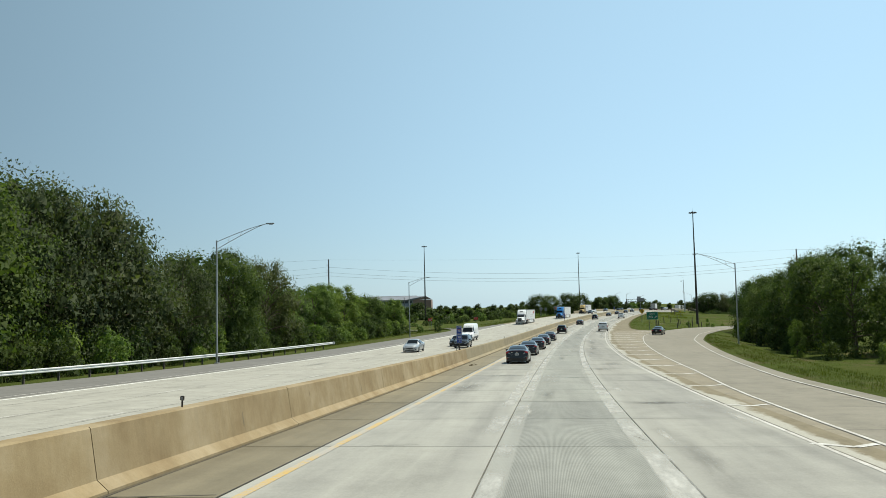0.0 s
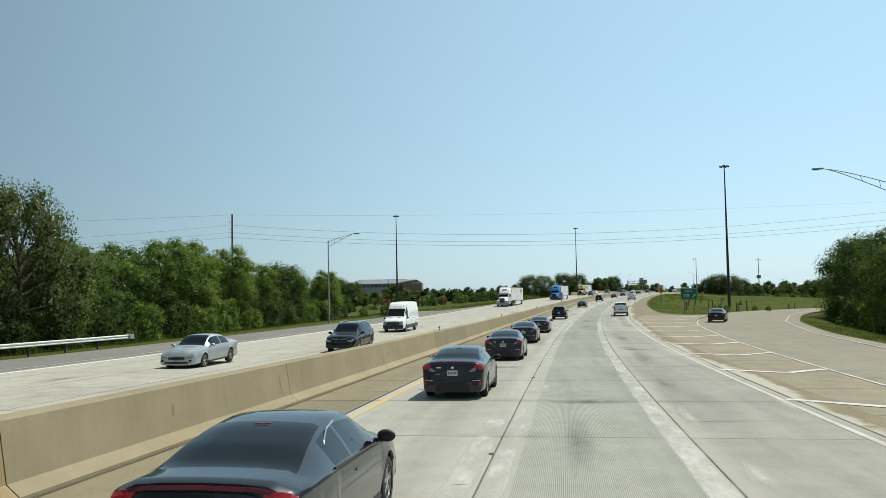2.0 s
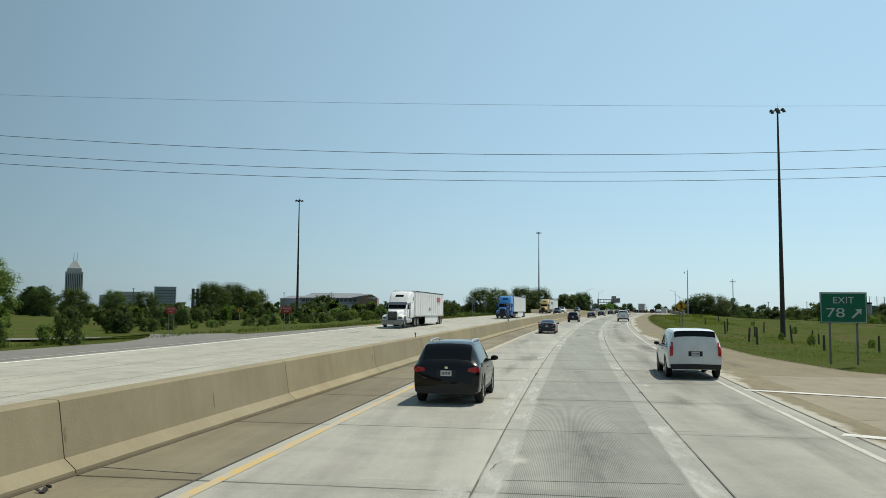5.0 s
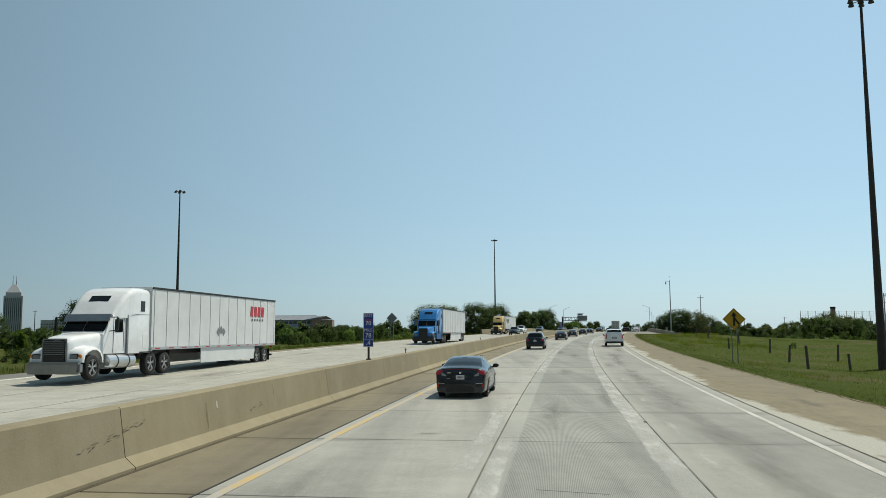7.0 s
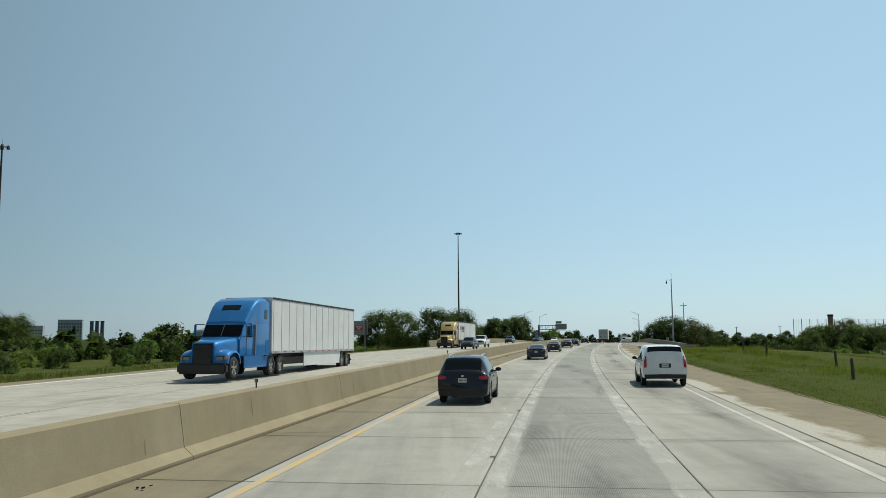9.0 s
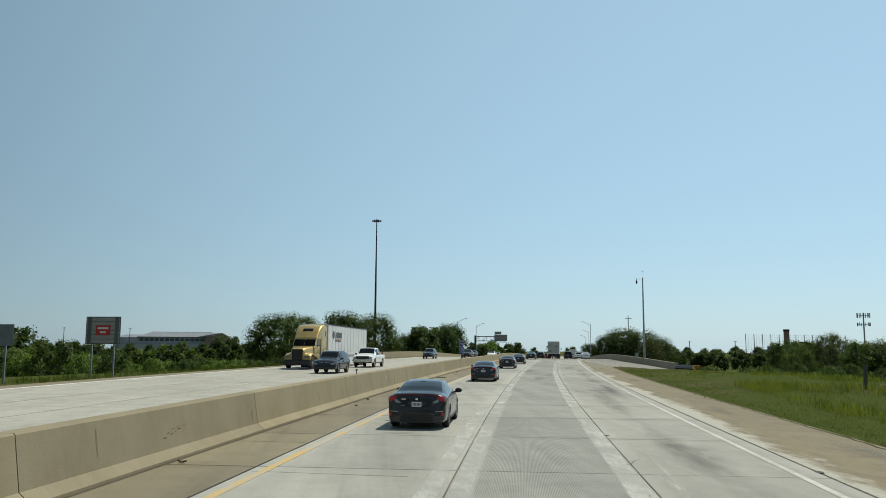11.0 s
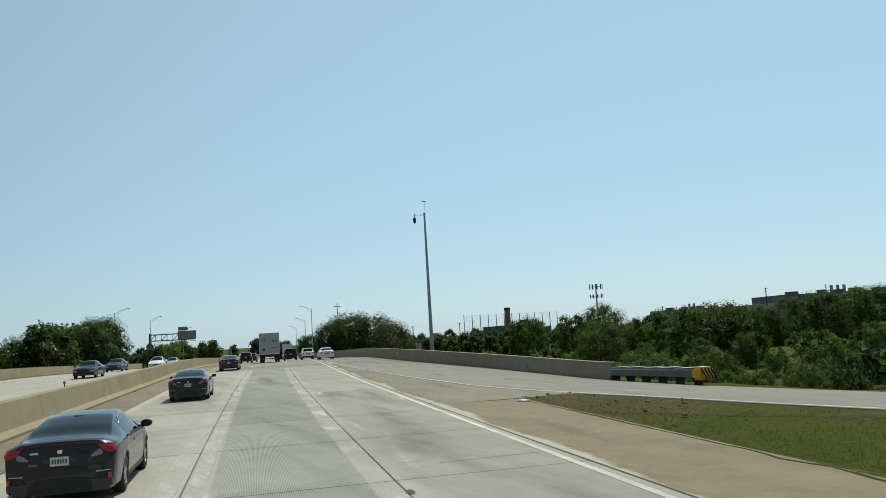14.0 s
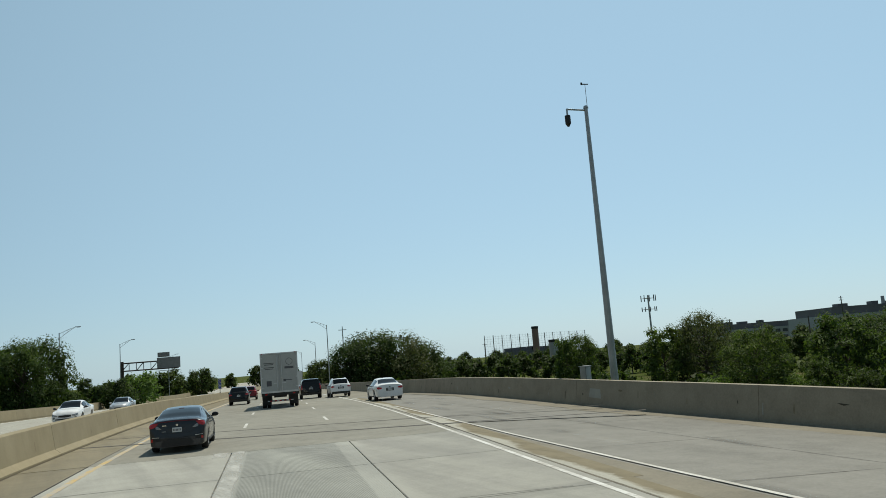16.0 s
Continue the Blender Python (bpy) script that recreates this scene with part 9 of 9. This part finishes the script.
def trailer(ob, L, skin, back_y, Z0=1.15, W=2.59, H=2.95, panels=13):
    """A dry van body; back_y is its rear end, it runs forward by L."""
    part("trailer_body", box((W, L, H), (0, back_y + L / 2, Z0 + H / 2), 0.03), skin, ob)
    for k in range(panels + 1):
        for sx in (-1, 1):
            part("panel_seam", box((0.012, 0.03, H - 0.24), (sx * (W / 2 + 0.004), back_y + 0.25 + (L - 0.5) * k / panels, Z0 + H / 2)), M_SIGN_BACK, ob)
    for sx in (-1, 1):
        part("bottom_rail", box((0.03, L - 0.1, 0.14), (sx * (W / 2 + 0.012), back_y + L / 2, Z0 + 0.06), 0.006), M_ALU, ob)
        part("top_rail", box((0.03, L - 0.1, 0.10), (sx * (W / 2 + 0.012), back_y + L / 2, Z0 + H - 0.05), 0.006), M_FRAME, ob)
        part("skirt", box((0.04, L * 0.46, 0.78), (sx * (W / 2 - 0.06), back_y + L * 0.44, Z0 - 0.40), 0.01), skin, ob)
        part("rear_door", box((W / 2 - 0.06, 0.04, H - 0.2), (sx * (W / 4 - 0.01), back_y - 0.01, Z0 + H / 2), 0.01), skin, ob)
        part("tail_lamp", box((0.16, 0.05, 0.1), (sx * 1.0, back_y - 0.02, Z0 - 0.1), 0.01), M_TAIL, ob)
        part("lock_rod", tube((sx * 0.25, back_y - 0.05, Z0), (sx * 0.25, back_y - 0.05, Z0 + H), 0.018, 0.018, 6), M_ALU, ob)
        part("mud_flap", box((0.6, 0.02, 0.7), (sx * 0.95, back_y + 0.9, 0.55)), M_BLACK, ob)
        for y in (back_y + 1.75, back_y + 3.0):
            wheel(ob, sx * 1.13, y, 0.51, 0.30, sx)
        bm = bmesh.new()
        for k in range(12):
            add_box(bm, (0.006, 0.45, 0.05), (sx * (W / 2 + 0.032), back_y + 0.6 + (L - 1.2) * k / 11, Z0 + 0.06))
        part("reflector_tape", bm, M_REDREFL, ob)
    part("underride_bar", box((2.2, 0.1, 0.12), (0, back_y + 0.05, 0.52), 0.02), M_FRAME, ob)
    part("trailer_frame", box((1.0, L - 0.4, 0.25), (0, back_y + L / 2, Z0 - 0.14), 0.02), M_FRAME, ob)
    part("landing_gear", box((1.4, 0.15, 0.9), (0, back_y + L - 3.0, 0.62), 0.02), M_FRAME, ob)


def rounded_loft(stations, floor, corner, seg=4):
    """A hollow body along y: stations (y, half width, top), its upper corners rounded."""
    bm = bmesh.new()
    rings = []
    for y, w, top in stations:
        r = min(corner, w * 0.6, (top - floor) * 0.5)
        right = [(w, floor)] + [(w - r + r * math.cos(math.pi / 2 * k / seg), top - r + r * math.sin(math.pi / 2 * k / seg)) for k in range(seg + 1)]
        crown = top + 0.03
        ring = right + [(0, crown)] + [(-x, z) for x, z in reversed(right)]
        rings.append([bm.verts.new((x, y, z)) for x, z in ring])
    n = len(rings[0])
    for a, b in zip(rings, rings[1:]):
        for k in range(n):
            bm.faces.new((a[k], a[(k + 1) % n], b[(k + 1) % n], b[k]))
    bm.faces.new(rings[0])
    bm.faces.new(list(reversed(rings[-1])))
    return bm


def soft_part(name, bm, material, parent, label="", angle=38):
    o = part(name, bm, material, parent, label, True)
    o.data.set_sharp_from_angle(angle=radians(angle))
    return o


def tractor(ob, y0, paint, modern=False):
    """A long-nose tractor with a high-roof sleeper; y0 is the rear of its frame, its nose points forward."""
    part("frame", box((0.9, 7.2, 0.3), (0, y0 + 3.6, 0.85), 0.02), M_FRAME, ob)
    soft_part("sleeper", rounded_loft([(y0 + 1.55, 1.20, 3.88), (y0 + 1.7, 1.22, 3.94), (y0 + 2.5, 1.22, 4.0), (y0 + 3.1, 1.21, 3.97), (y0 + 3.5, 1.19, 3.84), (y0 + 3.62, 1.17, 3.78)], 1.02, 0.26), paint, ob)
    soft_part("roof_fairing", rounded_loft([(y0 + 3.6, 1.17, 3.79), (y0 + 3.9, 1.15, 3.60), (y0 + 4.2, 1.12, 3.32), (y0 + 4.45, 1.09, 3.02), (y0 + 4.62, 1.06, 2.84), (y0 + 4.70, 1.04, 2.74)], 2.60, 0.22), paint, ob)
    soft_part("cab", rounded_loft([(y0 + 3.58, 1.10, 2.72), (y0 + 4.66, 1.08, 2.72), (y0 + 4.74, 1.07, 2.64), (y0 + 5.24, 1.04, 1.98), (y0 + 5.34, 1.03, 1.90)], 1.05, 0.10), paint, ob)
    bm = bmesh.new()
    bm.faces.new([bm.verts.new(p) for p in ((-0.98, y0 + 4.795, 2.60), (0.98, y0 + 4.795, 2.60), (0.99, y0 + 5.25, 2.02), (-0.99, y0 + 5.25, 2.02))])
    bmesh.ops.solidify(bm, geom=bm.faces[:], thickness=0.02)
    ws = part("windshield", bm, M_GLASS, ob)
    part("centre_post", tube((0, y0 + 4.805, 2.615), (0, y0 + 5.262, 2.035), 0.02, 0.02, 6), M_FRAME, ws)
    if not modern:
        part("sun_visor", box((2.16, 0.36, 0.05), (0, y0 + 4.95, 2.60), 0.02, Matrix.Rotation(radians(-62), 4, "X")), M_STEEL, ob, "polished dark sun visor over the windscreen")
    soft_part("hood", rounded_loft([(y0 + 5.2, 0.98, 1.96), (y0 + 5.7, 0.90, 1.91), (y0 + 6.3, 0.78, 1.85), (y0 + 6.8, 0.66, 1.78), (y0 + 7.04, 0.60, 1.70), (y0 + 7.10, 0.56, 1.62)], 0.80, 0.28), paint, ob)
    gr = part("grille", box((1.02, 0.10, 0.98), (0, y0 + 7.10, 1.18), 0.05), M_FRAME, ob, "tall dark grille")
    bm = bmesh.new()
    for k in range(12):
        add_box(bm, (0.92, 0.03, 0.022), (0, y0 + 7.155, 0.76 + 0.077 * k))
    part("grille_bars", bm, M_STEEL if not modern else M_BLACK, gr)
    bm = bmesh.new()
    for sx in (-1, 1):
        add_box(bm, (0.05, 0.05, 1.0), (sx * 0.52, y0 + 7.13, 1.18), 0.015)
    add_box(bm, (1.09, 0.05, 0.05), (0, y0 + 7.13, 1.69), 0.015)
    part("grille_surround", bm, M_STEEL if not modern else paint, gr)
    part("bumper", box((2.42, 0.36, 0.50), (0, y0 + 7.12, 0.52), 0.09), M_STEEL if not modern else M_FRAME, ob, "wide steel bumper")
    for sx in (-1, 1):
        bm = bmesh.new()
        arc = [(5.46, 0.70), (5.52, 1.02), (5.70, 1.24), (6.02, 1.36), (6.40, 1.36), (6.76, 1.27), (7.00, 1.14), (7.08, 0.94), (7.08, 0.74)]
        slices = []
        for x, k, dz in ((0.48, 1.0, 0.10), (0.80, 1.0, 0.06), (1.02, 0.99, 0.0), (1.15, 0.95, -0.03), (1.20, 0.88, -0.08), (1.20, 0.80, -0.13)):
            slices.append([bm.verts.new((sx * x, y0 + 6.27 + (y - 6.27) * k, z + (dz if z > 0.8 else 0.0))) for y, z in arc])
        for a, b in zip(slices, slices[1:]):
            for k in range(len(arc) - 1):
                bm.faces.new((a[k], a[k + 1], b[k + 1], b[k]))
        soft_part("fender", bm, paint, ob, "", 50)
        part("headlight", box((0.34, 0.10, 0.17), (sx * 0.82, y0 + 7.07, 0.98), 0.03), M_LAMP, ob)
        part("lamp_surround", box((0.42, 0.06, 0.24), (sx * 0.83, y0 + 7.055, 0.98), 0.03), M_FRAME, ob)
        part("turn_lamp", box((0.14, 0.16, 0.15), (sx * 1.08, y0 + 7.0, 0.99), 0.03), M_AMBER, ob)
        part("door_window", box((0.02, 0.62, 0.56), (sx * 1.094, y0 + 4.28, 2.26), 0.008), M_GLASS, ob)
        part("door_seam", box((0.012, 0.025, 1.5), (sx * 1.10, y0 + 3.9, 1.9)), M_FRAME, ob)
        part("door_seam", box((0.012, 0.025, 1.5), (sx * 1.083, y0 + 4.68, 1.85)), M_FRAME, ob)
        part("sleeper_window", box((0.02, 0.36, 0.48), (sx * 1.222, y0 + 2.55, 3.16), 0.008), M_GLASS, ob)
        part("sleeper_hatch", box((0.012, 0.62, 0.62), (sx * 1.222, y0 + 2.2, 1.55), 0.004), paint, ob)
        part("body_seam", box((0.010, 1.9, 0.018), (sx * 1.222, y0 + 2.55, 2.78)), M_SIGN_BACK, ob)
        # grey strip paints the shade at the step between cab and sleeper
        part("cab_shadow_gap", box((0.10, 0.10, 1.7), (sx * 1.12, y0 + 3.68, 1.9)), M_SIGN_BACK, ob)
        if modern:
            part("side_fairing", box((0.06, 3.4, 0.62), (sx * 1.17, y0 + 3.5, 0.78), 0.03), paint, ob)
        else:
            part("fuel_tank", tube((sx * 0.90, y0 + 3.0, 0.72), (sx * 0.90, y0 + 5.1, 0.72), 0.32, 0.32, 18), M_ALU, ob)
            for y in (3.5, 4.4):
                part("tank_strap", tube((sx * 0.90, y0 + y, 0.72), (sx * 0.90, y0 + y + 0.07, 0.72), 0.332, 0.332, 18), M_FRAME, ob)
            part("step", box((0.34, 0.7, 0.05), (sx * 1.06, y0 + 5.15, 0.52), 0.01), M_ALU, ob)
        part("mirror", box((0.10, 0.14, 0.62), (sx * 1.46, y0 + 5.0, 2.32), 0.04), paint if modern else M_FRAME, ob)
        part("mirror_arm", tube((sx * 1.05, y0 + 4.85, 2.62), (sx * 1.46, y0 + 5.0, 2.62), 0.022, 0.022, 6), M_FRAME, ob)
        part("mirror_arm", tube((sx * 1.05, y0 + 4.95, 2.02), (sx * 1.46, y0 + 5.0, 2.05), 0.022, 0.022, 6), M_FRAME, ob)
        part("side_extender", box((0.05, 0.5, 2.5), (sx * 1.17, y0 + 1.35, 2.5), 0.02), paint, ob)
        part("quarter_fender", box((0.56, 1.1, 0.05), (sx * 1.02, y0 + 2.2, 1.06), 0.02), M_FRAME, ob)
        wheel(ob, sx * 1.04, y0 + 6.27, 0.52, 0.30, sx)
        for y in (y0 + 0.45, y0 + 1.75):
            wheel(ob, sx * 1.10, y, 0.52, 0.32, sx)
    part("roof_vent", box((0.95, 0.36, 0.03), (0, y0 + 4.06, 3.475), 0.01, Matrix.Rotation(radians(-43), 4, "X")), M_GLASS, ob, "dark sloping roof window")
    part("air_lines", bent_tube([(0.3, y0 + 1.5, 1.9), (0.32, y0 + 1.2, 1.45), (0.28, y0 + 0.9, 1.35), (0.22, y0 + 0.55, 1.7)], 0.03, 6), M_FRAME, ob)


def semi(s_nose, u, paint, skin, label, modern=False, logo=None, away=False):
    ob = thing("semi_truck", label, "semi truck", "road traffic")
    L = 16.1
    tractor(ob, -7.3, paint, modern)
    trailer(ob, L, skin, -5.6 - L + 0.2)
    if logo == "red":
        # plain shapes in the colours of the mark
        bm = bmesh.new()
        for k in range(4):
            add_box(bm, (0.004, 0.42, 0.62), (-1.312, -19.2 + 0.58 * k, 3.25), 0, Matrix.Rotation(radians(8), 4, "X"))
        part("red_mark", bm, M_PRINTRED, ob, "plain red blocks where a mark is printed")
        bm = bmesh.new()
        for k in range(5):
            add_box(bm, (0.004, 0.2, 0.12), (-1.312, -19.2 + 0.42 * k, 2.74))
        part("grey_mark", bm, M_PRINT, ob)
        bm = bmesh.new()
        for k in range(3):
            add_box(bm, (0.004, 0.34, 0.34), (-1.312, -13.4 + 0.34 * k, 2.0 + 0.1 * (k % 2)), 0, Matrix.Rotation(radians(45), 4, "X"))
        part("placards", bm, M_SIGN_BACK, ob)
    if logo == "black":
        bm = bmesh.new()
        for k in range(5):
            add_box(bm, (0.004, 0.40, 0.55), (-1.312, -10.2 + 0.5 * k, 3.1), 0, Matrix.Rotation(radians(10), 4, "X"))
        add_tube(bm, (-1.30, -7.3, 3.1), (-1.314, -7.3, 3.1), 0.4, 0.4, 16)
        add_box(bm, (0.004, 2.2, 0.14), (-1.312, -9.0, 2.55))
        part("black_mark", bm, M_PRINT, ob, "plain dark blocks where a mark is printed")
        bm = bmesh.new()
        add_box(bm, (0.004, 2.4, 0.06), (-1.312, -9.0, 2.72))
        part("gold_mark", bm, M_AMBER, ob)
    mid = s_nose + 11.0   # level on the middle of its length
    ob.matrix_world = on_road(mid, u, 0.005 + opp_h(mid), 180) @ Matrix.Translation((0, 11.0, 0))
    return ob


semi(225.6, -20.7, P_WHITE, M_BOX, "white long-nose semi truck with a ribbed white trailer", logo="red")
semi(284.0, -16.9, P_BLUE, M_BOX, "bright blue semi truck with a white trailer", True)
semi(369.5, -21.0, P_GOLD, M_BOX, "gold semi truck with a white trailer", True, logo="black")


def far_trailer(s, u, skin, label):
    ob = thing("semi_trailer", label, "semi truck", "road traffic")
    trailer(ob, 16.1, skin, 0.0, panels=8)
    tractor(ob, 15.0, P_WHITE)
    ob.matrix_world = on_road(s, u, 0.005, 0)


far_trailer(598, 3.75, M_BOX, "white semi trailer far ahead, seen from behind")
far_trailer(628, 3.75, M_BOXGREY, "grey semi trailer far ahead, seen from behind")
far_trailer(660, 3.75, M_DARKBOX, "black semi trailer far ahead, seen from behind")

# ---- concrete slabs of the highway, each a piece of its own ----
def slab_mesh(name, wd, ln, mt):
    bm = box((wd, ln, 0.2), (0, 0, -0.1))
    es = [e for e in bm.edges if all(v.co.z > -0.01 for v in e.verts)]
    bmesh.ops.bevel(bm, geom=es, offset=0.012, segments=1, affect="EDGES")
    me = bpy.data.meshes.new(name)
    bm.to_mesh(me)
    bm.free()
    me.materials.append(mt)
    return me


SLAB = 6.1
for lane, uc, wd, mt, gap in (("highway_lane_left", -3.91, 4.14, M_LANE, 0.03), ("highway_lane_middle", 0.0, 3.62, M_GROOVE, 0.03), ("highway_lane_right", 3.645, 3.63, M_LANE_OUT, 0.03), ("highway_shoulder", -7.20, 2.395, M_SHOULDER, 0.04)):
    holder = thing(lane, "worn pale concrete highway slabs with dark joints" if mt is not M_SHOULDER else "tan dirty concrete shoulder slabs", "road", kind="structure")
    meshes = [slab_mesh("slab", wd, SLAB - 0.03, mt)]
    for i in range(74 if mt is not M_SHOULDER else 81):
        s = 0.5 + SLAB * (i + 0.5)
        ob = new("slab", meshes[0])
        ob.parent = holder
        ob.matrix_local = on_road(s, uc, 0.0)
